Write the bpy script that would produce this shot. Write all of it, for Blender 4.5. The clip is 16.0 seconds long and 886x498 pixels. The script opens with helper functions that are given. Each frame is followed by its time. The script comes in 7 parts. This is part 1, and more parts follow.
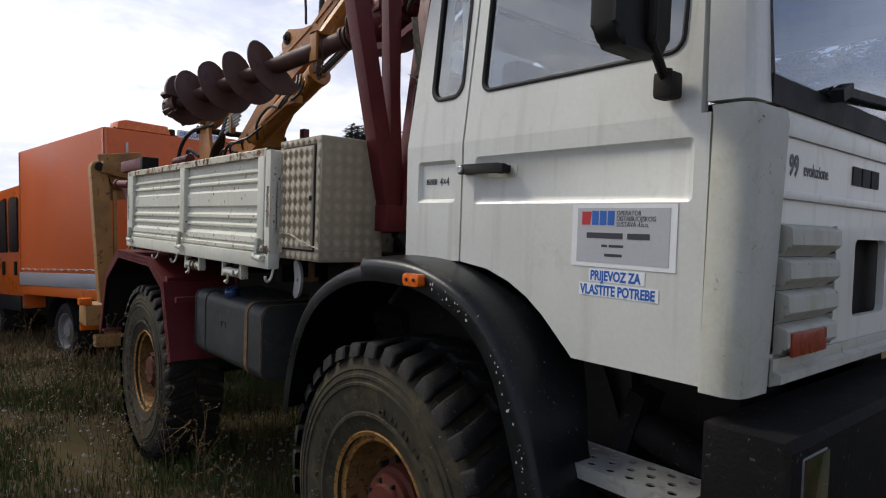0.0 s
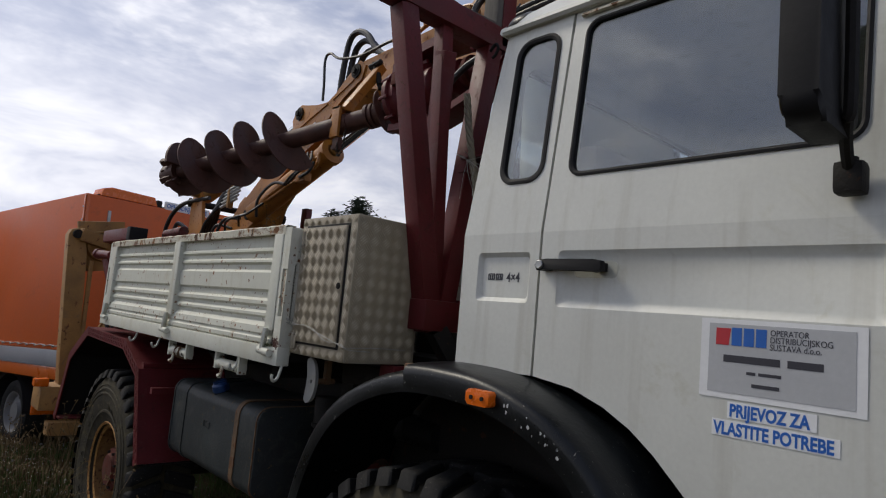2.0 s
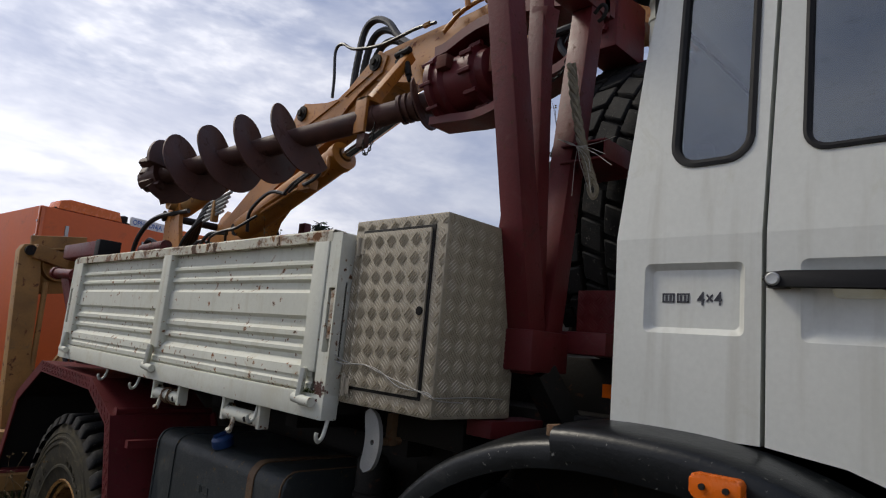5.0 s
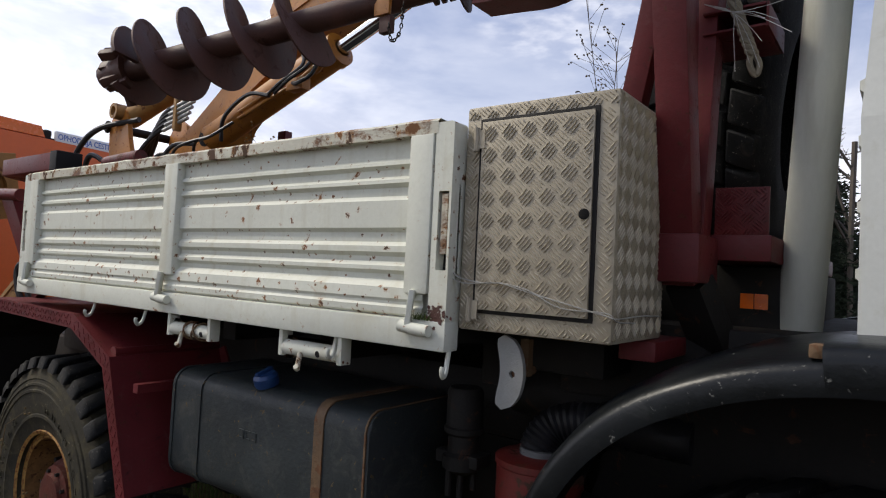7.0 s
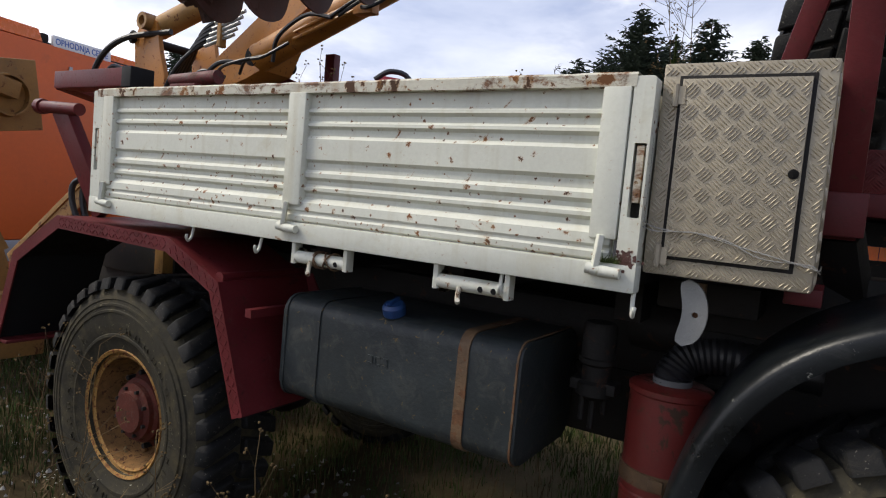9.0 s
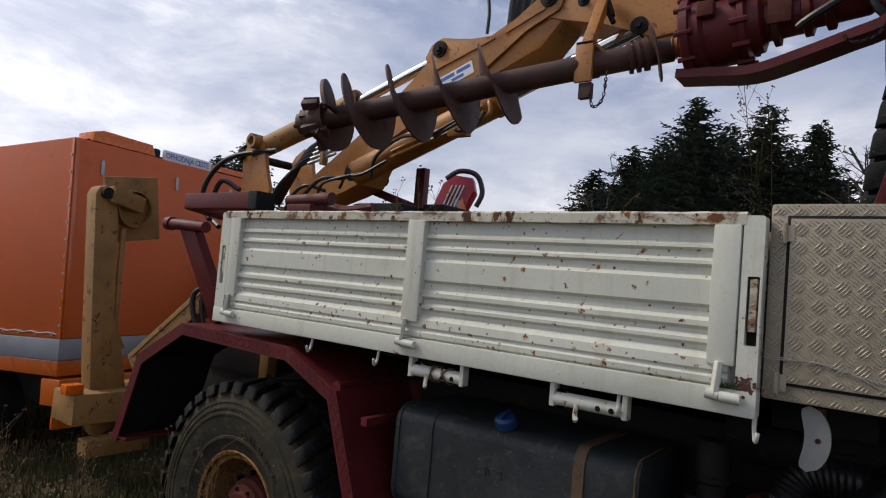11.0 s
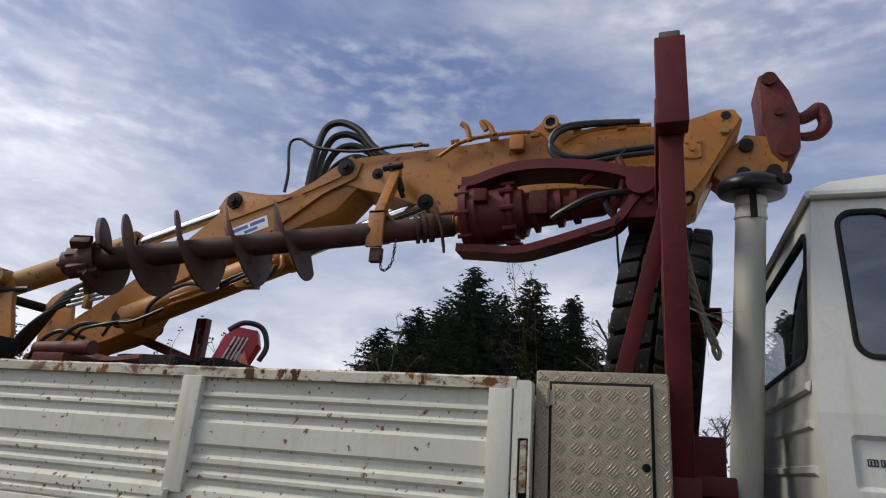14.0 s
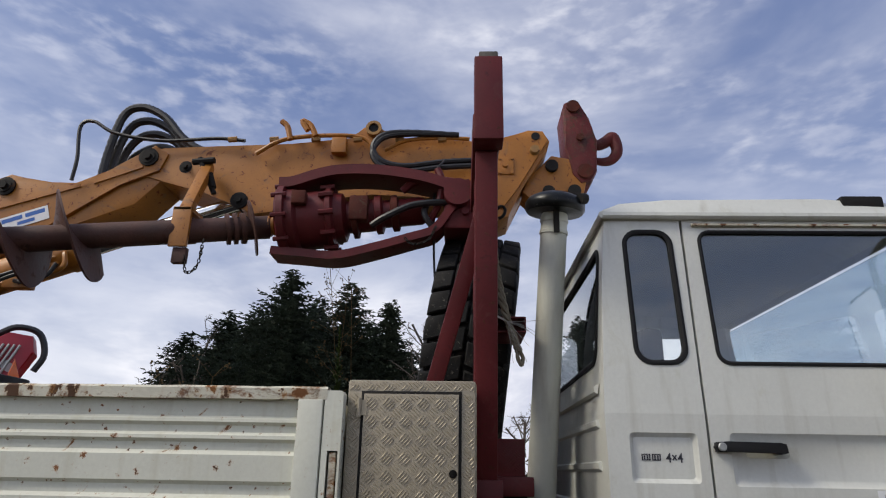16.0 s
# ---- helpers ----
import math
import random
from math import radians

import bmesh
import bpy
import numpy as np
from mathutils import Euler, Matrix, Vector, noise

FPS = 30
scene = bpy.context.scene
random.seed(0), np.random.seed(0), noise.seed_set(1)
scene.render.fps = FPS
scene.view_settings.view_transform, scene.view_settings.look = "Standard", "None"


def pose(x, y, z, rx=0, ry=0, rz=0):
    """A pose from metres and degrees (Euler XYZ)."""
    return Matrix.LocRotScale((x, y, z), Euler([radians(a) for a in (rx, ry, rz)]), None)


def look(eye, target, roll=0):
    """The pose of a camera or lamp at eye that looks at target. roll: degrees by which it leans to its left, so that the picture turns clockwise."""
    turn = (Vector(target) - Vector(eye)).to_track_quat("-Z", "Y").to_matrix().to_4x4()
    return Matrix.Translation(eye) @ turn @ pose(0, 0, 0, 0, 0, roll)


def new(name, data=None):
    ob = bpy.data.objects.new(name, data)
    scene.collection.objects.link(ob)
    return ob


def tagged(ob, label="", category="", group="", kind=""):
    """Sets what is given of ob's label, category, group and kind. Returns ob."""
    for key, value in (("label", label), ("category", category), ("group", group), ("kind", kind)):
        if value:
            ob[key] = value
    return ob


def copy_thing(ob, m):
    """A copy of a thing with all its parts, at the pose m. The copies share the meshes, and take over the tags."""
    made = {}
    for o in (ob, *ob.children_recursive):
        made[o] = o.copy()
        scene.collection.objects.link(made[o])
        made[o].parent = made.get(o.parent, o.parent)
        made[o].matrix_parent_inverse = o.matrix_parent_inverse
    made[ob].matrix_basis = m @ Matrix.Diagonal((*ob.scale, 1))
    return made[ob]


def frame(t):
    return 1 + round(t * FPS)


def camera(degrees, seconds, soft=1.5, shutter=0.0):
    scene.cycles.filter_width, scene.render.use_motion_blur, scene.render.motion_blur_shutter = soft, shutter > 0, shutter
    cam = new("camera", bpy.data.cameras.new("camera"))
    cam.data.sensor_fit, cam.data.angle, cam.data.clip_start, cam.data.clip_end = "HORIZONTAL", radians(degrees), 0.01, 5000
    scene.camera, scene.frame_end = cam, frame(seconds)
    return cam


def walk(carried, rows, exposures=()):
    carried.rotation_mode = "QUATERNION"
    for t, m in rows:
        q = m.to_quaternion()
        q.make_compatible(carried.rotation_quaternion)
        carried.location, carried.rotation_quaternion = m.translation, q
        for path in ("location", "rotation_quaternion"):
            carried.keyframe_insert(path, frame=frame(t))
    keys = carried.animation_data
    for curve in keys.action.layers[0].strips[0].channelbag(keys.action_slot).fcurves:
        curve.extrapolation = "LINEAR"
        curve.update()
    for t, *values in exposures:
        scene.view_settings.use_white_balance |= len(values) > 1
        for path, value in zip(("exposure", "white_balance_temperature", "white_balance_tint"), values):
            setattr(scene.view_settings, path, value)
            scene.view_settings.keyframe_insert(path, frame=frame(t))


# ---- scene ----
cam = camera(70.2, 16.0, soft=1.15)
PATH = [
    (0, (0.033, 0.015, 1.628), (1.319, 1.545, 1.557), 1.9),
    (0.5, (0.079, 0.1, 1.623), (1.355, 1.639, 1.584), 2.4),
    (1, (0.124, 0.166, 1.636), (1.363, 1.736, 1.647), 4.1),
    (1.5, (0.107, 0.293, 1.629), (1.402, 1.812, 1.753), 5.6),
    (2, (0.061, 0.447, 1.644), (1.392, 1.924, 1.864), 5.3),
    (2.5, (0.037, 0.568, 1.653), (1.414, 1.99, 1.943), 5.9),
    (3, (0.082, 0.68, 1.653), (1.381, 2.126, 2.122), 5.9),
    (3.5, (0.119, 0.775, 1.645), (1.382, 2.271, 2.051), 5.9),
    (3.7, (0.129, 0.823, 1.637), (1.396, 2.329, 1.995), 5.7),
    (5.8, (0.162, 1.341, 1.627), (1.757, 2.522, 1.871), 5.2),
    (6, (0.137, 1.405, 1.619), (1.784, 2.522, 1.819), 5.0),
    (6.5, (0.085, 1.543, 1.615), (1.745, 2.652, 1.726), 4.3),
    (7, (0.079, 1.696, 1.593), (1.68, 2.891, 1.671), 2.9),
    (7.5, (0.063, 1.854, 1.589), (1.752, 2.915, 1.733), 5.4),
    (8, (-0.094, 2.053, 1.59), (1.683, 2.97, 1.594), 4.8),
    (8.5, (-0.23, 2.129, 1.596), (1.549, 3.035, 1.483), 4.4),
    (9, (-0.301, 2.113, 1.597), (1.398, 3.158, 1.449), 5.2),
    (9.2, (-0.336, 2.127, 1.593), (1.319, 3.243, 1.476), 5.6),
    (11.3, (-0.56, 2.188, 1.705), (1.034, 3.386, 1.859), 4.2),
    (11.5, (-0.567, 2.181, 1.704), (1.041, 3.351, 1.919), 4.4),
    (12, (-0.565, 2.182, 1.704), (1.07, 3.279, 2.054), 4.9),
    (12.5, (-0.564, 2.183, 1.704), (1.119, 3.167, 2.148), 5.2),
    (13, (-0.566, 2.182, 1.704), (1.164, 3.048, 2.21), 5.2),
    (13.5, (-0.568, 2.18, 1.703), (1.196, 2.923, 2.283), 4.8),
    (14, (-0.568, 2.18, 1.703), (1.226, 2.799, 2.334), 4.5),
    (14.5, (-0.566, 2.182, 1.704), (1.26, 2.673, 2.357), 3.7),
    (15, (-0.562, 2.186, 1.704), (1.298, 2.539, 2.35), 2.8),
    (15.5, (-0.55, 2.167, 1.73), (1.333, 2.369, 2.371), 1.8),
    (16, (-0.534, 2.177, 1.724), (1.35, 2.241, 2.392), 1.0),
]
walk(cam, [(t, look(eye, target, roll)) for t, eye, target, roll in PATH],
     exposures=[(0, 0.12), (1, 0.02), (2, -0.27), (3.5, -0.57), (5.8, 0.12), (7, 0.30), (9, 0.46), (10.3, 0.12), (12, -0.22), (14, -0.06), (16, 0.08)])

# ---- world, sun ----
SUN_AZ, SUN_EL = -24.0, 45.0          # degrees from +y towards +x, and above the horizon
world = bpy.data.worlds.new("sky")
scene.world = world
world.use_nodes = True
wn, wl = world.node_tree.nodes, world.node_tree.links
wn.clear()
sky = wn.new("ShaderNodeTexSky")
sky.sky_type, sky.sun_disc = "NISHITA", False
sky.sun_elevation, sky.sun_rotation = radians(SUN_EL), radians(SUN_AZ)
sky.air_density, sky.dust_density, sky.ozone_density = 1.0, 1.2, 2.5
geo = wn.new("ShaderNodeTexCoord")
flat = wn.new("ShaderNodeMapping")
flat.inputs["Scale"].default_value = (1.0, 1.0, 2.6)
wl.new(geo.outputs["Generated"], flat.inputs["Vector"])


def wnoise(scale, detail, rough, distort):
    n = wn.new("ShaderNodeTexNoise")
    n.inputs["Scale"].default_value, n.inputs["Detail"].default_value = scale, detail
    n.inputs["Roughness"].default_value, n.inputs["Distortion"].default_value = rough, distort
    wl.new(flat.outputs["Vector"], n.inputs["Vector"])
    return n.outputs["Fac"]


def wramp(src, a, b):
    r = wn.new("ShaderNodeMapRange")
    r.interpolation_type = "SMOOTHSTEP"
    r.inputs["From Min"].default_value, r.inputs["From Max"].default_value = a, b
    wl.new(src, r.inputs["Value"])
    return r.outputs["Result"]


def wmath(op, a, b):
    m = wn.new("ShaderNodeMath")
    m.operation, m.use_clamp = op, op not in ("MULTIPLY", "MULTIPLY_ADD")
    m.inputs[2].default_value = 1.0
    for i, v in enumerate((a, b)):
        if isinstance(v, (int, float)):
            m.inputs[i].default_value = v
        else:
            wl.new(v, m.inputs[i])
    return m.outputs["Value"]


sep = wn.new("ShaderNodeSeparateXYZ")
wl.new(geo.outputs["Generated"], sep.inputs["Vector"])
big = wramp(wnoise(1.7, 6, 0.55, 0.4), 0.34, 0.74)
puffs = wramp(wnoise(22.0, 4, 0.5, 0.1), 0.38, 0.76)
veil = wmath("MULTIPLY", big, 0.75)
spots = wmath("MULTIPLY", puffs, wramp(wnoise(2.6, 3, 0.5, 0.2), 0.40, 0.56))
low = wmath("SUBTRACT", 1.0, wramp(sep.outputs["Z"], 0.10, 0.52))
# the veil of cloud is thickest towards the sun
side = wn.new("ShaderNodeVectorMath")
side.operation = "DOT_PRODUCT"
wl.new(geo.outputs["Generated"], side.inputs[0])
side.inputs[1].default_value = (math.sin(radians(SUN_AZ)) * 0.85, math.cos(radians(SUN_AZ)) * 0.85, 0.5)
sunny = wramp(side.outputs["Value"], 0.45, 1.0)
cover = wmath("ADD", wmath("ADD", wmath("MULTIPLY", veil, 0.75), wmath("MULTIPLY", spots, 0.34)),
              wmath("ADD", wmath("MULTIPLY", low, 0.65), wmath("MULTIPLY", sunny, 0.45)))
blue = wn.new("ShaderNodeMix")
blue.data_type = "RGBA"
blue.inputs["Factor"].default_value = 0.45
gain = wn.new("ShaderNodeVectorMath")
gain.operation = "SCALE"
gain.inputs["Scale"].default_value = 0.085
wl.new(sky.outputs["Color"], gain.inputs[0])
wl.new(gain.outputs["Vector"], blue.inputs["A"])
blue.inputs["B"].default_value = (0.22, 0.28, 0.54, 1)
cloud = wn.new("ShaderNodeMix")
cloud.data_type = "RGBA"
wl.new(wramp(wnoise(4.0, 5, 0.6, 0.3), 0.3, 0.7), cloud.inputs["Factor"])
cloud.inputs["A"].default_value = (0.50, 0.53, 0.65, 1)
cloud.inputs["B"].default_value = (0.88, 0.88, 0.93, 1)
both = wn.new("ShaderNodeMix")
both.data_type = "RGBA"
wl.new(cover, both.inputs["Factor"])
wl.new(blue.outputs["Result"], both.inputs["A"])
glow = wn.new("ShaderNodeVectorMath")
glow.operation = "SCALE"
wl.new(cloud.outputs["Result"], glow.inputs[0])
wl.new(wmath("MULTIPLY_ADD", wramp(side.outputs["Value"], 0.25, 1.0), 0.42), glow.inputs["Scale"])
wl.new(glow.outputs["Vector"], both.inputs["B"])
bg = wn.new("ShaderNodeBackground")
bg.inputs["Strength"].default_value = 1.1
wl.new(both.outputs["Result"], bg.inputs["Color"])
wo = wn.new("ShaderNodeOutputWorld")
wl.new(bg.outputs["Background"], wo.inputs["Surface"])

sun = new("sun", bpy.data.lights.new("sun", "SUN"))
sun.data.energy, sun.data.angle, sun.data.color = 2.2, radians(14), (1.0, 0.92, 0.78)
sa, se = radians(SUN_AZ), radians(SUN_EL)
sun.matrix_basis = look((20 * math.sin(sa) * math.cos(se), 20 * math.cos(sa) * math.cos(se), 20 * math.sin(se)), (0, 0, 0))

# ---- materials ----


def surf(name, col, rough=0.5, metal=0.0, var=0.18, scale=5.0, bump=0.15, grain=90.0,
         rust=0.0, rust_col=(0.16, 0.05, 0.018), rust_scale=14.0, dirt=0.0, dirt_col=(0.10, 0.085, 0.06),
         island=0.0, stretch=(1, 1, 1), coat=0.0, spec=0.5, blotch=0.0, blotch_col=(0.20, 0.085, 0.028), streak=0.0, streak_col=(0.22, 0.19, 0.12), chips=()):
    """Painted, bare or dirty surface: base colour, broad stains, fine grain, rust or chipped spots."""
    m = bpy.data.materials.new(name)
    m.use_nodes = True
    nt = m.node_tree
    N, L = nt.nodes, nt.links
    p = N["Principled BSDF"]
    tc = N.new("ShaderNodeTexCoord")
    mp = N.new("ShaderNodeMapping")
    mp.inputs["Scale"].default_value = stretch
    L.new(tc.outputs["Object"], mp.inputs["Vector"])

    def tex(s, d, r=0.6, w=0.0):
        t = N.new("ShaderNodeTexNoise")
        t.inputs["Scale"].default_value, t.inputs["Detail"].default_value = s, d
        t.inputs["Roughness"].default_value, t.inputs["Distortion"].default_value = r, w
        L.new(mp.outputs["Vector"], t.inputs["Vector"])
        return t.outputs["Fac"]

    def ramp(src, a, b, lo=0.0, hi=1.0):
        r = N.new("ShaderNodeMapRange")
        for k, v in (("From Min", a), ("From Max", b), ("To Min", lo), ("To Max", hi)):
            r.inputs[k].default_value = v
        L.new(src, r.inputs["Value"])
        return r.outputs["Result"]

    def mix(f, a, b, kind="MIX"):
        x = N.new("ShaderNodeMix")
        x.data_type, x.blend_type = "RGBA", kind
        for k, v in (("Factor", f), ("A", a), ("B", b)):
            if isinstance(v, (int, float)):
                x.inputs[k].default_value = v
            elif isinstance(v, tuple):
                x.inputs[k].default_value = (*v, 1)
            else:
                L.new(v, x.inputs[k])
        return x.outputs["Result"]

    stain = tex(scale, 6, 0.62, 0.4)
    fine = tex(grain, 4, 0.6)
    lo = tuple(c * (1 - var) for c in col)
    hi = tuple(min(1, c * (1 + var * 0.7)) for c in col)
    out = mix(ramp(stain, 0.3, 0.7), lo, hi)
    out = mix(ramp(fine, 0.3, 0.7, 0.0, 0.25), out, tuple(c * (1 - var) * 0.8 for c in col))
    if island:
        rnd = N.new("ShaderNodeNewGeometry")
        out = mix(ramp(rnd.outputs["Random Per Island"], 0, 1, 0, island), out, tuple(c * 0.35 for c in col))
    if dirt:
        out = mix(ramp(tex(scale * 2.3, 8, 0.7, 0.8), 0.62 - 0.25 * dirt, 0.80, 0, 0.85), out, dirt_col)
    if streak:
        sm = N.new("ShaderNodeMapping")
        sm.inputs["Scale"].default_value = (22, 22, 1.1)
        L.new(tc.outputs["Object"], sm.inputs["Vector"])
        st = N.new("ShaderNodeTexNoise")
        st.inputs["Scale"].default_value, st.inputs["Detail"].default_value = 1.0, 5
        L.new(sm.outputs["Vector"], st.inputs["Vector"])
        out = mix(ramp(st.outputs["Fac"], 0.56, 0.80, 0, streak), out, streak_col)
    if blotch:
        bl = ramp(tex(11.0, 9, 0.72, 0.5), 0.70 - 0.2 * blotch, 0.78 - 0.2 * blotch, 0, 0.9)
        out = mix(bl, out, mix(ramp(fine, 0.35, 0.65), blotch_col, tuple(c * 0.45 for c in blotch_col)))
    for cells, keep, size, turn, squash in chips:
        # scattered rust pits of many sizes, each with an orange halo
        cm = N.new("ShaderNodeMapping")
        cm.vector_type = "TEXTURE"
        cm.inputs["Rotation"].default_value = (radians(turn), 0, 0)
        cm.inputs["Scale"].default_value = (1, squash, 1)
        L.new(tc.outputs["Object"], cm.inputs["Vector"])
        wob = N.new("ShaderNodeTexNoise")
        wob.inputs["Scale"].default_value, wob.inputs["Detail"].default_value = cells * 1.7, 6
        wob.inputs["Roughness"].default_value = 0.72
        L.new(cm.outputs["Vector"], wob.inputs["Vector"])
        off = N.new("ShaderNodeVectorMath")
        off.operation = "MULTIPLY_ADD"
        L.new(wob.outputs["Color"], off.inputs[0])
        off.inputs[1].default_value = (1.35 / cells,) * 3
        L.new(cm.outputs["Vector"], off.inputs[2])
        vo = N.new("ShaderNodeTexVoronoi")
        vo.inputs["Scale"].default_value = cells
        L.new(off.outputs["Vector"], vo.inputs["Vector"])
        pick = N.new("ShaderNodeSeparateColor")
        L.new(vo.outputs["Color"], pick.inputs["Color"])
        reach = ramp(pick.outputs["Red"], 1 - keep, 1.0, 0.0, size)
        gap = N.new("ShaderNodeMath")
        gap.operation = "SUBTRACT"
        L.new(reach, gap.inputs[0])
        L.new(vo.outputs["Distance"], gap.inputs[1])
        out = mix(ramp(gap.outputs["Value"], -0.09, 0.0, 0, 0.5), out, (0.36, 0.18, 0.05))
        tone = mix(pick.outputs["Green"], (0.045, 0.019, 0.009), (0.21, 0.078, 0.019))
        out = mix(ramp(gap.outputs["Value"], 0.0, 0.03, 0, 0.97), out, tone)
    rough_src = ramp(stain, 0.25, 0.75, max(0.02, rough - 0.10), min(1, rough + 0.12))
    if rust:
        spot = ramp(tex(rust_scale, 7, 0.68, 0.6), 0.665 - 0.24 * rust, 0.69 - 0.22 * rust)
        tone = mix(ramp(tex(rust_scale * 3, 4), 0.3, 0.7), rust_col, tuple(min(1, c * 1.9) for c in rust_col))
        out = mix(spot, out, tone)
        rr = N.new("ShaderNodeMix")
        L.new(spot, rr.inputs["Factor"])
        L.new(rough_src, rr.inputs["A"])
        rr.inputs["B"].default_value = 0.9
        rough_src = rr.outputs["Result"]
        if metal:
            mm = ramp(spot, 0, 1, metal, 0)
            L.new(mm, p.inputs["Metallic"])
    elif metal:
        p.inputs["Metallic"].default_value = metal
    L.new(out, p.inputs["Base Color"])
    L.new(rough_src, p.inputs["Roughness"])
    p.inputs["Specular IOR Level"].default_value = spec
    p.inputs["Coat Weight"].default_value = coat
    if bump:
        add = N.new("ShaderNodeMath")
        add.operation = "ADD"
        L.new(fine, add.inputs[0])
        L.new(stain, add.inputs[1])
        b = N.new("ShaderNodeBump")
        b.inputs["Strength"].default_value, b.inputs["Distance"].default_value = bump, 0.004
        L.new(add.outputs["Value"], b.inputs["Height"])
        L.new(b.outputs["Normal"], p.inputs["Normal"])
    return m


def glass(name, tint, rough=0.0):
    m = bpy.data.materials.new(name)
    m.use_nodes = True
    p = m.node_tree.nodes["Principled BSDF"]
    p.inputs["Base Color"].default_value = (*tint, 1)
    p.inputs["Roughness"].default_value = rough
    p.inputs["Transmission Weight"].default_value = 1.0
    p.inputs["IOR"].default_value = 1.95
    return m


WHITE = surf("white_cab_paint", (0.585, 0.593, 0.545), 0.42, streak=0.35, var=0.07, scale=2.2, bump=0.04, dirt=0.16, dirt_col=(0.42, 0.41, 0.31), coat=0.25)
COLUMN = surf("dull_white_plastic", (0.40, 0.405, 0.355), 0.6, spec=0.3, streak=0.6, var=0.12, scale=3.5, bump=0.08, dirt=0.42, dirt_col=(0.29, 0.28, 0.19), rust=0.10, rust_col=(0.10, 0.09, 0.055), rust_scale=30)
BEDW = surf("chipped_white_paint", (0.63, 0.635, 0.545), 0.62, spec=0.3, streak=0.40, streak_col=(0.38, 0.33, 0.20), var=0.10, scale=2.5, bump=0.10, dirt=0.30, dirt_col=(0.50, 0.47, 0.34), chips=((30, 0.42, 0.25, 0, 1), (26, 0.20, 0.17, 35, 2.6), (28, 0.16, 0.17, -50, 2.8), (60, 0.40, 0.26, 0, 1)))
RAILW = surf("rusting_white_rail", (0.58, 0.56, 0.46), 0.7, spec=0.25, var=0.15, scale=4, bump=0.3, blotch=0.92, blotch_col=(0.19, 0.070, 0.024), streak=0.55, streak_col=(0.30, 0.17, 0.07), dirt=0.4, dirt_col=(0.42, 0.34, 0.20), chips=((40, 0.85, 0.46, 0, 1), (20, 0.70, 0.40, 90, 2.2), (13, 0.40, 0.38, 0, 1)), stretch=(1, 0.6, 1))
PIPEW = surf("off_white_pipe_paint", (0.56, 0.57, 0.50), 0.5, streak=0.3, var=0.08, scale=2, bump=0.05, dirt=0.25, dirt_col=(0.46, 0.44, 0.33), stretch=(1, 1, 0.3))
RED = surf("dark_red_steel_paint", (0.108, 0.012, 0.014), 0.48, spec=0.3, var=0.25, scale=6, bump=0.18, rust=0.24, rust_col=(0.060, 0.020, 0.014), rust_scale=48, blotch=0.50, blotch_col=(0.075, 0.014, 0.014), dirt=0.16, dirt_col=(0.12, 0.045, 0.04))
REDOLD = surf("worn_red_block", (0.115, 0.016, 0.016), 0.55, spec=0.3, var=0.35, scale=9, bump=0.4, rust=0.45, rust_col=(0.055, 0.026, 0.018), rust_scale=34, blotch=0.7, blotch_col=(0.085, 0.035, 0.025), dirt=0.3, dirt_col=(0.15, 0.07, 0.06))
REDHUB = surf("weathered_red_hub", (0.088, 0.021, 0.014), 0.75, spec=0.2, blotch=0.7, blotch_col=(0.07, 0.035, 0.02), var=0.3, scale=14, bump=0.3, dirt=0.3)
FILTER = surf("red_canister", (0.17, 0.020, 0.015), 0.5, var=0.25, scale=9, bump=0.2, blotch=0.55, blotch_col=(0.10, 0.048, 0.02), rust=0.50, rust_col=(0.045, 0.024, 0.013), rust_scale=9, dirt=0.2)
YELLOW = surf("crane_yellow", (0.38, 0.145, 0.016), 0.45, var=0.2, scale=4, bump=0.12, rust=0.26, rust_col=(0.11, 0.035, 0.014), rust_scale=36, blotch=0.45, blotch_col=(0.16, 0.055, 0.02), dirt=0.16)
OCHRE = surf("faded_ochre_paint", (0.33, 0.175, 0.05), 0.6, var=0.3, scale=6, bump=0.2, rust=0.30, rust_col=(0.09, 0.035, 0.015), rust_scale=15, dirt=0.25)
RIMY = surf("rusty_yellow_rim", (0.34, 0.185, 0.05), 0.7, spec=0.25, var=0.3, scale=14, bump=0.35, rust=0.50, rust_col=(0.12, 0.042, 0.014), rust_scale=62, blotch=0.8, blotch_col=(0.13, 0.045, 0.016), dirt=0.35)
BROWN = surf("rusted_auger_steel", (0.076, 0.028, 0.019), 0.62, var=0.4, scale=7, bump=0.35, rust=0.35, rust_col=(0.045, 0.018, 0.012), rust_scale=12)
DARKST = surf("dark_greasy_steel", (0.014, 0.0125, 0.011), 0.7, spec=0.25, var=0.4, scale=10, bump=0.3, rust=0.2, rust_col=(0.035, 0.018, 0.011))
RUBBER = surf("tyre_rubber", (0.0105, 0.0105, 0.0105), 0.75, spec=0.25, var=0.35, scale=7, bump=0.5, grain=140, dirt=0.25, dirt_col=(0.055, 0.047, 0.033), rust=0.14, rust_col=(0.09, 0.085, 0.07), rust_scale=90)
RIMIN = surf("rusty_rim_dish", (0.20, 0.105, 0.037), 0.8, spec=0.2, var=0.4, scale=12, bump=0.4, rust=0.45, rust_col=(0.05, 0.022, 0.011), rust_scale=40, dirt=0.4, dirt_col=(0.05, 0.032, 0.018))
SIDEW = surf("dusty_sidewall", (0.036, 0.032, 0.022), 0.8, spec=0.2, var=0.45, scale=5, bump=0.45, grain=110, dirt=0.62, dirt_col=(0.095, 0.076, 0.038), rust=0.10, rust_col=(0.13, 0.115, 0.075), rust_scale=55)
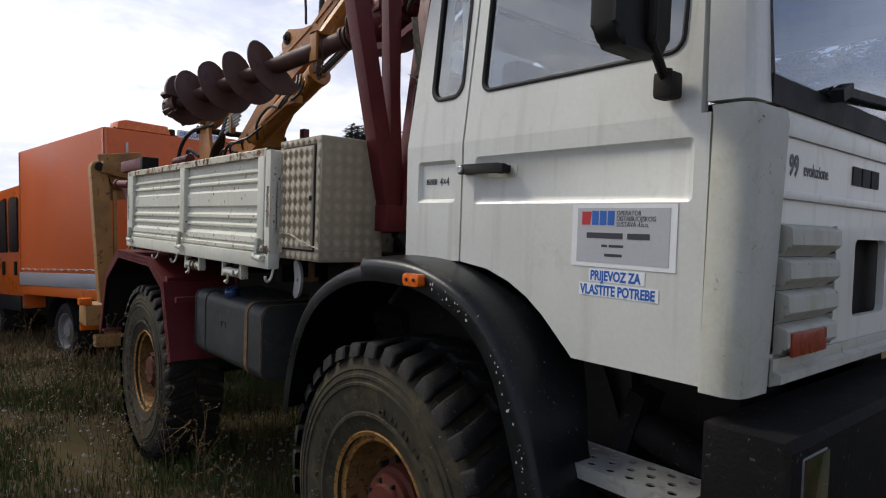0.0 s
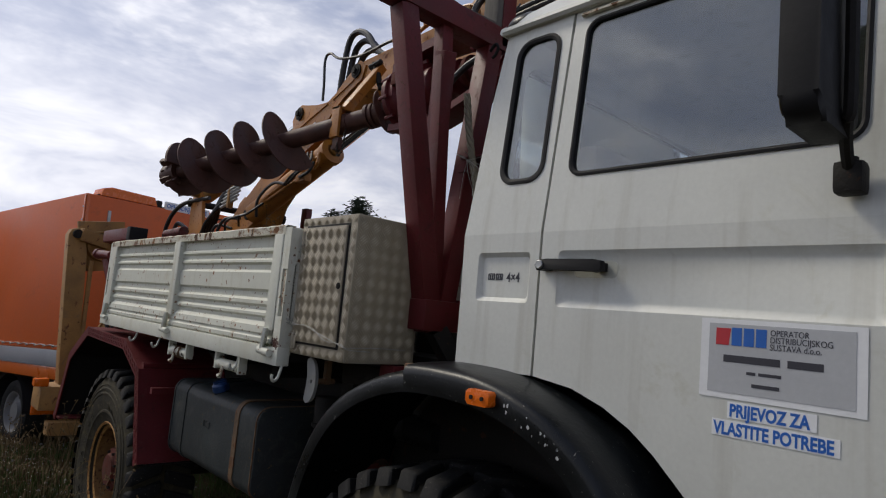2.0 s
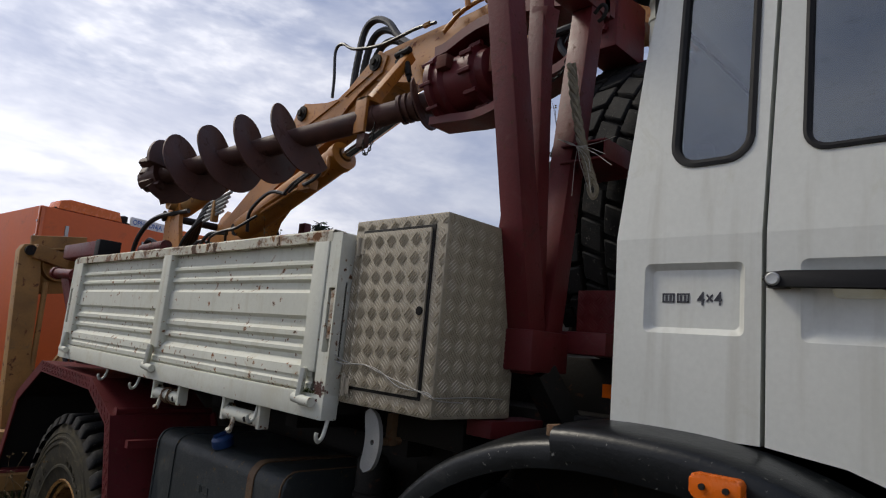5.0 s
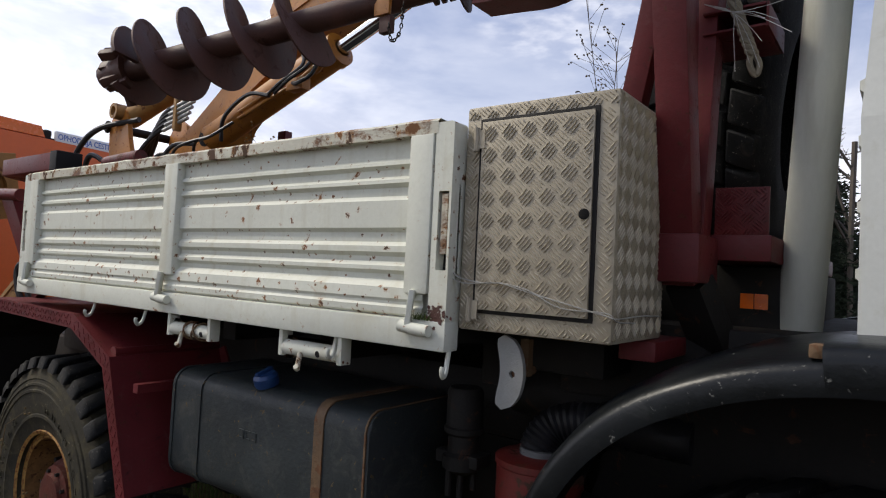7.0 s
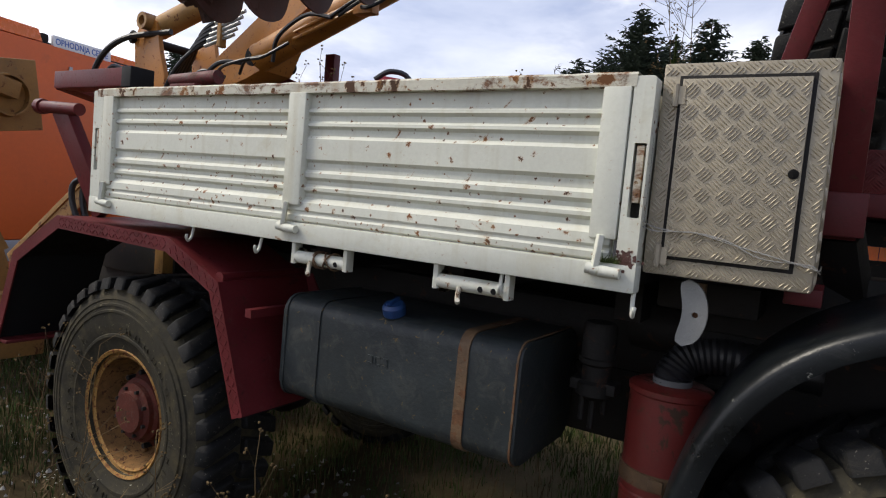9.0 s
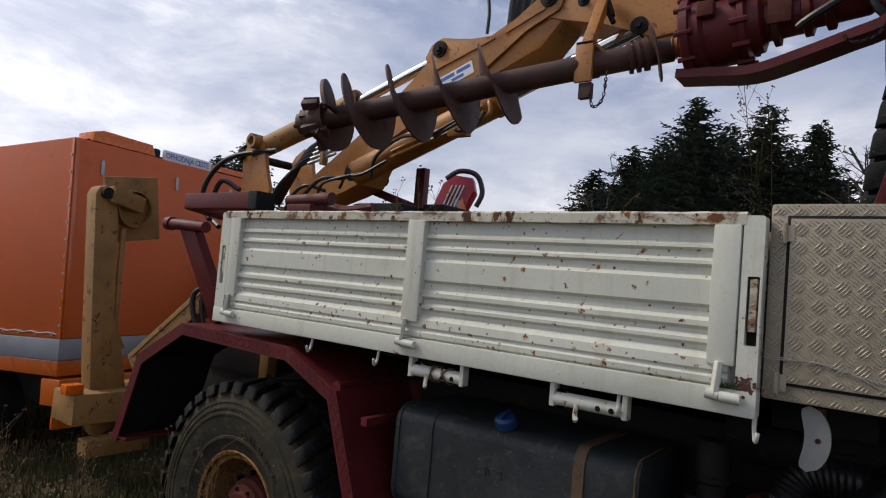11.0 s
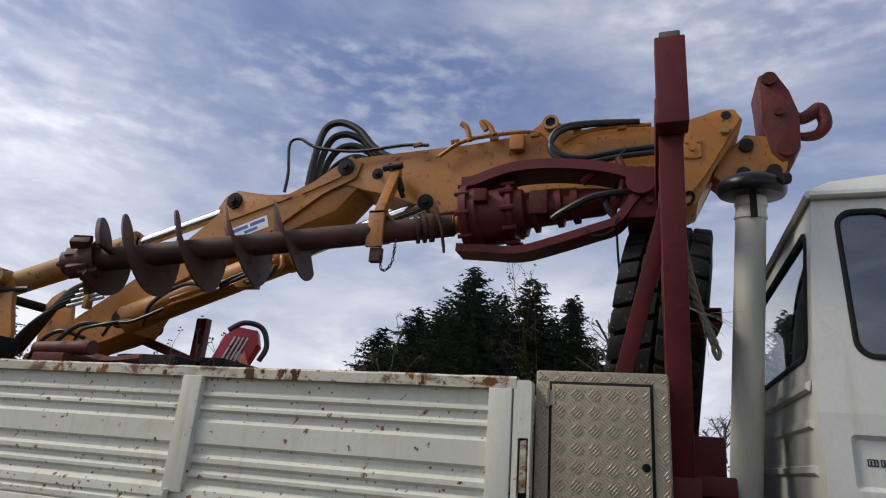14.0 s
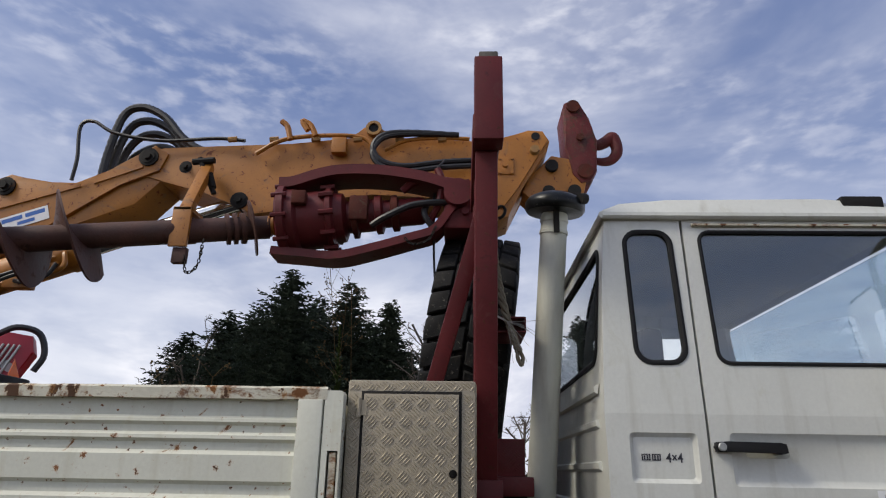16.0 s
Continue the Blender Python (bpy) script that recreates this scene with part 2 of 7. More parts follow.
BLACKP = surf("black_fender_plastic", (0.0058, 0.0073, 0.0085), 0.33, var=0.45, scale=6, bump=0.16, spec=0.27, rust=0.09, rust_col=(0.10, 0.10, 0.09), rust_scale=85, dirt=0.10, dirt_col=(0.035, 0.036, 0.034))
BUMPER = surf("scuffed_black_bumper", (0.0065, 0.006, 0.006), 0.8, spec=0.15, var=0.5, scale=8, bump=0.4, dirt=0.25, dirt_col=(0.020, 0.016, 0.012), rust=0.12, rust_col=(0.05, 0.048, 0.04), rust_scale=60)
BLACK = surf("matt_black_rubber", (0.010, 0.010, 0.011), 0.65, spec=0.25, var=0.3, scale=12, bump=0.1)
HOSE = surf("black_hose", (0.014, 0.014, 0.016), 0.45, var=0.3, scale=20, bump=0.2)
TANK = surf("dark_grey_tank_paint", (0.026, 0.032, 0.033), 0.55, spec=0.35, var=0.4, scale=6, bump=0.3, rust=0.16, rust_col=(0.085, 0.06, 0.028), rust_scale=42, blotch=0.25, blotch_col=(0.11, 0.075, 0.03), dirt=0.42, dirt_col=(0.075, 0.075, 0.064))
STRAP = surf("rusty_strap", (0.13, 0.075, 0.035), 0.7, var=0.4, scale=16, bump=0.35, rust=0.5, rust_col=(0.08, 0.035, 0.014))
ALU = surf("aged_aluminium_plate", (0.335, 0.293, 0.216), 0.5, metal=0.18, var=0.16, scale=5, bump=0.12, dirt=0.18, dirt_col=(0.27, 0.24, 0.18))
# Raised bars: paler and more metallic than the plate.
ALUB = surf("pale_aluminium_ridges", (0.49, 0.43, 0.325), 0.36, metal=0.4, var=0.15, scale=9, bump=0.05)
GREYM = surf("cast_grey_metal", (0.27, 0.27, 0.255), 0.7, metal=0.2, var=0.12, scale=30, bump=0.3, grain=220)
ZINC = surf("galvanised_steel", (0.42, 0.43, 0.42), 0.45, metal=0.6, var=0.2, scale=12, bump=0.2, dirt=0.3)
CHROME = surf("chrome_rod", (0.72, 0.73, 0.74), 0.12, metal=1.0, var=0.05, bump=0.0)
WOOD = surf("weathered_grey_wood", (0.13, 0.12, 0.105), 0.85, var=0.4, scale=12, bump=0.6, stretch=(1, 1, 0.12))
ORANGE = surf("orange_tarpaulin", (0.62, 0.115, 0.016), 0.48, var=0.10, scale=1.6, bump=0.12, grain=30, dirt=0.08, dirt_col=(0.33, 0.08, 0.02))
ORANGEB = surf("orange_car_paint", (0.60, 0.12, 0.012), 0.3, var=0.06, scale=2, bump=0.02, coat=0.5)
LAMP = surf("amber_lens", (0.72, 0.14, 0.008), 0.25, var=0.1, scale=20, bump=0.05)
REDL = surf("red_reflector", (0.25, 0.028, 0.014), 0.3, var=0.2, scale=20, bump=0.1)
BLUECAP = surf("blue_plastic", (0.015, 0.05, 0.16), 0.45, var=0.25, scale=25, bump=0.1)
BLUEINK = surf("blue_print", (0.010, 0.105, 0.42), 0.5, var=0.1, bump=0)
REDINK = surf("red_print", (0.42, 0.02, 0.03), 0.5, var=0.1, bump=0)
DARKINK = surf("dark_print", (0.03, 0.03, 0.04), 0.5, var=0.1, bump=0)
PAPER = surf("white_sticker", (0.74, 0.75, 0.75), 0.45, var=0.04, scale=4, bump=0.02)
SILVER = surf("silver_sticker", (0.42, 0.43, 0.44), 0.4, var=0.06, scale=8, bump=0.03)
ROPE = surf("dirty_rope", (0.24, 0.21, 0.15), 0.9, var=0.35, scale=40, bump=0.6)
WIRE = surf("bare_wire", (0.42, 0.41, 0.38), 0.4, metal=0.5, var=0.2, bump=0)
SEAT = surf("dark_seat_cloth", (0.035, 0.035, 0.04), 0.9, var=0.2, scale=30, bump=0.2)
TRIMG = surf("grey_cab_lining", (0.16, 0.16, 0.16), 0.8, var=0.15, scale=8, bump=0.1)
REDCAR = surf("red_loader_paint", (0.33, 0.015, 0.03), 0.35, var=0.12, scale=4, bump=0.05)
GREYS = surf("grey_side_rail", (0.30, 0.31, 0.33), 0.45, metal=0.2, var=0.12, scale=5, bump=0.08)
BARK = surf("conifer_bark", (0.05, 0.035, 0.025), 0.9, var=0.4, scale=10, bump=0.6)
NEEDLE = surf("spruce_needles", (0.048, 0.066, 0.044), 0.75, var=0.4, scale=1.5, bump=0, island=0.7, spec=0.2)
TWIG = surf("bare_twigs", (0.09, 0.075, 0.06), 0.9, var=0.3, scale=6, bump=0)
GRASS = surf("green_grass", (0.075, 0.110, 0.026), 0.7, var=0.5, scale=1.3, bump=0, island=0.75, spec=0.2)
STRAW = surf("dry_stalks", (0.16, 0.108, 0.050), 0.8, var=0.45, scale=1.1, bump=0, island=0.7, spec=0.2)
STONE = surf("gravel_stone", (0.26, 0.25, 0.23), 0.85, var=0.3, scale=6, bump=0.3, island=0.7)
EARTH = surf("brown_earth", (0.074, 0.056, 0.029), 1.0, spec=0.05, var=0.5, scale=1.2, bump=0.8, grain=35, dirt=0.5, dirt_col=(0.045, 0.056, 0.018))
FLOWER = surf("tiny_white_flowers", (0.42, 0.42, 0.36), 0.8, var=0.1, bump=0)
PANE = glass("window_glass", (0.80, 0.86, 0.86))
SCREEN = glass("windscreen_glass", (0.55, 0.68, 0.80))
LENSG = glass("headlight_glass", (0.9, 0.9, 0.9), 0.1)

# ---- building helpers ----


def thing(name, at, label, category, group="", local=None):
    """An Empty at the base of a thing; parts are given in world places, or, with a pose in local, in the thing's own."""
    e = new(name)
    e.empty_display_size = 0.1
    e.matrix_basis = local if local is not None else Matrix.Translation(at)
    e["own_axes"] = 1 if local is not None else 0
    return tagged(e, label, category, group)


def part(name, bm, mat, parent, label="", smooth=35, kind=""):
    me = bpy.data.meshes.new(name)
    bmesh.ops.recalc_face_normals(bm, faces=bm.faces[:])
    bm.to_mesh(me)
    bm.free()
    if mat:
        me.materials.append(mat)
    if smooth:
        me.shade_smooth()
        me.set_sharp_from_angle(angle=radians(smooth))
    ob = new(name, me)
    if parent is not None:
        ob.parent = parent
        if parent.parent is None and parent.type == "EMPTY" and not parent["own_axes"]:
            ob.matrix_parent_inverse = parent.matrix_basis.inverted()
    return tagged(ob, label, kind=kind)


def box(bm, lo, hi, bev=0.0, m=None):
    vs = [bm.verts.new(Vector((x, y, z))) for x in (lo[0], hi[0]) for y in (lo[1], hi[1]) for z in (lo[2], hi[2])]
    fs = [bm.faces.new([vs[i] for i in q]) for q in ((0, 1, 3, 2), (4, 6, 7, 5), (0, 4, 5, 1), (2, 3, 7, 6), (0, 2, 6, 4), (1, 5, 7, 3))]
    if bev:
        es = list({e for f in fs for e in f.edges})
        r = bmesh.ops.bevel(bm, geom=es, offset=bev, segments=2, affect="EDGES", profile=0.6)
        vs = list({v for f in r["faces"] for v in f.verts} | {v for v in vs if v.is_valid})
    if m is not None:
        bmesh.ops.transform(bm, matrix=m, verts=vs)
    return bm


def beam(bm, a, b, w, h, up=(0, 0, 1), bev=0.0):
    """A bar of section w by h from a to b; h lies along up as far as it can."""
    a, b = Vector(a), Vector(b)
    d = (b - a)
    n = d.length
    d.normalize()
    s = d.cross(Vector(up))
    if s.length < 1e-4:
        s = d.cross(Vector((1, 0, 0)))
    s.normalize()
    u = s.cross(d)
    m = Matrix(((s.x, d.x, u.x, a.x), (s.y, d.y, u.y, a.y), (s.z, d.z, u.z, a.z), (0, 0, 0, 1)))
    return box(bm, (-w / 2, 0, -h / 2), (w / 2, n, h / 2), bev, m)


def cyl(bm, a, b, r0, r1=None, seg=20, caps=True):
    a, b = Vector(a), Vector(b)
    r1 = r0 if r1 is None else r1
    d = (b - a).normalized()
    s = d.orthogonal().normalized()
    u = d.cross(s)
    rings = []
    for p, r in ((a, r0), (b, r1)):
        rings.append([bm.verts.new(p + r * (math.cos(t) * s + math.sin(t) * u)) for t in (2 * math.pi * i / seg for i in range(seg))])
    for i in range(seg):
        j = (i + 1) % seg
        bm.faces.new((rings[0][i], rings[0][j], rings[1][j], rings[1][i]))
    if caps:
        bm.faces.new(rings[0][::-1])
        bm.faces.new(rings[1])
    return bm


def spline(pts, n=8):
    """A smooth line through the points."""
    p = [Vector(q) for q in pts]
    p = [2 * p[0] - p[1]] + p + [2 * p[-1] - p[-2]]
    out = []
    for i in range(1, len(p) - 2):
        for k in range(n):
            t = k / n
            out.append(0.5 * ((2 * p[i]) + (p[i + 1] - p[i - 1]) * t + (2 * p[i - 1] - 5 * p[i] + 4 * p[i + 1] - p[i + 2]) * t * t
                              + (3 * p[i] - p[i - 1] - 3 * p[i + 1] + p[i + 2]) * t ** 3))
    out.append(p[-2])
    return out


def tube(bm, pts, r, seg=8, ribs=0.0):
    """A round tube along a line of points; ribs swell every other ring."""
    pts = [Vector(p) for p in pts]
    prev, side = None, None
    for i, p in enumerate(pts):
        d = (pts[min(i + 1, len(pts) - 1)] - pts[max(i - 1, 0)]).normalized()
        side = d.orthogonal().normalized() if side is None else (side - d * side.dot(d)).normalized()
        u = d.cross(side)
        rr = r * (1 + ribs * (i % 2))
        ring = [bm.verts.new(p + rr * (math.cos(t) * side + math.sin(t) * u)) for t in (2 * math.pi * k / seg for k in range(seg))]
        if prev:
            for k in range(seg):
                bm.faces.new((prev[k], prev[(k + 1) % seg], ring[(k + 1) % seg], ring[k]))
        else:
            bm.faces.new(ring[::-1])
        prev = ring
    bm.faces.new(prev)
    return bm


def revolve(bm, prof, at, axis, seg=48, close=False):
    """Turns a profile of (radius, height along the axis) about an axis through at."""
    at, d = Vector(at), Vector(axis).normalized()
    s = d.orthogonal().normalized()
    u = d.cross(s)
    rings = []
    for r, h in prof:
        if r < 1e-5:
            rings.append([bm.verts.new(at + h * d)] * seg)
        else:
            rings.append([bm.verts.new(at + h * d + r * (math.cos(t) * s + math.sin(t) * u)) for t in (2 * math.pi * k / seg for k in range(seg))])
    pairs = list(zip(rings, rings[1:])) + ([(rings[-1], rings[0])] if close else [])
    for a, b in pairs:
        for k in range(seg):
            j = (k + 1) % seg
            q = []
            for v in (a[k], a[j], b[j], b[k]):
                if v not in q:
                    q.append(v)
            if len(q) > 2:
                bm.faces.new(q)
    return bm


def prism(bm, prof, axis, a, b, bev=0.0):
    """Extrudes a closed outline. axis 'x': outline in (y, z) from x = a to b; 'y': in (x, z); 'z': in (x, y)."""
    def put(p, h):
        return {"x": (h, p[0], p[1]), "y": (p[0], h, p[1]), "z": (p[0], p[1], h)}[axis]
    r0 = [bm.verts.new(put(p, a)) for p in prof]
    r1 = [bm.verts.new(put(p, b)) for p in prof]
    fs = [bm.faces.new(r0[::-1]), bm.faces.new(r1)]
    n = len(prof)
    for i in range(n):
        fs.append(bm.faces.new((r0[i], r0[(i + 1) % n], r1[(i + 1) % n], r1[i])))
    if bev:
        es = [e for e in fs[0].edges] + [e for e in fs[1].edges]
        bmesh.ops.bevel(bm, geom=es, offset=bev, segments=2, affect="EDGES", profile=0.6)
    return bm


def rounded(y0, z0, y1, z1, r, n=5):
    """Outline of a rectangle with round corners."""
    out = []
    for cy, cz, a in ((y1 - r, z1 - r, 0), (y0 + r, z1 - r, 90), (y0 + r, z0 + r, 180), (y1 - r, z0 + r, 270)):
        for k in range(n + 1):
            t = radians(a + 90 * k / n)
            out.append((cy + r * math.cos(t), cz + r * math.sin(t)))
    return out


def sheet(bm, outer, holes, place, thick):
    """A panel with openings: outlines in two coordinates, place(u, v, depth) puts them in the world; depth goes into the panel."""
    def fill(depth):
        loops, es = [], []
        for loop in (outer, *holes):
            vs = [bm.verts.new(place(u, v, depth)) for u, v in loop]
            loops.append(vs)
            es += [bm.edges.new((vs[i], vs[(i + 1) % len(vs)])) for i in range(len(vs))]
        bmesh.ops.triangle_fill(bm, use_beauty=True, use_dissolve=False, edges=es)
        return loops
    front, back = fill(0.0), fill(thick)
    for a, b in zip(front, back):
        for i in range(len(a)):
            j = (i + 1) % len(a)
            bm.faces.new((a[i], a[j], b[j], b[i]))
    return bm


def pit(bm, outer, inner, place, depth):
    """The sloping rim and the floor of a pressed recess."""
    a = [bm.verts.new(place(u, v, 0.0)) for u, v in outer]
    b = [bm.verts.new(place(u, v, depth)) for u, v in inner]
    for i in range(len(a)):
        j = (i + 1) % len(a)
        bm.faces.new((a[i], a[j], b[j], b[i]))
    bm.faces.new(b)
    return bm


def writing(name, text, size, m, mat, parent, squeeze=1.0, bold=0.0, label=""):
    c = bpy.data.curves.new(name, "FONT")
    c.body, c.size, c.extrude, c.offset, c.resolution_u = text, size, 0.0004, bold, 3
    tmp = new(name + "_outline", c)
    dg = bpy.context.evaluated_depsgraph_get()
    me = bpy.data.meshes.new_from_object(tmp.evaluated_get(dg))
    bpy.data.objects.remove(tmp)
    bpy.data.curves.remove(c)
    me.transform(m @ Matrix.Diagonal((squeeze, 1, 1, 1)))
    me.materials.clear()
    me.materials.append(mat)
    me.name = name
    ob = new(name, me)
    ob.parent = parent
    if parent.parent is None and parent.type == "EMPTY" and not parent["own_axes"]:
        ob.matrix_parent_inverse = parent.matrix_basis.inverted()
    return tagged(ob, label)


def on_side(x, y, z, slope=0.0):
    """Axes for writing on the truck's flank: reads towards the front, faces the viewer's side."""
    return Matrix.Translation((x, y, z)) @ Matrix(((0, slope, -1, 0), (-1, 0, 0, 0), (0, 1, 0, 0), (0, 0, 0, 1)))


def on_front(x, y, z):
    return Matrix.Translation((x, y, z)) @ Matrix(((1, 0, 0, 0), (0, 0, -1, 0), (0, 1, 0, 0), (0, 0, 0, 1)))


def bm_():
    return bmesh.new()


rng = random.Random(7)

# ---- ground ----
bm = bm_()
ys = [-400, -60, -12] + [-6 + 0.5 * i for i in range(45)] + [25, 60, 400]
xs = [-400, -60, -12] + [-6 + 0.5 * i for i in range(37)] + [25, 60, 400]
gv = [[bm.verts.new((x, y, -0.02 + 0.05 * noise.noise((x * 0.6, y * 0.6, 0)) if abs(x) < 20 and abs(y) < 20 else -0.02)) for y in ys] for x in xs]
for i in range(len(xs) - 1):
    for j in range(len(ys) - 1):
        bm.faces.new((gv[i][j], gv[i + 1][j], gv[i + 1][j + 1], gv[i][j + 1]))
tagged(part("ground", bm, EARTH, None), "rough brown earth with grass and gravel", "ground", kind="structure")

# ---- the drilling truck ----
truck = thing("work_truck", (2.25, 3.2, 0.0), "white four-wheel-drive work truck with dark red fittings, parked on rough grass", "truck")
CX = 2.25                             # the truck's middle line


def wheel(at, name="wheel", parent=None, out=-1, turn=0.0):
    """A 20-inch off-road wheel; out is the side that its face looks to, along x before the turn."""
    w = new(name, None)
    at = Vector(at)
    ax = Vector((out * math.cos(radians(turn)), out * math.sin(radians(turn)), 0))
    bm = bm_()
    # carcass and sidewall, heights along the axis from the middle of the tyre
    prof = [(0.262, 0.125), (0.272, 0.150), (0.300, 0.160), (0.330, 0.170), (0.334, 0.174), (0.345, 0.174), (0.349, 0.171), (0.40, 0.182), (0.437, 0.184),
            (0.440, 0.188), (0.449, 0.188), (0.452, 0.183), (0.465, 0.182), (0.468, 0.186), (0.477, 0.185), (0.480, 0.179), (0.492, 0.177), (0.496, 0.180),
            (0.505, 0.177), (0.53, 0.168), (0.552, 0.150), (0.560, 0.08), (0.562, 0.0)]
    full = prof + [(r, -h) for r, h in prof[-2::-1]]
    revolve(bm, full, at, ax, 72)
    tyre = part("tyre", bm, SIDEW, None, "worn off-road tyre with chunky blocks")
    bm = bm_()
    s = ax.orthogonal().normalized()
    u = ax.cross(s)
    n = 34
    for sgn in (1, -1):
        for k in range(n):
            t = 2 * math.pi * (k + (0.5 if sgn < 0 else 0)) / n
            dt = 2 * math.pi / n * 0.31
            vs = []
            for r, h, sh in ((0.540, 0.186, 0.0), (0.589, 0.172, 0.0), (0.592, 0.012, 0.10), (0.556, 0.010, 0.10)):
                for e in (-1, 1):
                    tt = t + e * dt * (1.0 if r > 0.57 else 1.15) + sh
                    vs.append(bm.verts.new(at + ax * (sgn * h) + r * (math.cos(tt) * s + math.sin(tt) * u)))
            a, b, c, d, e1, f1, g, h1 = vs
            for q in ((a, b, d, c), (c, d, f1, e1), (e1, f1, h1, g), (a, c, e1, g), (b, h1, f1, d)):
                bm.faces.new(q)
    bmesh.ops.bevel(bm, geom=[e for e in bm.edges if len(e.link_faces) == 2], offset=0.007, segments=1, affect="EDGES", profile=0.6)
    blocks = part("tread", bm, RUBBER, None, "", smooth=40)
    bm = bm_()
    for k in range(34):
        if k % 17 > 12:
            continue
        t = 2 * math.pi * k / 34
        m = Matrix.Translation(at + ax * 0.1785 + 0.378 * (math.cos(t) * s + math.sin(t) * u)) @ Matrix((s, u, ax)).transposed().to_4x4() @ Matrix.Rotation(t, 4, "Z")
        for off in (-0.014, 0.010):
            box(bm, (-0.015, off - 0.002, -0.003), (0.015, off + 0.002, 0.0022), 0, m)
        box(bm, (0.011 if k % 3 else -0.002, -0.014, -0.003), (0.015 if k % 3 else 0.002, 0.010, 0.0022), 0, m)
    marks = part("sidewall_lettering", bm, SIDEW, None, "", smooth=0, kind="stuff")
    bm = bm_()
    prof = [(0.262, 0.150), (0.275, 0.158), (0.281, 0.150), (0.279, 0.138), (0.262, 0.130), (0.255, 0.128), (0.247, 0.135), (0.238, 0.128), (0.236, 0.09), (0.225, 0.03), (0.205, -0.01),
            (0.175, -0.025), (0.12, -0.028)]
    revolve(bm, prof[:8], at, ax, 56)
    rim = part("rim", bm, RIMY, None, "rusty ochre-painted steel rim")
    bm = bm_()
    revolve(bm, prof[7:], at, ax, 56)
    dish = part("rim_dish", bm, RIMIN, None, "dark rusty wheel dish")
    bm = bm_()
    for k in range(10):
        t = 2 * math.pi * (k + 0.5) / 10
        p = at + 0.205 * (math.cos(t) * s + math.sin(t) * u)
        cyl(bm, p - ax * 0.012, p + ax * 0.022, 0.018, 0.014, 8)
    clamps = part("rim_clamp_ring", bm, RIMIN, None, "", smooth=25, kind="stuff")
    bm = bm_()
    revolve(bm, [(0.175, -0.03), (0.172, 0.022), (0.152, 0.034), (0.140, 0.075), (0.124, 0.084), (0.122, 0.104), (0.092, 0.112), (0.086, 0.128), (0.0, 0.130)], at, ax, 40)
    hub = part("hub", bm, REDHUB, None, "weathered red hub with a ring of nuts")
    bm = bm_()
    for k in range(10):
        t = 2 * math.pi * k / 10
        p = at + 0.162 * (math.cos(t) * s + math.sin(t) * u)
        cyl(bm, p + ax * 0.01, p + ax * 0.062, 0.014, 0.012, 6)
    for k in range(8):
        t = 2 * math.pi * (k + 0.5) / 8
        p = at + 0.103 * (math.cos(t) * s + math.sin(t) * u)
        cyl(bm, p + ax * 0.10, p + ax * 0.122, 0.009, 0.008, 6)
    nuts = part("wheel_nut_ring", bm, DARKST, None, "dark rusty nuts", smooth=25, kind="stuff")
    for o in (tyre, blocks, marks, rim, dish, clamps, hub, nuts):
        o.parent = w
    w.parent = truck
    w.matrix_parent_inverse = truck.matrix_basis.inverted()
    w.empty_display_size = 0.1
    return w


wheel((1.405, 1.777, 0.635))
wheel((1.405, 4.60, 0.572))
wheel((2 * CX - 1.405, 1.777, 0.62), out=1)
wheel((2 * CX - 1.405, 4.60, 0.572), out=1)

# chassis
for x in (1.82, 2.68):
    rail = part("chassis_rail", prism(bm_(), [(0.55, 0.86), (0.55, 1.10), (6.1, 1.10), (6.1, 0.86)], "x", x - 0.04, x + 0.04, 0.006), DARKST, truck, "black chassis rail")
for y in (0.6, 1.2, 2.4, 3.3, 4.1, 5.1, 6.05):
    part("cross_member", box(bm_(), (1.862, y - 0.04, 0.9), (2.638, y + 0.04, 1.06), 0.004), DARKST, rail)
for y, z in ((1.777, 0.63), (4.60, 0.572)):
    bm = bm_()
    cyl(bm, (1.45, y, z), (3.05, y, z), 0.075, seg=16)
    revolve(bm, [(0.0, -0.22), (0.12, -0.17), (0.20, -0.05), (0.20, 0.05), (0.12, 0.17), (0.0, 0.22)], (2.2, y, z), (1, 0, 0), 20)
    axle = part("axle", bm, DARKST, truck, "greasy axle with a round differential")
    for x in (1.85, 2.65):
        for k in range(5):
            part("spring_leaf", box(bm_(), (x - 0.04, y - 0.55 + 0.08 * k, z + 0.08 + 0.018 * k), (x + 0.04, y + 0.55 - 0.08 * k, z + 0.094 + 0.018 * k)), DARKST, axle, smooth=0)
engine = part("engine_block", box(bm_(), (1.9, 0.75, 0.75), (2.6, 2.1, 1.28), 0.05), DARKST, truck, "dark oily engine block")
part("gearbox", cyl(bm_(), (2.25, 2.1, 0.95), (2.25, 3.0, 0.9), 0.16, 0.12), DARKST, engine)
part("drive_shaft", cyl(bm_(), (2.25, 3.0, 0.9), (2.25, 4.5, 0.62), 0.04), DARKST, engine)
bm = bm_()
revolve(bm, [(0.0, 1.30), (0.05, 1.30), (0.058, 1.285), (0.058, 1.18), (0.064, 1.175), (0.064, 1.16), (0.05, 1.15), (0.05, 1.10), (0.065, 1.09), (0.065, 1.05), (0.03, 1.03), (0.0, 1.03)], (1.50, 2.66, 0), (0, 0, 1), 24)
for dx, dy, z in ((-0.03, 0.03, 0.96), (0.02, -0.03, 0.98), (-0.01, 0.0, 0.93)):
    cyl(bm, (1.50 + dx, 2.66 + dy, z), (1.50 + dx, 2.66 + dy, 1.06), 0.011, seg=8)
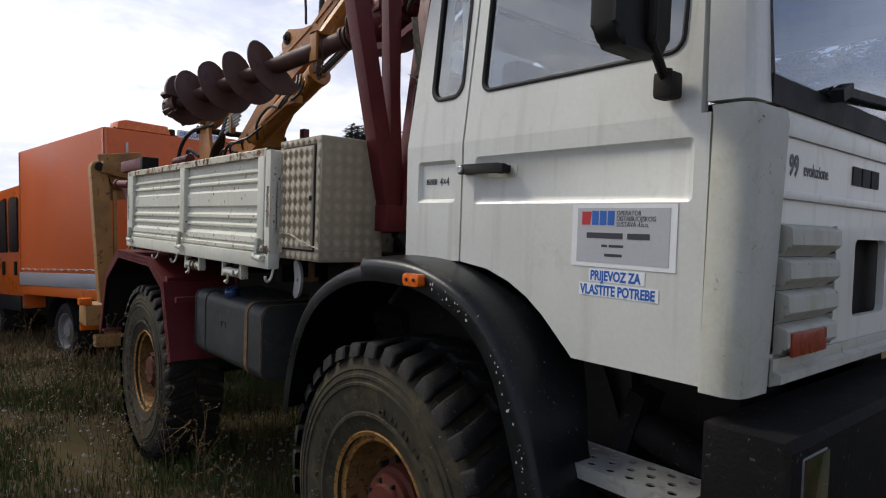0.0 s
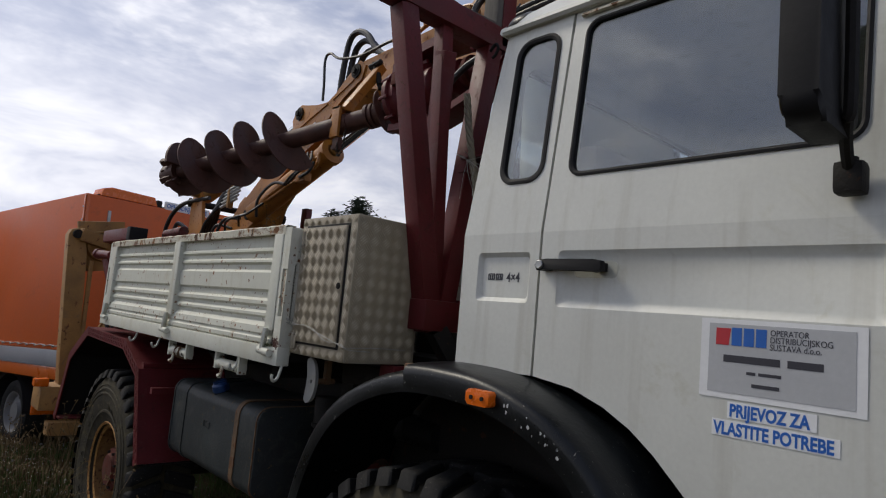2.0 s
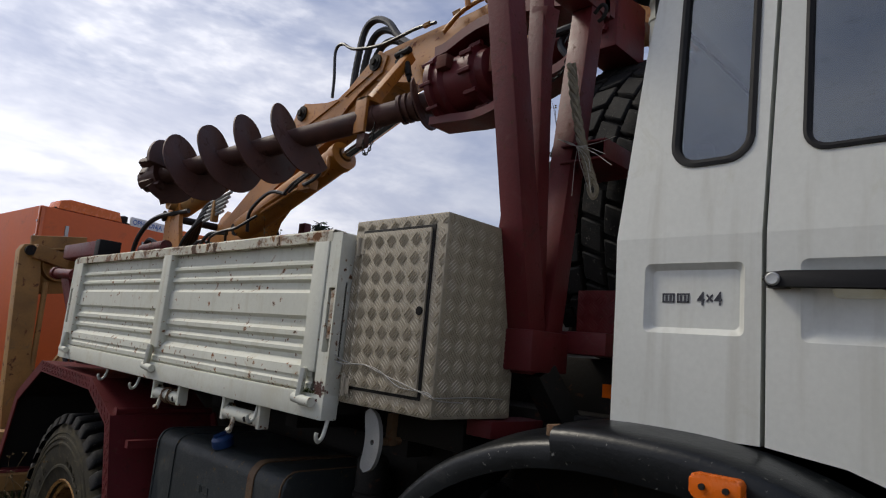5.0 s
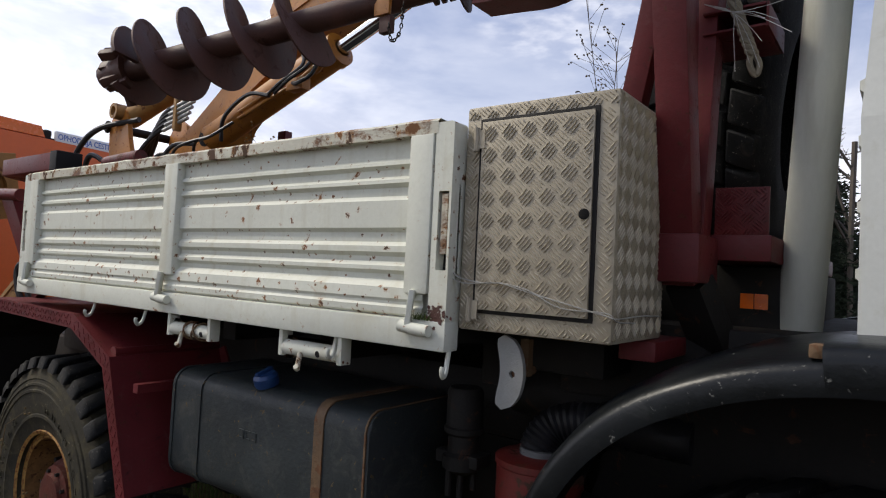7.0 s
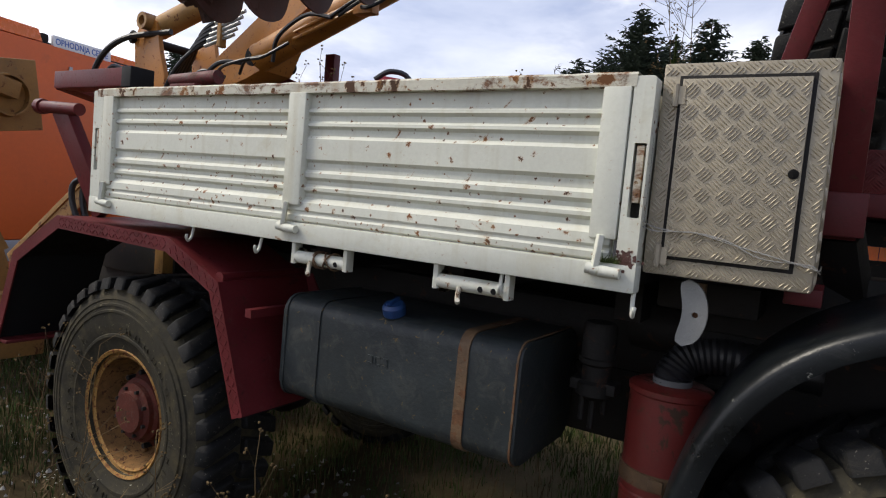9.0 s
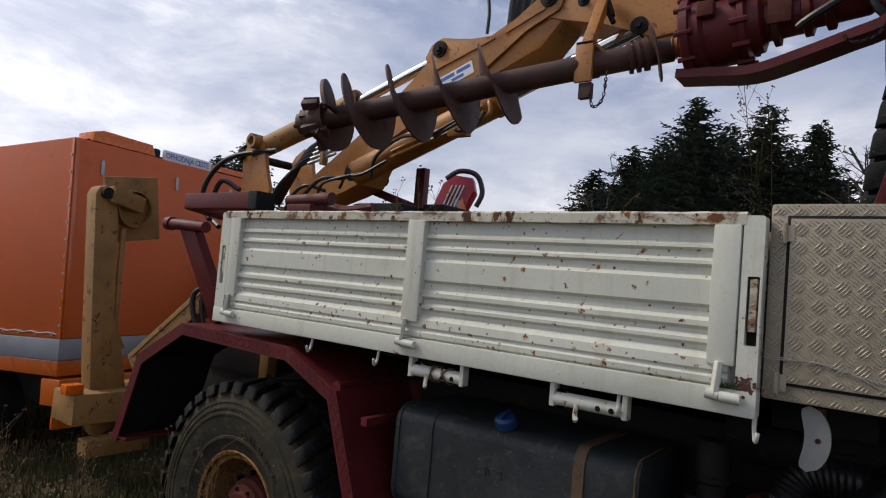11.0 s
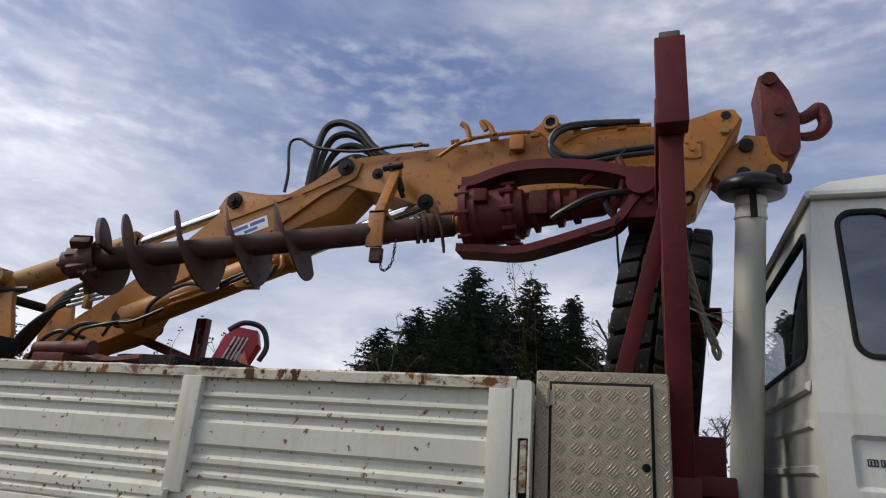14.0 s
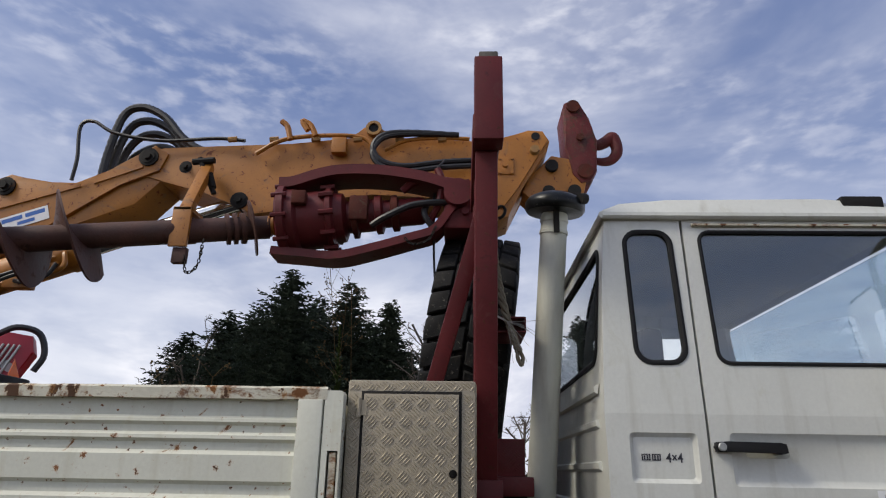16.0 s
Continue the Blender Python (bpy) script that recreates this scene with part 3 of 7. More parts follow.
box(bm, (1.46, 2.58, 1.06), (1.54, 2.74, 1.10), 0.008)
bmesh.ops.scale(bm, vec=(0.85, 0.85, 0.85), verts=bm.verts[:], space=Matrix.Translation((-1.52, -2.64, -1.24)))
part("air_dryer", bm, DARKST, truck, "grimy air dryer with pipe stubs")
# Dark fillers stand in for chassis clutter and stop the view through.
part("arch_filler", prism(bm_(), [(1.02, 0.95), (1.05, 1.25), (1.25, 1.42), (1.45, 1.50), (2.10, 1.44), (2.32, 1.15), (2.36, 0.90), (2.2, 0.90), (1.9, 1.1), (1.6, 1.1), (1.3, 0.9)], "x", 1.63, 1.66), DARKST, truck, "dark filler wall added inside the wheel arch")
part("filler_drum", cyl(bm_(), (1.74, 2.10, 1.28), (1.74, 2.62, 1.28), 0.085, seg=24), DARKST, truck, "black drum added to fill the chassis gap")
part("filler_plate", box(bm_(), (1.62, 1.80, 1.30), (2.90, 2.44, 1.50), 0.01), DARKST, truck, "dark filler plate added behind the cab")
part("engine_filler", box(bm_(), (1.68, 0.75, 1.10), (2.85, 1.80, 1.38), 0.03), DARKST, engine)
part("hanger_bracket", box(bm_(), (1.45, 2.25, 1.37), (1.9, 2.5, 1.45), 0.01), DARKST, truck)
bm = bm_()
for y in (1.990, 2.022):
    box(bm, (1.776, y - 0.015, 1.545), (1.779, y + 0.015, 1.582))
part("rear_reflector", bm, LAMP, truck, "pair of square orange reflectors", smooth=0)

# ---- cab ----
KINK, ROOF = 1.892, 2.525


def side_x(z):
    return 1.335 if z <= KINK else 1.335 + 0.062 * (z - KINK) / (ROOF - KINK)


def flank(y, z, d):
    return (side_x(z) + d, y, z)


cab = part("cab_shell", prism(bm_(), [(0.70, 1.30), (1.02, 1.30), (1.13, 1.40), (1.26, 1.49), (1.45, 1.525), (1.755, 1.525), (1.755, 1.56), (0.70, 1.40)], "x", 1.37, 3.13), TRIMG, truck, "cab floor pan")
# rear quarter: below the waist, with a pressed recess
rec = rounded(1.515, 1.705, 1.705, 1.840, 0.012, 3)
reci = rounded(1.527, 1.717, 1.693, 1.828, 0.010, 3)
bm = bm_()
sheet(bm, [(1.487, 1.522), (1.762, 1.517), (1.770, KINK), (1.487, KINK)], [rec], flank, 0.03)
pit(bm, rec, reci, flank, 0.012)
part("quarter_panel", bm, WHITE, cab, "white rear cab panel with a pressed recess")
qw = rounded(1.513, 2.040, 1.660, 2.470, 0.045)
bm = bm_()
sheet(bm, [(1.487, KINK), (1.770, KINK), (1.742, 2.30), (1.715, ROOF), (1.475, ROOF)], [qw], flank, 0.03)
part("quarter_pillar", bm, WHITE, cab)


def frame_ring(outer, inner, place, lift):
    bm = bm_()
    n = len(outer)
    lo = [bm.verts.new(place(*p, 0.004)) for p in outer]
    a = [bm.verts.new(place(*p, -lift)) for p in outer]
    mid = [bm.verts.new(place((p[0] + q[0]) / 2, (p[1] + q[1]) / 2, -lift * 1.6)) for p, q in zip(outer, inner)]
    b = [bm.verts.new(place(*p, -lift * 0.5)) for p in inner]
    c = [bm.verts.new(place(*p, 0.016)) for p in inner]
    for r0, r1 in ((lo, a), (a, mid), (mid, b), (b, c)):
        for i in range(n):
            j = (i + 1) % n
            bm.faces.new((r0[i], r0[j], r1[j], r1[i]))
    return bm


def pane_of(outline, place, d0, d1):
    bm = bm_()
    a = [bm.verts.new(place(*p, d0)) for p in outline]
    b = [bm.verts.new(place(*p, d1)) for p in outline]
    bm.faces.new(a)
    bm.faces.new(b[::-1])
    n = len(a)
    for i in range(n):
        bm.faces.new((a[i], a[(i + 1) % n], b[(i + 1) % n], b[i]))
    return bm


part("window_seal", frame_ring(rounded(1.506, 2.033, 1.667, 2.477, 0.052), rounded(1.521, 2.048, 1.652, 2.462, 0.040), flank, 0.003), BLACK, cab, "black rubber window seal")
p = part("window_pane", pane_of(rounded(1.520, 2.047, 1.653, 2.463, 0.04), flank, 0.006, 0.011), PANE, cab, "small fixed side window", smooth=0)
p.visible_shadow = False

# door
drec = rounded(0.724, 1.700, 1.425, 1.842, 0.012, 3)
dreci = rounded(0.739, 1.716, 1.410, 1.827, 0.010, 3)
bm = bm_()
sheet(bm, [(0.690, 1.300), (1.035, 1.300), (1.09, 1.352), (1.14, 1.398), (1.20, 1.442), (1.27, 1.478), (1.36, 1.508), (1.479, 1.522), (1.479, KINK), (0.690, KINK)], [drec], flank, 0.03)
pit(bm, drec, dreci, flank, 0.012)
door = part("door", bm, WHITE, truck, "closed white cab door with a pressed recess")
dw = rounded(0.770, 2.040, 1.420, 2.470, 0.035)
bm = bm_()
sheet(bm, [(0.713, KINK), (1.479, KINK), (1.466, ROOF), (0.752, ROOF)], [dw], flank, 0.03)
part("window_frame", bm, WHITE, door)
part("window_seal", frame_ring(rounded(0.764, 2.034, 1.426, 2.476, 0.04), rounded(0.776, 2.046, 1.414, 2.464, 0.03), flank, 0.003), BLACK, door)
p = part("window_pane", pane_of(rounded(0.774, 2.044, 1.416, 2.466, 0.032), flank, 0.006, 0.011), PANE, door, "wound-up door window", smooth=0)
p.visible_shadow = False
# handle with its lock
bm = bm_()
prism(bm, [(1.470, 1.803 - 0.014), (1.478, 1.803), (1.470, 1.803 + 0.013), (1.44, 1.803 + 0.015), (1.30, 1.803 + 0.013), (1.283, 1.803 + 0.010), (1.280, 1.803 - 0.014), (1.30, 1.803 - 0.018), (1.318, 1.803 - 0.012), (1.44, 1.803 - 0.012)], "x", 1.306, 1.327, 0.003)
box(bm, (1.325, 1.44, 1.79), (1.35, 1.47, 1.815))
box(bm, (1.325, 1.287, 1.79), (1.35, 1.31, 1.81))
part("door_handle", bm, BLACK, door, "black plastic pull handle")
bm = bm_()
revolve(bm, [(0.0115, 0), (0.0115, 0.004), (0.009, 0.006), (0.0, 0.005)], (1.306, 1.460, 1.803), (-1, 0, 0), 20)
part("lock", bm, ZINC, door, "round key lock")
bm = bm_()
sheet(bm, rounded(1.26, 1.775, 1.38, 1.815, 0.012, 3), [], lambda u, v, d: (1.3462 + d, u, v), 0.0008)
part("handle_cup", bm, COLUMN, door)
# stickers
bm = bm_()
box(bm, (1.3335, 0.755, 1.541), (1.3345, 1.047, 1.696))
part("door_sign", bm, PAPER, door, "white company sign on the door", smooth=0)
bm = bm_()
box(bm, (1.3328, 0.772, 1.552), (1.3334, 1.030, 1.687))
part("sign_field", bm, SILVER, door, "", smooth=0)
bm = bm_()
for y in (0.966, 0.943, 0.920):
    box(bm, (1.3322, y, 1.645), (1.3327, y + 0.0195, 1.680))
part("logo_letters", bm, BLUEINK, door, "", smooth=0)
bm = bm_()
for y0, y1 in ((0.991, 1.016),):
    prism(bm, [(y1, 1.645), (y0, 1.645), (y0 - 0.004, 1.678), (y1, 1.678)], "x", 1.3322, 1.3327)
part("logo_mark", bm, REDINK, door, "", smooth=0)
for k, line in enumerate(("OPERATOR", "DISTRIBUCIJSKOG", "SUSTAVA d.o.o.")):
    writing("sign_lettering", line, 0.0165, on_side(1.3325, 0.914, 1.6690 - 0.0135 * k), DARKINK, door, 0.80)
for z, segs, h in ((1.612, ((1.000, 0.895), (0.882, 0.822)), 0.014), (1.591, ((0.955, 0.938), (0.933, 0.892)), 0.006), (1.568, ((0.945, 0.895),), 0.007)):
    for a, b in segs:
        part("sign_bar", box(bm_(), (1.3322, b, z), (1.3327, a, z + h)), DARKINK, door, "", smooth=0)
for k, (line, y, w) in enumerate((("PRIJEVOZ ZA", 0.985, 0.150), ("VLASTITE POTREBE", 1.014, 0.216))):
    z = 1.5085 - 0.036 * k
    bm = bm_()
    box(bm, (1.3338, y - w - 0.004, z - 0.004), (1.3345, y + 0.004, z + 0.0275))
    part("slogan_strip", bm, PAPER, door, "", smooth=0)
    writing("slogan_lettering", line, 0.0335, on_side(1.3336, y, z), BLUEINK, door, 0.735, 0.0011)
# small badges on the quarter panel
bm = bm_()
for y in (1.672, 1.643):
    for a, b, c, d in ((0, 0.024, 0, 0.003), (0, 0.024, 0.015, 0.018), (0, 0.003, 0, 0.018), (0.021, 0.024, 0, 0.018), (0.006, 0.010, 0.003, 0.014), (0.014, 0.018, 0.003, 0.014)):
        box(bm, (1.3455, y - b, 1.765 + c), (1.3469, y - a, 1.765 + d))
part("badge", bm, DARKINK, cab, "dark square badges", smooth=0)
writing("badge_lettering", "4×4", 0.036, on_side(1.3462, 1.604, 1.761), DARKINK, cab, 0.82, 0.0005, "dark lettering")

# roof, rear wall, far side, floor of the cab
bm = bm_()
prof = [(0.655, 2.515), (0.66, 2.545), (0.76, 2.60), (1.0, 2.622), (1.5, 2.615), (1.66, 2.595), (1.715, 2.565), (1.725, 2.525)]
rows = []
for f, dx, dz in ((0, 0.0, -0.012), (1, -0.012, 0.0), (2, 0.0, 0.02), (3, 0.02, 0.75), (4, 0.08, 0.95), (5, 0.30, 1.0)):
    rows.append([(1.392 + dx, y, (z if dz >= 0.5 else 2.522 + dz) if dz < 0.5 else 2.522 + (z - 2.522) * dz + 0.0) for y, z in prof])
full = rows + [[(2 * CX - x, y, z) for x, y, z in r] for r in rows[::-1]]
vs = [[bm.verts.new(q) for q in r] for r in full]
for a, b in zip(vs, vs[1:]):
    for i in range(len(a) - 1):
        bm.faces.new((a[i], a[i + 1], b[i + 1], b[i]))
part("cab_roof", bm, WHITE, cab, "white domed roof with a gutter lip", smooth=50)
bm = bm_()
prism(bm, [(1.380, 2.512), (1.372, 2.520), (1.374, 2.532), (1.390, 2.536), (1.40, 2.520)], "y", 0.66, 1.725)
prism(bm, [(1.730, 2.512), (1.738, 2.522), (1.733, 2.534), (1.715, 2.536), (1.71, 2.520)], "x", 1.376, 3.124)
part("roof_gutter", bm, WHITE, cab)


def rear(x, z, d):
    return (x, 1.768 - d - (0.0 if z < KINK else 0.052 * (z - KINK) / (ROOF - KINK)), z)


rw = rounded(1.47, 2.06, 3.03, 2.44, 0.05)
bm = bm_()
sheet(bm, [(1.338, 1.52), (3.162, 1.52), (3.165, KINK), (1.335, KINK)], [], rear, 0.03)
sheet(bm, [(1.335, KINK), (3.165, KINK), (3.10, ROOF), (1.40, ROOF)], [rw], rear, 0.03)
part("cab_rear_wall", bm, WHITE, cab, "ribbed white cab rear wall")
for z in (1.63, 1.75, 1.87, 1.97):
    part("rear_rib", prism(bm_(), [(1.768, z - 0.016), (1.778, z - 0.008), (1.778, z + 0.008), (1.762, z + 0.016)], "x", 1.42, 3.08), WHITE, cab)
p = part("rear_pane", pane_of(rounded(1.475, 2.065, 3.025, 2.435, 0.045), rear, 0.006, 0.011), PANE, cab, "wide rear window", smooth=0)
p.visible_shadow = False
part("rear_seal", frame_ring(rounded(1.462, 2.052, 3.038, 2.448, 0.055), rounded(1.483, 2.073, 3.017, 2.427, 0.04), rear, 0.005), BLACK, cab)


def far_flank(y, z, d):
    return (2 * CX - side_x(z) - d, y, z)


bm = bm_()
sheet(bm, [(0.705, 1.30), (1.035, 1.30), (1.20, 1.442), (1.48, 1.522), (1.77, 1.52), (1.77, KINK), (0.705, KINK)], [], far_flank, 0.03)
sheet(bm, [(0.705, KINK), (1.77, KINK), (1.715, ROOF), (0.745, ROOF)], [rounded(0.77, 2.04, 1.42, 2.47, 0.035), rounded(1.513, 2.04, 1.66, 2.47, 0.045)], far_flank, 0.03)
part("far_flank", bm, WHITE, cab)
bm = bm_()
box(bm, (1.42, 1.42, 1.50), (1.95, 1.62, 2.02), 0.05)
box(bm, (1.42, 0.95, 1.50), (1.95, 1.45, 1.72), 0.05)
box(bm, (1.58, 1.50, 2.02), (1.80, 1.58, 2.20), 0.03)
part("passenger_seat", bm, SEAT, cab, "dark cab seat")
bm = bm_()
box(bm, (2.55, 1.42, 1.50), (3.05, 1.62, 2.02), 0.05)
box(bm, (2.55, 0.95, 1.50), (3.05, 1.45, 1.72), 0.05)
box(bm, (2.70, 1.50, 2.02), (2.92, 1.58, 2.20), 0.03)
part("driver_seat", bm, SEAT, cab, "dark cab seat")
bm = bm_()
box(bm, (1.40, 0.68, 1.55), (3.10, 0.92, 1.93), 0.04)
part("dashboard", bm, SEAT, cab, "dark dashboard")
bm = bm_()
tube(bm, [(2.78 + 0.21 * math.cos(t), 1.03 + 0.10 * math.sin(t), 2.03 + 0.19 * math.sin(t)) for t in (2 * math.pi * k / 28 for k in range(29))], 0.013)
beam(bm, (2.78, 0.86, 1.90), (2.78, 1.03, 2.03), 0.04, 0.04)
beam(bm, (2.58, 1.03, 2.03), (2.98, 1.03, 2.03), 0.03, 0.02)
part("steering_wheel", bm, BLACK, cab, "black steering wheel")

# ---- front of the cab ----
FY = 0.600


def face(x, z, d):
    return (x, FY + d + (0.10 * max(0.0, z - 1.95)), z)


for side in (1, -1):
    bm = bm_()
    # corner column that wraps flank and front
    def col(x, y):
        return (x if side > 0 else 2 * CX - x, y)
    prof = [(1.324, 0.679), (1.319, 0.672), (1.319, 0.628), (1.324, 0.608), (1.336, 0.596), (1.360, 0.590), (1.478, 0.587), (1.486, 0.594), (1.486, 0.625), (1.38, 0.64), (1.36, 0.679)]
    prof = [col(*q) for q in prof]
    vs0 = [bm.verts.new((x - (side * 0.035 if abs(x - CX) < 0.80 else 0), y + 0.006, 1.292)) for x, y in prof]
    vs1 = [bm.verts.new((x, y, 1.880)) for x, y in prof]
    vs2 = [bm.verts.new((x + side * 0.012, y + 0.01, 1.905)) for x, y in prof]
    for a, b in ((vs0, vs1), (vs1, vs2)):
        for i in range(len(a)):
            j = (i + 1) % len(a)
            bm.faces.new((a[i], a[j], b[j], b[i]))
    bm.faces.new(vs0)
    bm.faces.new(vs2)
    part("corner_column", bm, COLUMN, cab, "stained white plastic wind deflector at the corner", smooth=50)
for side in (1, -1):
    bm = bm_()

    def col(x, y):
        return (x if side > 0 else 2 * CX - x, y)
    a = [col(1.336, 0.700), col(1.345, 0.625), col(1.360, 0.610), col(1.430, 0.606), col(1.430, 0.64), col(1.37, 0.70)]
    b = [col(1.398, 0.742), col(1.405, 0.672), col(1.418, 0.660), col(1.455, 0.656), col(1.455, 0.69), col(1.43, 0.742)]
    v0 = [bm.verts.new((x, y, 1.915)) for x, y in a]
    v1 = [bm.verts.new((x, y, 2.52)) for x, y in b]
    for i in range(len(a)):
        j = (i + 1) % len(a)
        bm.faces.new((v0[i], v0[j], v1[j], v1[i]))
    bm.faces.new(v0)
    bm.faces.new(v1)
    part("windscreen_pillar", bm, WHITE, cab)
bm = bm_()
sheet(bm, [(1.43, 1.975), (3.07, 1.975), (3.045, 2.50), (1.455, 2.50)], [], face, 0.008)
p = part("windscreen", bm, SCREEN, cab, "blue-tinted windscreen", smooth=0)
p.visible_shadow = False
bm = bm_()
sheet(bm, [(1.43, 1.915), (3.07, 1.915), (3.07, 1.978), (1.43, 1.978)], [], lambda u, v, d: (u, FY + 0.004 + d, v), 0.02)
beam(bm, (1.75, 0.585, 1.99), (2.35, 0.600, 2.035), 0.012, 0.022)
beam(bm, (1.72, 0.580, 1.97), (1.80, 0.585, 2.0), 0.03, 0.03)
beam(bm, (2.45, 0.585, 1.99), (3.0, 0.600, 2.035), 0.012, 0.022)
part("wiper", bm, BLACK, cab, "black wipers and cowl strip")
bm = bm_()
sheet(bm, [(1.49, 1.66), (3.01, 1.66), (3.01, 1.915), (1.49, 1.915)], [], lambda u, v, d: (u, FY + 0.012 + d, v), 0.03)
box(bm, (1.49, 0.600, 1.715), (3.01, 0.612, 1.735), 0.004)
box(bm, (1.49, 0.604, 1.855), (3.01, 0.612, 1.90), 0.003)
part("front_panel", bm, WHITE, cab, "white front hatch panel")
# ribbed side vent, louvre by louvre
for k in range(4):
    z = 1.660 - 0.075 * k
    bm = bm_()
    prism(bm, [(0.606, z), (0.580, z - 0.006), (0.574, z - 0.012), (0.572, z - 0.046), (0.578, z - 0.054), (0.592, z - 0.060), (0.606, z - 0.074)], "x", 1.492, 1.790, 0.006)
    part("louvre", bm, COLUMN, cab)
bm = bm_()
box(bm, (1.850, 0.62, 1.40), (1.858, 0.66, 1.625), 0.002)
sheet(bm, [(1.45, 1.30), (3.05, 1.30), (3.05, 1.662), (1.845, 1.662), (1.845, 1.37), (1.45, 1.37)], [rounded(1.985, 1.42, 2.25, 1.630, 0.02, 3), rounded(2.35, 1.42, 2.62, 1.63, 0.02, 3)], lambda u, v, d: (u, FY + 0.004 + d, v), 0.02)
part("grille_surround", bm, WHITE, cab, "white grille surround with open lamp holes")
bm = bm_()
box(bm, (1.80, 0.66, 1.40), (2.70, 0.70, 1.64))
part("grille_back", bm, DARKST, cab)
bm = bm_()
box(bm, (1.47, 0.592, 1.335), (3.03, 0.600, 1.362), 0.003)
prism(bm, [(0.60, 1.300), (0.575, 1.310), (0.575, 1.330), (0.60, 1.338)], "x", 1.47, 3.03)
part("front_skirt", bm, COLUMN, cab, "white lower skirt")
bm = bm_()
box(bm, (1.505, 0.566, 1.366), (1.70, 0.5735, 1.420), 0.003)
part("side_reflector", bm, REDL, cab, "red-orange reflector strip")
writing("front_lettering", "99", 0.066, on_front(1.548, 0.6112, 1.772), DARKINK, cab, 0.8, 0.002, "dark lettering")
writing("front_lettering", "evoluzione", 0.042, on_front(1.630, 0.6112, 1.776), DARKINK, cab, 0.85, 0.0008, "dark lettering")
bm = bm_()
for k in range(3):
    box(bm, (1.955 + 0.075 * k, 0.6085, 1.775), (2.018 + 0.075 * k, 0.6118, 1.825))
part("emblem_bars", bm, BLACK, cab, "", smooth=0)
# bumper and headlights
bm = bm_()
prism(bm, [(0.66, 0.82), (0.50, 0.82), (0.48, 0.86), (0.48, 1.22), (0.495, 1.238), (0.66, 1.238)], "x", 1.30, 3.20, 0.012)
bumper = part("bumper", bm, BUMPER, truck, "scuffed black steel bumper")
for x in (1.345, 3.02):
    bm = bm_()
    box(bm, (x, 0.4785, 1.03), (x + 0.135, 0.51, 1.205), 0.008)
    part("headlight", bm, TRIMG, bumper, "square headlight")
    bm = bm_()
    box(bm, (x + 0.006, 0.4735, 1.036), (x + 0.129, 0.4775, 1.199), 0.0015)
    part("headlight_lens", bm, LENSG, bumper)
for x in (1.56, 2.94):
    bm = bm_()
    cyl(bm, (x, 0.63, 1.0), (x, 0.95, 1.1), 0.05)
    beam(bm, (x, 0.95, 1.20), (x, 1.04, 0.90), 0.1, 0.05)
    part("step_carrier", bm, BUMPER, truck)
# perforated step
bm = bm_()
holes = []
for i in range(3):
    for k in range(8):
        holes.append([(1.365 + 0.048 * i + 0.012 * math.cos(t), 0.755 + 0.056 * k + (0.028 if i % 2 else 0) + 0.012 * math.sin(t)) for t in (2 * math.pi * q / 10 for q in range(10))])
sheet(bm, [(1.335, 0.71), (1.49, 0.71), (1.49, 1.185), (1.47, 1.205), (1.355, 1.205), (1.335, 1.185)], [h for h in holes if max(q[1] for q in h) < 1.195], lambda u, v, d: (u, v, 1.035 - d), 0.004)
box(bm, (1.329, 0.71, 1.000), (1.3345, 1.185, 1.036))
box(bm, (1.4905, 0.71, 1.000), (1.496, 1.185, 1.036))
part("step_plate", bm, ZINC, truck, "perforated galvanised entry step")

# marker lamp on the roof edge
bm = bm_()
box(bm, (1.40, 0.80, 2.565), (1.47, 0.935, 2.605), 0.008)
part("roof_lamp", bm, DARKST, cab, "small dark roof lamp")
# rain strip above the door window, with rust specks
bm = bm_()
prism(bm, [(1.388, 2.487), (1.380, 2.490), (1.380, 2.496), (1.392, 2.498)], "y", 0.76, 1.44)
part("rain_strip", bm, RAILW, door, "rust-specked rain strip")

# mirror
bm = bm_()
box(bm, (1.285, 0.755, 1.925), (1.333, 0.805, 1.985), 0.012)
cyl(bm, (1.30, 0.78, 1.93), (1.30, 0.78, 1.99), 0.014)
tube(bm, spline([(1.30, 0.78, 1.965), (1.26, 0.775, 2.00), (1.21, 0.762, 2.03), (1.195, 0.752, 2.07), (1.19, 0.752, 2.40), (1.24, 0.775, 2.47), (1.36, 0.80, 2.47)], 6), 0.011)
mirror = part("wing_mirror", bm, DARKST, truck, "black wing mirror on a tubular arm")
bm = bm_()
prism(bm, rounded(1.085, 2.005, 1.285, 2.36, 0.04), "y", 0.765, 0.825, 0.018)
part("mirror_housing", bm, BLACK, mirror, "black plastic mirror housing")
bm = bm_()
prism(bm, rounded(1.097, 2.017, 1.273, 2.348, 0.032), "y", 0.8255, 0.827)
part("mirror_glass", bm, CHROME, mirror)

# ---- front fender: swept lip and crown ----
arc = [tuple(v)[:2] for v in spline([(2.375, 0.86, 0), (2.355, 0.98, 0), (2.305, 1.13, 0), (2.225, 1.265, 0), (2.11, 1.370, 0), (1.955, 1.445, 0), (1.80, 1.482, 0), (1.64, 1.488, 0), (1.50, 1.478, 0), (1.36, 1.44, 0), (1.24, 1.375, 0), (1.15, 1.28, 0), (1.09, 1.16, 0), (1.045, 1.04, 0), (1.01, 0.93, 0)], 4)]


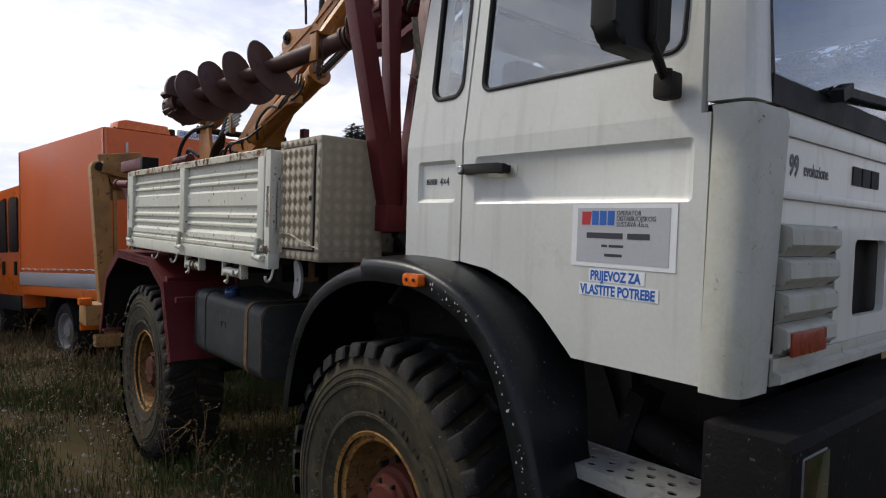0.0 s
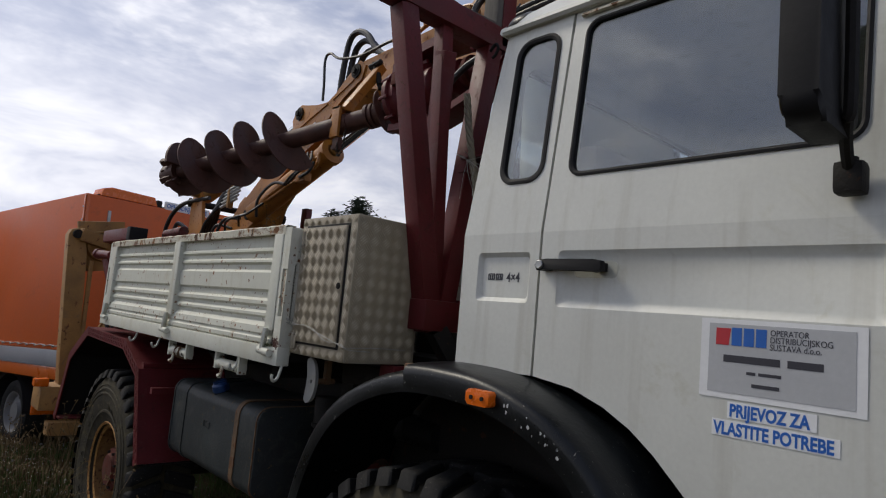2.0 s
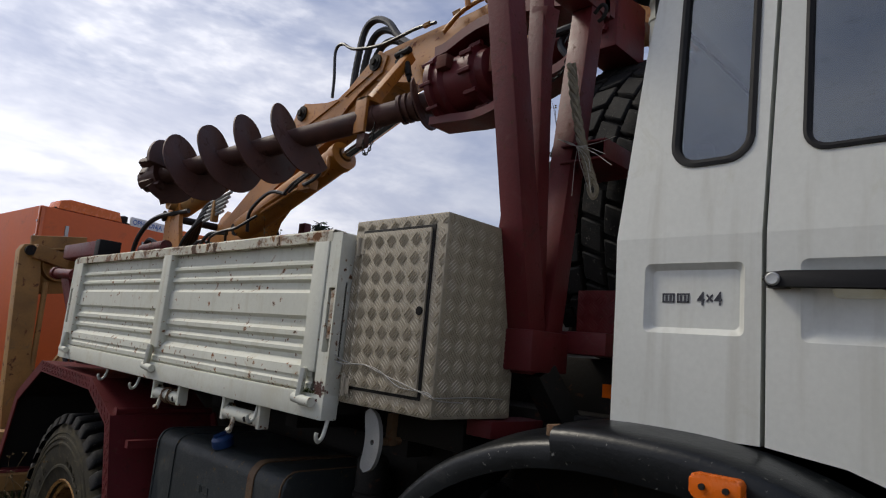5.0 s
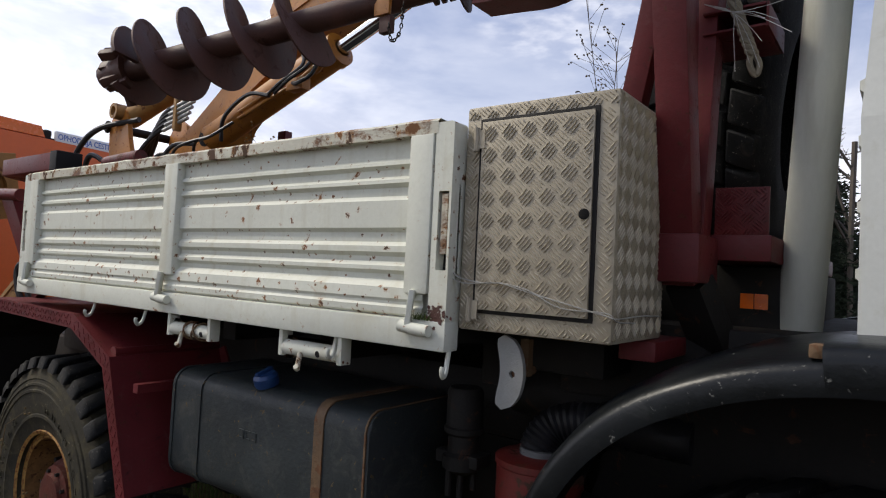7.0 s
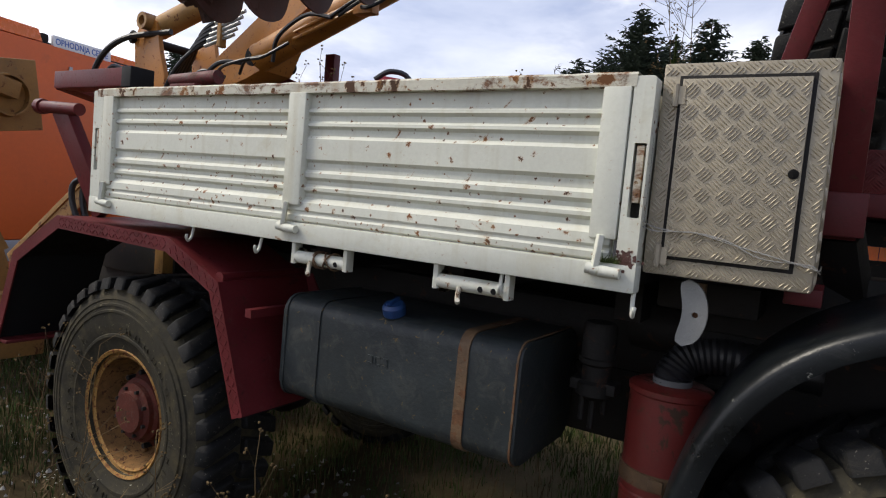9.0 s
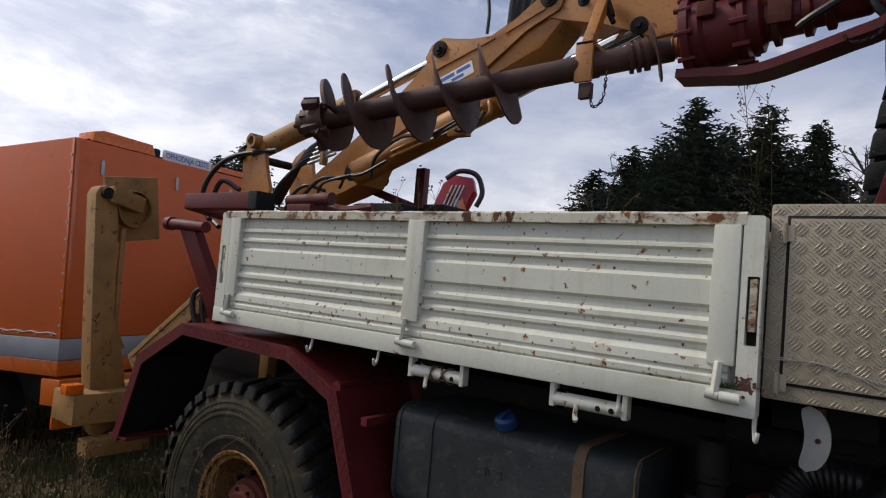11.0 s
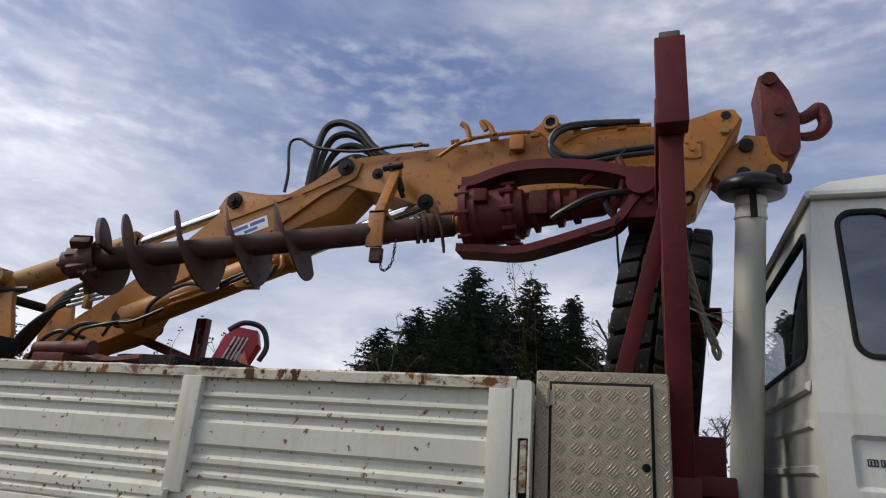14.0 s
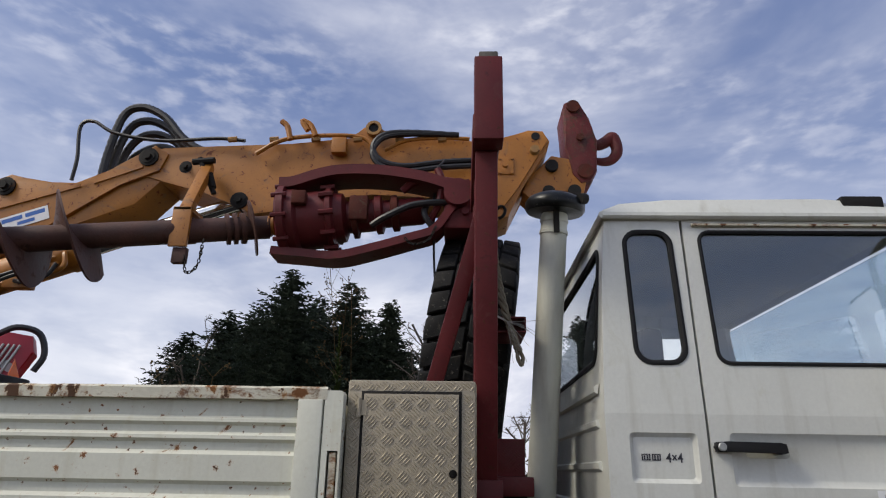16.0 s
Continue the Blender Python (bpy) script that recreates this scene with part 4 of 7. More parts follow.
def fender(name, arc, sections, mat, label, taper=lambda f: (1, 1), parent=None):
    """Sweeps a cross-section of (x, outward offset) along an arc in the (y, z) plane."""
    bm = bm_()
    rows = []
    for i, (y, z) in enumerate(arc):
        a, b = arc[max(0, i - 1)], arc[min(len(arc) - 1, i + 1)]
        ty, tz = b[0] - a[0], b[1] - a[1]
        n = math.hypot(ty, tz)
        ny, nz = tz / n, -ty / n
        if nz < 0 and abs(nz) > abs(ny):
            ny, nz = -ny, -nz
        kw, ko = taper(i / (len(arc) - 1))
        edge = sections[0][0]
        rows.append([bm.verts.new((edge + (x - edge) * kw, y + ny * o * ko, z + nz * o * ko)) for x, o in sections])
    for r0, r1 in zip(rows, rows[1:]):
        for k in range(len(sections)):
            j = (k + 1) % len(sections)
            bm.faces.new((r0[k], r0[j], r1[j], r1[k]))
    bm.faces.new(rows[0])
    bm.faces.new(rows[-1][::-1])
    return part(name, bm, mat, parent or truck, label, smooth=50)


def slim(f):
    return (1 - 0.5 * min(1, max(0, (f - 0.62) / 0.3)), 1)


sec = [(1.188, -0.045), (1.183, -0.01), (1.190, 0.004), (1.215, 0.014), (1.30, 0.030), (1.42, 0.036), (1.60, 0.036), (1.60, 0.028), (1.42, 0.028), (1.30, 0.022), (1.215, 0.006), (1.194, -0.004), (1.192, -0.045)]
ff = fender("front_fender", arc, sec, BLACKP, "scuffed black wheel-arch fender", slim)
fender("front_fender", arc, [(2 * CX - x, o) for x, o in sec], BLACKP, "scuffed black wheel-arch fender", slim)
# raised cover over the front half, with the side marker
bm = bm_()
capline = [q for q in arc if q[0] <= 1.815]
csec = [(1.180, -0.030), (1.176, 0.004), (1.180, 0.020), (1.192, 0.030), (1.23, 0.036), (1.345, 0.042), (1.345, 0.030), (1.23, 0.024), (1.190, 0.012), (1.184, -0.030)]
fender("fender_cover", capline, csec, BLACKP, "black fender cap with a folded edge", lambda f: (1 - 0.55 * min(1, max(0, (f - 0.45) / 0.4)), 1 - 0.25 * f), ff)
box(bm, (1.195, 1.802, 1.492), (1.235, 1.822, 1.514), 0.004)
part("rusty_end", bm, STRAP, ff, "rusty torn end of the cap")
bm = bm_()
prism(bm, rounded(1.455, 1.450, 1.530, 1.486, 0.008), "x", 1.152, 1.180, 0.005)
lamp = part("side_marker", bm, LAMP, ff, "orange side marker lamp")
bm = bm_()
for y in (1.475, 1.51):
    cyl(bm, (1.153, y, 1.468), (1.148, y, 1.468), 0.005, seg=8)
part("marker_screw", bm, DARKST, ff)
# flaked paint along the edge of the arch
bm = bm_()
rc = random.Random(5)
for y, z in capline:
    if y > 1.46 or rc.random() < 0.25:
        continue
    for _ in range(rc.randint(1, 3)):
        cy, cz, r = y + rc.uniform(-0.012, 0.012), z + rc.uniform(-0.022, 0.006), rc.uniform(0.0012, 0.0038)
        bm.faces.new([bm.verts.new((1.1757, cy + r * rc.uniform(0.5, 1.5) * math.cos(a), cz + r * rc.uniform(0.6, 2.2) * math.sin(a))) for a in (0, 1.2, 2.4, 3.6, 5.0)])
part("flaked_paint", bm, SILVER, ff, "flaked pale paint", smooth=0, kind="stuff")
# inner wheel arch
bm = bm_()
prev = None
for y, z in arc:
    row = [bm.verts.new((1.60, y, z)), bm.verts.new((1.62, y, z - 0.25))]
    if prev:
        bm.faces.new((prev[0], row[0], row[1], prev[1]))
    prev = row
part("inner_arch", bm, DARKST, ff)

# ---- cargo bed ----
BX = 1.165
bm = bm_()
box(bm, (BX + 0.03, 2.50, 1.44), (2 * CX - BX - 0.03, 4.76, 1.48))
bed = part("bed_floor", bm, DARKST, truck, "dark cargo floor on cross members")
for y in (2.6, 3.2, 3.8, 4.4):
    part("cross_member", box(bm_(), (1.55, y - 0.04, 1.30), (2.95, y + 0.04, 1.439), 0.004), DARKST, bed)
for x in (1.78, 2.64):
    part("long_bearer", box(bm_(), (x, 2.45, 1.102), (x + 0.08, 4.9, 1.299), 0.004), DARKST, bed)


def drop_side(sign):
    def X(x):
        return x if sign > 0 else 2 * CX - x

    def slab(bm, x0, y0, z0, x1, y1, z1, bev=0.004):
        a, b = sorted((X(x0), X(x1)))
        box(bm, (a, y0, z0), (b, y1, z1), bev)
    # pressed sheet: (z, x) down the wall
    zx = [(1.902, 1.189), (1.857, 1.190), (1.849, 1.179), (1.841, 1.178), (1.832, 1.190), (1.815, 1.190), (1.807, 1.179), (1.798, 1.178), (1.789, 1.190),
          (1.769, 1.190), (1.758, 1.179), (1.694, 1.179), (1.684, 1.191), (1.661, 1.190), (1.651, 1.178), (1.637, 1.178), (1.627, 1.190), (1.615, 1.190),
          (1.605, 1.178), (1.595, 1.178), (1.586, 1.190), (1.573, 1.190), (1.556, 1.172), (1.531, 1.170), (1.524, 1.175), (1.518, 1.175), (1.512, 1.169), (1.498, 1.170), (1.492, 1.177)]
    bm = bm_()
    yy = [2.56 + i * (4.66 - 2.56) / 24 for i in range(25)]
    prev = None
    for y in yy:
        row = [bm.verts.new((X(x + 0.0030 * noise.noise((y * 3.1, z * 6.0, 4.0))), y, z)) for z, x in zx]
        if prev:
            for k in range(len(zx) - 1):
                bm.faces.new((prev[k], prev[k + 1], row[k + 1], row[k]))
        prev = row
    side = part("drop_side", bm, BEDW, truck, "dented white ribbed drop side with rust spots", smooth=28)
    bm = bm_()
    slab(bm, 1.196, 2.56, 1.50, 1.208, 4.66, 1.899, 0)
    part("inner_sheet", bm, BEDW, side)
    # top rail, uneven along its edge
    bm = bm_()
    for i in range(40):
        y0, y1 = 2.535 + i * 0.0553, 2.535 + (i + 1) * 0.0553
        vs = []
        for y in (y0, y1):
            j = 0.003 * noise.noise((y * 14, 2.0, 0.5))
            k = 0.003 * noise.noise((y * 11, 8.0, 0.5))
            vs.append([bm.verts.new((X(x), y, z)) for x, z in ((1.165 + k, 1.900 + j), (1.164 + k, 1.928 + j), (1.170 + k, 1.934 + j), (1.205, 1.934), (1.205, 1.900))])
        for q in range(5):
            bm.faces.new((vs[0][q], vs[0][(q + 1) % 5], vs[1][(q + 1) % 5], vs[1][q]))
    bmesh.ops.remove_doubles(bm, verts=bm.verts[:], dist=0.0004)
    part("top_rail", bm, RAILW, side, "rust-eaten top rail", smooth=30)
    bm = bm_()
    slab(bm, 1.163, 2.49, 1.425, 1.215, 4.775, 1.490, 0.006)
    part("side_rail", bm, BEDW, truck, "white bed frame rail")
    for y0, y1, x in ((3.565, 3.640, 1.160), (2.545, 2.612, 1.162), (4.628, 4.700, 1.162)):
        bm = bm_()
        slab(bm, x, y0, 1.545, 1.20, y1, 1.902, 0.006)
        part("stake", bm, BEDW, side)
    for y0, y1, ys in ((2.492, 2.541, 2.512), (4.705, 4.772, 4.74)):
        bm = bm_()
        hole = rounded(ys - 0.014, 1.600, ys + 0.014, 1.772, 0.003, 2)
        sheet(bm, rounded(y0, 1.46, y1, 1.925, 0.008, 3), [hole], lambda u, v, d: (X(1.166 + d), u, v), 0.05)
        post = part("corner_post", bm, BEDW, truck, "white corner post with a latch slot")
        bm = bm_()
        slab(bm, 1.170, ys - 0.009, 1.635, 1.19, ys + 0.009, 1.768, 0.003)
        part("latch_lever", bm, RAILW, post)
        bm = bm_()
        slab(bm, 1.195, ys - 0.02, 1.58, 1.20, ys + 0.02, 1.79, 0)
        part("latch_recess", bm, DARKST, post)
    # hinged latches along the lower edge
    for y in (2.575, 3.610, 4.655):
        bm = bm_()
        beam(bm, (X(1.156), y + 0.004, 1.555), (X(1.152), y + 0.010, 1.475), 0.026, 0.014, bev=0.004)
        cyl(bm, (X(1.150), y + 0.028, 1.474), (X(1.150), y - 0.002, 1.470), 0.014, 0.012, 12)
        cyl(bm, (X(1.150), y - 0.004, 1.470), (X(1.150), y - 0.052, 1.468), 0.014, 0.013, 12)
        part("latch", bm, BEDW, side, "white drop-side latch")
    # rope hooks
    for y in (2.495, 2.84, 3.75, 4.11):
        bm = bm_()
        tube(bm, spline([(X(1.19), y, 1.43), (X(1.185), y, 1.405), (X(1.175), y - 0.004, 1.383), (X(1.158), y - 0.010, 1.375), (X(1.148), y - 0.014, 1.388), (X(1.149), y - 0.015, 1.398)], 4), 0.0055, 8)
        part("rope_hook", bm, PIPEW, truck, "small white rope hook")
    # strap winches under the rail
    for y0, y1 in ((2.812, 3.050), (3.365, 3.600)):
        bm = bm_()
        for y in (y0, y1 - 0.016):
            slab(bm, 1.180, y, 1.355, 1.215, y + 0.016, 1.43, 0.003)
        cyl(bm, (X(1.20), y0 + 0.01, 1.378), (X(1.20), y1 - 0.01, 1.378), 0.021, seg=16)
        w = part("strap_winch", bm, BEDW, truck, "white strap winch under the bed rail")
        bm = bm_()
        for q in range(10):
            t = 2 * math.pi * q / 10
            box(bm, (-0.006, -0.006, -0.03), (0.006, 0.006, 0.03), 0, Matrix.Translation((X(1.20), y1 - 0.027, 1.378)) @ Matrix.Rotation(t, 4, "X"))
        part("ratchet", bm, RAILW, w)
        for y in (y0 + 0.045, y0 + 0.085):
            part("spool_hole", revolve(bm_(), [(0.0, 0.0215), (0.008, 0.0215), (0.009, 0.018)], (X(1.20), y, 1.378), (-1 if sign > 0 else 1, 0, -0.25), 14), BLACK, w)
        bm = bm_()
        tube(bm, spline([(X(1.182), y0 + 0.15, 1.372), (X(1.176), y0 + 0.15, 1.345), (X(1.170), y0 + 0.145, 1.330), (X(1.160), y0 + 0.14, 1.338)], 4), 0.007, 7)
        part("spool_hook", bm, RAILW, w)
    return side


side = drop_side(1)
drop_side(-1)
for y in (2.505, 4.735):
    part("end_board", box(bm_(), (1.22, y, 1.49), (3.28, y + 0.025, 1.90), 0.004), BEDW, truck, "white end board of the bed")
bm = bm_()
pts = []
for k in range(50):
    t = k * 0.55
    pts.append((1.20 + 0.027 * math.cos(t), 3.46 + 0.04 * math.sin(k * 0.21), 1.378 + 0.027 * math.sin(t)))
tube(bm, pts, 0.003, 5)
part("wound_wire", bm, STRAP, truck, "rusty wire wound on a winch")

# ---- tool locker ----
locker = thing("tool_locker", (1.36, 2.31, 1.475), "tread-plate aluminium tool locker standing behind the cab", "locker")
LX, LY0, LY1, LZ0, LZ1, LD = 1.207, 2.140, 2.488, 1.475, 1.960, 0.29
bm = bm_()
box(bm, (LX, LY0, LZ0), (LX + LD, LY1, LZ1), 0.008)
lb = part("locker_body", bm, ALU, locker)
bm = bm_()
box(bm, (LX - 0.003, LY0 + 0.038, LZ0 + 0.038), (LX + 0.003, LY1 - 0.038, LZ1 - 0.030), 0.001)
part("door_gap", bm, DARKST, locker)
bm = bm_()
box(bm, (LX - 0.009, LY0 + 0.046, LZ0 + 0.046), (LX - 0.002, LY1 - 0.046, LZ1 - 0.038), 0.002)
ld = part("locker_door", bm, ALU, locker, "tread-plate door with a finger hole")
for z in (1.520, 1.885):
    bm = bm_()
    cyl(bm, (LX - 0.010, LY1 - 0.034, z - 0.025), (LX - 0.010, LY1 - 0.034, z + 0.025), 0.007, seg=10)
    box(bm, (LX - 0.011, LY1 - 0.055, z - 0.02), (LX - 0.009, LY1 - 0.034, z + 0.02))
    part("hinge", bm, ALU, locker)
bm = bm_()
revolve(bm, [(0.0, 0.0024), (0.009, 0.0024), (0.0105, 0.0020), (0.0105, -0.002)], (LX - 0.0098, 2.200, 1.720), (-1, 0, 0), 20)
part("door_hole", bm, BUMPER, locker, "dark finger hole")


def tread(u0, v0, u1, v1, step, place, lift=-0.0021, bars=4):
    """Tread plate: two square lattices of clumps of raised bars, half a step apart and at right angles, cut at the sheet's edges."""
    bm = bm_()
    half, gap, wide = step * 0.385, step * 0.165, step * 0.042
    for lat, ang in ((0.0, radians(42)), (0.5, radians(-48))):
        c, s = math.cos(ang), math.sin(ang)
        for i in range(-1, int((u1 - u0) / step) + 2):
            for k in range(-1, int((v1 - v0) / step) + 2):
                for b in range(bars):
                    o = (b - (bars - 1) / 2) * gap
                    u, v = u0 + (i + 0.5 + lat) * step - s * o, v0 + (k + 0.5 + lat) * step + c * o
                    h = half * (1.0 if 0 < b < bars - 1 else 0.86)
                    lo, hi = -h, h
                    for p, d, a, e in ((u, c, u0, u1), (v, s, v0, v1)):
                        q = sorted(((a - p) / d, (e - p) / d))
                        lo, hi = max(lo, q[0]), min(hi, q[1])
                    if hi - lo < step * 0.16:
                        continue
                    m = (lo + hi) / 2
                    q = [bm.verts.new(place(u + c * a - s * w, v + s * a + c * w, d)) for a, w, d in
                         ((lo, 0, 0), (m, -wide, 0), (hi, 0, 0), (m, wide, 0), (m + (lo - m) * 0.62, 0, lift), (m + (hi - m) * 0.62, 0, lift))]
                    for f in ((0, 1, 4), (1, 5, 4), (1, 2, 5), (2, 3, 5), (3, 4, 5), (3, 0, 4)):
                        bm.faces.new([q[n] for n in f])
    return bm


part("tread_pattern", tread(LY0 + 0.048, LZ0 + 0.048, LY1 - 0.048, LZ1 - 0.040, 0.0465, lambda u, v, d: (LX - 0.0092 + d, u, v)), ALUB, ld, "raised bars", smooth=0, kind="stuff")
part("tread_pattern", tread(LX + 0.006, LZ0 + 0.006, LX + LD - 0.006, LZ1 - 0.006, 0.0465, lambda u, v, d: (u, LY0 - 0.0002 + d, v)), ALUB, lb, "raised bars", smooth=0, kind="stuff")
for u0, v0, u1, v1 in ((LY0, LZ0, LY1, LZ0 + 0.038), (LY0, LZ1 - 0.032, LY1, LZ1), (LY0, LZ0 + 0.04, LY0 + 0.038, LZ1 - 0.034), (LY1 - 0.038, LZ0 + 0.04, LY1, LZ1 - 0.034)):
    part("tread_pattern", tread(u0 + 0.003, v0 + 0.002, u1 - 0.003, v1 - 0.002, 0.0465, lambda u, v, d: (LX - 0.0002 + d, u, v)), ALUB, lb, "raised bars", smooth=0, kind="stuff")
# wire tied round the locker
bm = bm_()
tube(bm, spline([(1.185, 2.500, 1.60), (1.19, 2.47, 1.585), (1.193, 2.42, 1.578), (1.192, 2.37, 1.578), (1.193, 2.30, 1.562), (1.194, 2.22, 1.545), (1.197, 2.15, 1.530), (1.21, 2.132, 1.525), (1.33, 2.130, 1.528), (1.45, 2.131, 1.525)], 5), 0.0016, 5)
tube(bm, spline([(1.185, 2.500, 1.585), (1.19, 2.46, 1.575), (1.193, 2.38, 1.580), (1.192, 2.31, 1.568), (1.194, 2.24, 1.538), (1.197, 2.15, 1.535), (1.21, 2.131, 1.520), (1.30, 2.130, 1.515)], 5), 0.0014, 5)
tagged(part("tie_wire", bm, WIRE, None), "thin bare wire tied round the tool locker", "wire")

# small curved plate under the locker
bm = bm_()
outer, inner = [], []
for k in range(-8, 9):
    q = k / 8
    wide = 0.027 * (1 - abs(q) ** 5) ** 0.5
    spine = 2.386 - 0.022 * math.cos(math.pi / 2 * q)
    if k < 8:
        outer.append((spine - wide, 1.392 + 0.079 * q))
    spine = 2.386 - 0.020 * math.cos(math.pi / 2 * q)
    if k < 8:
        inner.append((spine + wide, 1.392 - 0.079 * q))
sheet(bm, outer + inner, [[(2.364 + 0.007 * math.cos(t), 1.390 + 0.007 * math.sin(t)) for t in (2 * math.pi * q / 12 for q in range(12))]], lambda u, v, d: (1.236 + d, u, v), 0.012)
plate = part("curved_plate", bm, GREYM, truck, "grey curved cast plate with one hole")
bm = bm_()
cyl(bm, (1.246, 2.366, 1.390), (1.33, 2.366, 1.390), 0.010, seg=10)
beam(bm, (1.30, 2.366, 1.46), (1.30, 2.366, 1.38), 0.02, 0.02)
part("plate_bolt", bm, STRAP, plate)

# ---- fuel tank ----
bm = bm_()
tp = rounded(1.285, 0.865, 1.72, 1.225, 0.055, 5)
prism(bm, [(x, z) for x, z in tp], "y", 2.80, 3.72, 0.008)
tank = part("fuel_tank", bm, TANK, truck, "dark grey fuel tank with rusty straps", smooth=50)


def band(y, w, t=0.004):
    bm = bm_()
    o = rounded(1.285 - t, 0.865 - t, 1.72 + t, 1.225 + t, 0.058, 5)
    prism(bm, o, "y", y - w / 2, y + w / 2)
    return bm


part("strap", band(2.985, 0.036), STRAP, tank, "rusty tank strap", smooth=50)
part("strap", band(3.56, 0.03), TANK, tank, "tank strap", smooth=50)
part("end_seam", band(2.812, 0.006), STRAP, tank, "", smooth=50)
part("end_seam", band(3.705, 0.012), TANK, tank, "", smooth=50)
bm = bm_()
revolve(bm, [(0.040, -0.03), (0.040, 0.0), (0.034, 0.004), (0.034, 0.012)], (1.335, 3.275, 1.215), (-0.35, 0, 1), 24)
part("filler_neck", bm, TANK, tank)
bm = bm_()
revolve(bm, [(0.036, 0.0), (0.038, 0.006), (0.038, 0.028), (0.030, 0.038), (0.0, 0.040)], (1.331, 3.275, 1.227), (-0.35, 0, 1), 24)
box(bm, (-0.03, -0.007, 0.036), (0.03, 0.007, 0.050), 0.004, Matrix.Translation((1.331, 3.275, 1.227)) @ Matrix.Rotation(-0.34, 4, "Y"))
part("fuel_cap", bm, BLUECAP, tank, "blue plastic fuel cap")
bm = bm_()
for k, y in enumerate((3.335, 3.305, 3.275)):
    box(bm, (1.2825, y - 0.022, 1.085), (1.286, y, 1.09))
    box(bm, (1.2825, y - 0.022, 1.062), (1.286, y, 1.067))
    box(bm, (1.2825, y - (0.004 if k % 2 else 0.022), 1.066), (1.286, y - (0 if k % 2 else 0.018), 1.086))
part("embossed_mark", bm, TANK, tank, "", smooth=0)

# ---- air filter canister with ribbed hose ----
bm = bm_()
FX, FYY = 1.56, 2.455
revolve(bm, [(0.0, 0.62), (0.108, 0.62), (0.116, 0.635), (0.112, 0.65), (0.112, 0.82), (0.117, 0.825), (0.117, 0.835), (0.112, 0.84), (0.112, 1.115), (0.116, 1.12), (0.116, 1.135), (0.10, 1.143), (0.0, 1.145)], (FX, FYY, 0), (0, 0, 1), 36)
canister = part("air_filter", bm, FILTER, truck, "rusting red air filter canister")
bm = bm_()
revolve(bm, [(0.113, 0.86), (0.118, 0.862), (0.118, 0.905), (0.113, 0.907)], (FX, FYY, 0), (0, 0, 1), 36)
box(bm, (FX - 0.126, FYY - 0.03, 0.868), (FX - 0.110, FYY + 0.01, 0.90), 0.003)
part("clamp_band", bm, STRAP, canister)
bm = bm_()
path = spline([(FX, FYY, 1.14), (FX, FYY, 1.17), (FX + 0.02, FYY - 0.03, 1.215), (FX + 0.04, FYY - 0.10, 1.235), (FX + 0.05, FYY - 0.20, 1.235), (FX + 0.06, FYY - 0.36, 1.23)], 9)
tube(bm, path, 0.048, 16, 0.10)
part("ribbed_hose", bm, HOSE, canister, "black ribbed air hose")
bm = bm_()
revolve(bm, [(0.050, 1.140), (0.054, 1.142), (0.054, 1.158), (0.050, 1.160)], (FX, FYY, 0), (0, 0, 1), 28)
part("hose_clip", bm, TRIMG, canister)
part("outlet_pipe", cyl(bm_(), (FX + 0.02, FYY - 0.10, 1.02), (FX + 0.05, FYY - 0.20, 1.0), 0.05, seg=20), DARKST, canister)

# ---- rear fender: folded tread plate ----
def folded(x0, x1, line):
    bm = bm_()
    t = 0.008
    for (y0, z0), (y1, z1) in zip(line, line[1:]):
        d = Vector((0, y1 - y0, z1 - z0)).normalized()
        nrm = Vector((0, -d.z, d.y)) if d.y > 0 else Vector((0, d.z, -d.y))
        a, b = Vector((0, y0, z0)), Vector((0, y1, z1))
        lo = [bm.verts.new(Vector((x, p.y, p.z))) for p in (a, b) for x in (x0, x1)]
        hi = [bm.verts.new(Vector((x, p.y, p.z)) - nrm * t) for p in (a, b) for x in (x0, x1)]
        for q in ((lo[0], lo[1], lo[3], lo[2]), (hi[0], hi[2], hi[3], hi[1]), (lo[0], lo[2], hi[2], hi[0]), (lo[1], hi[1], hi[3], lo[3]), (lo[0], hi[0], hi[1], lo[1]), (lo[2], lo[3], hi[3], hi[2])):
            bm.faces.new(q)
    return bm


def lip(x0, line, deep):
    """The turned-down edge of a folded fender, mitred at each fold."""
    bm = bm_()
    rows = []
    for k, (y, z) in enumerate(line):
        ns = []
        for a, b in ((k - 1, k), (k, k + 1)):
            if 0 <= a and b < len(line):
                d = Vector((0, line[b][0] - line[a][0], line[b][1] - line[a][1])).normalized()
                ns.append(Vector((0, -d.z, d.y)))
        n = sum(ns, Vector()).normalized()
        n = n / max(0.4, n.dot(ns[0]))
        p = Vector((x0, y, z))
        sx = 0.007 if x0 < CX else -0.007
        rows.append([bm.verts.new(p + n * 0.001), bm.verts.new(p - n * deep), bm.verts.new(p - n * deep + Vector((sx, 0, 0))), bm.verts.new(p + n * 0.001 + Vector((sx, 0, 0)))])
    for a, b in zip(rows, rows[1:]):
        for q in range(4):
            bm.faces.new((a[q], a[(q + 1) % 4], b[(q + 1) % 4], b[q]))
    bm.faces.new(rows[0])
    bm.faces.new(rows[-1])
    return bm


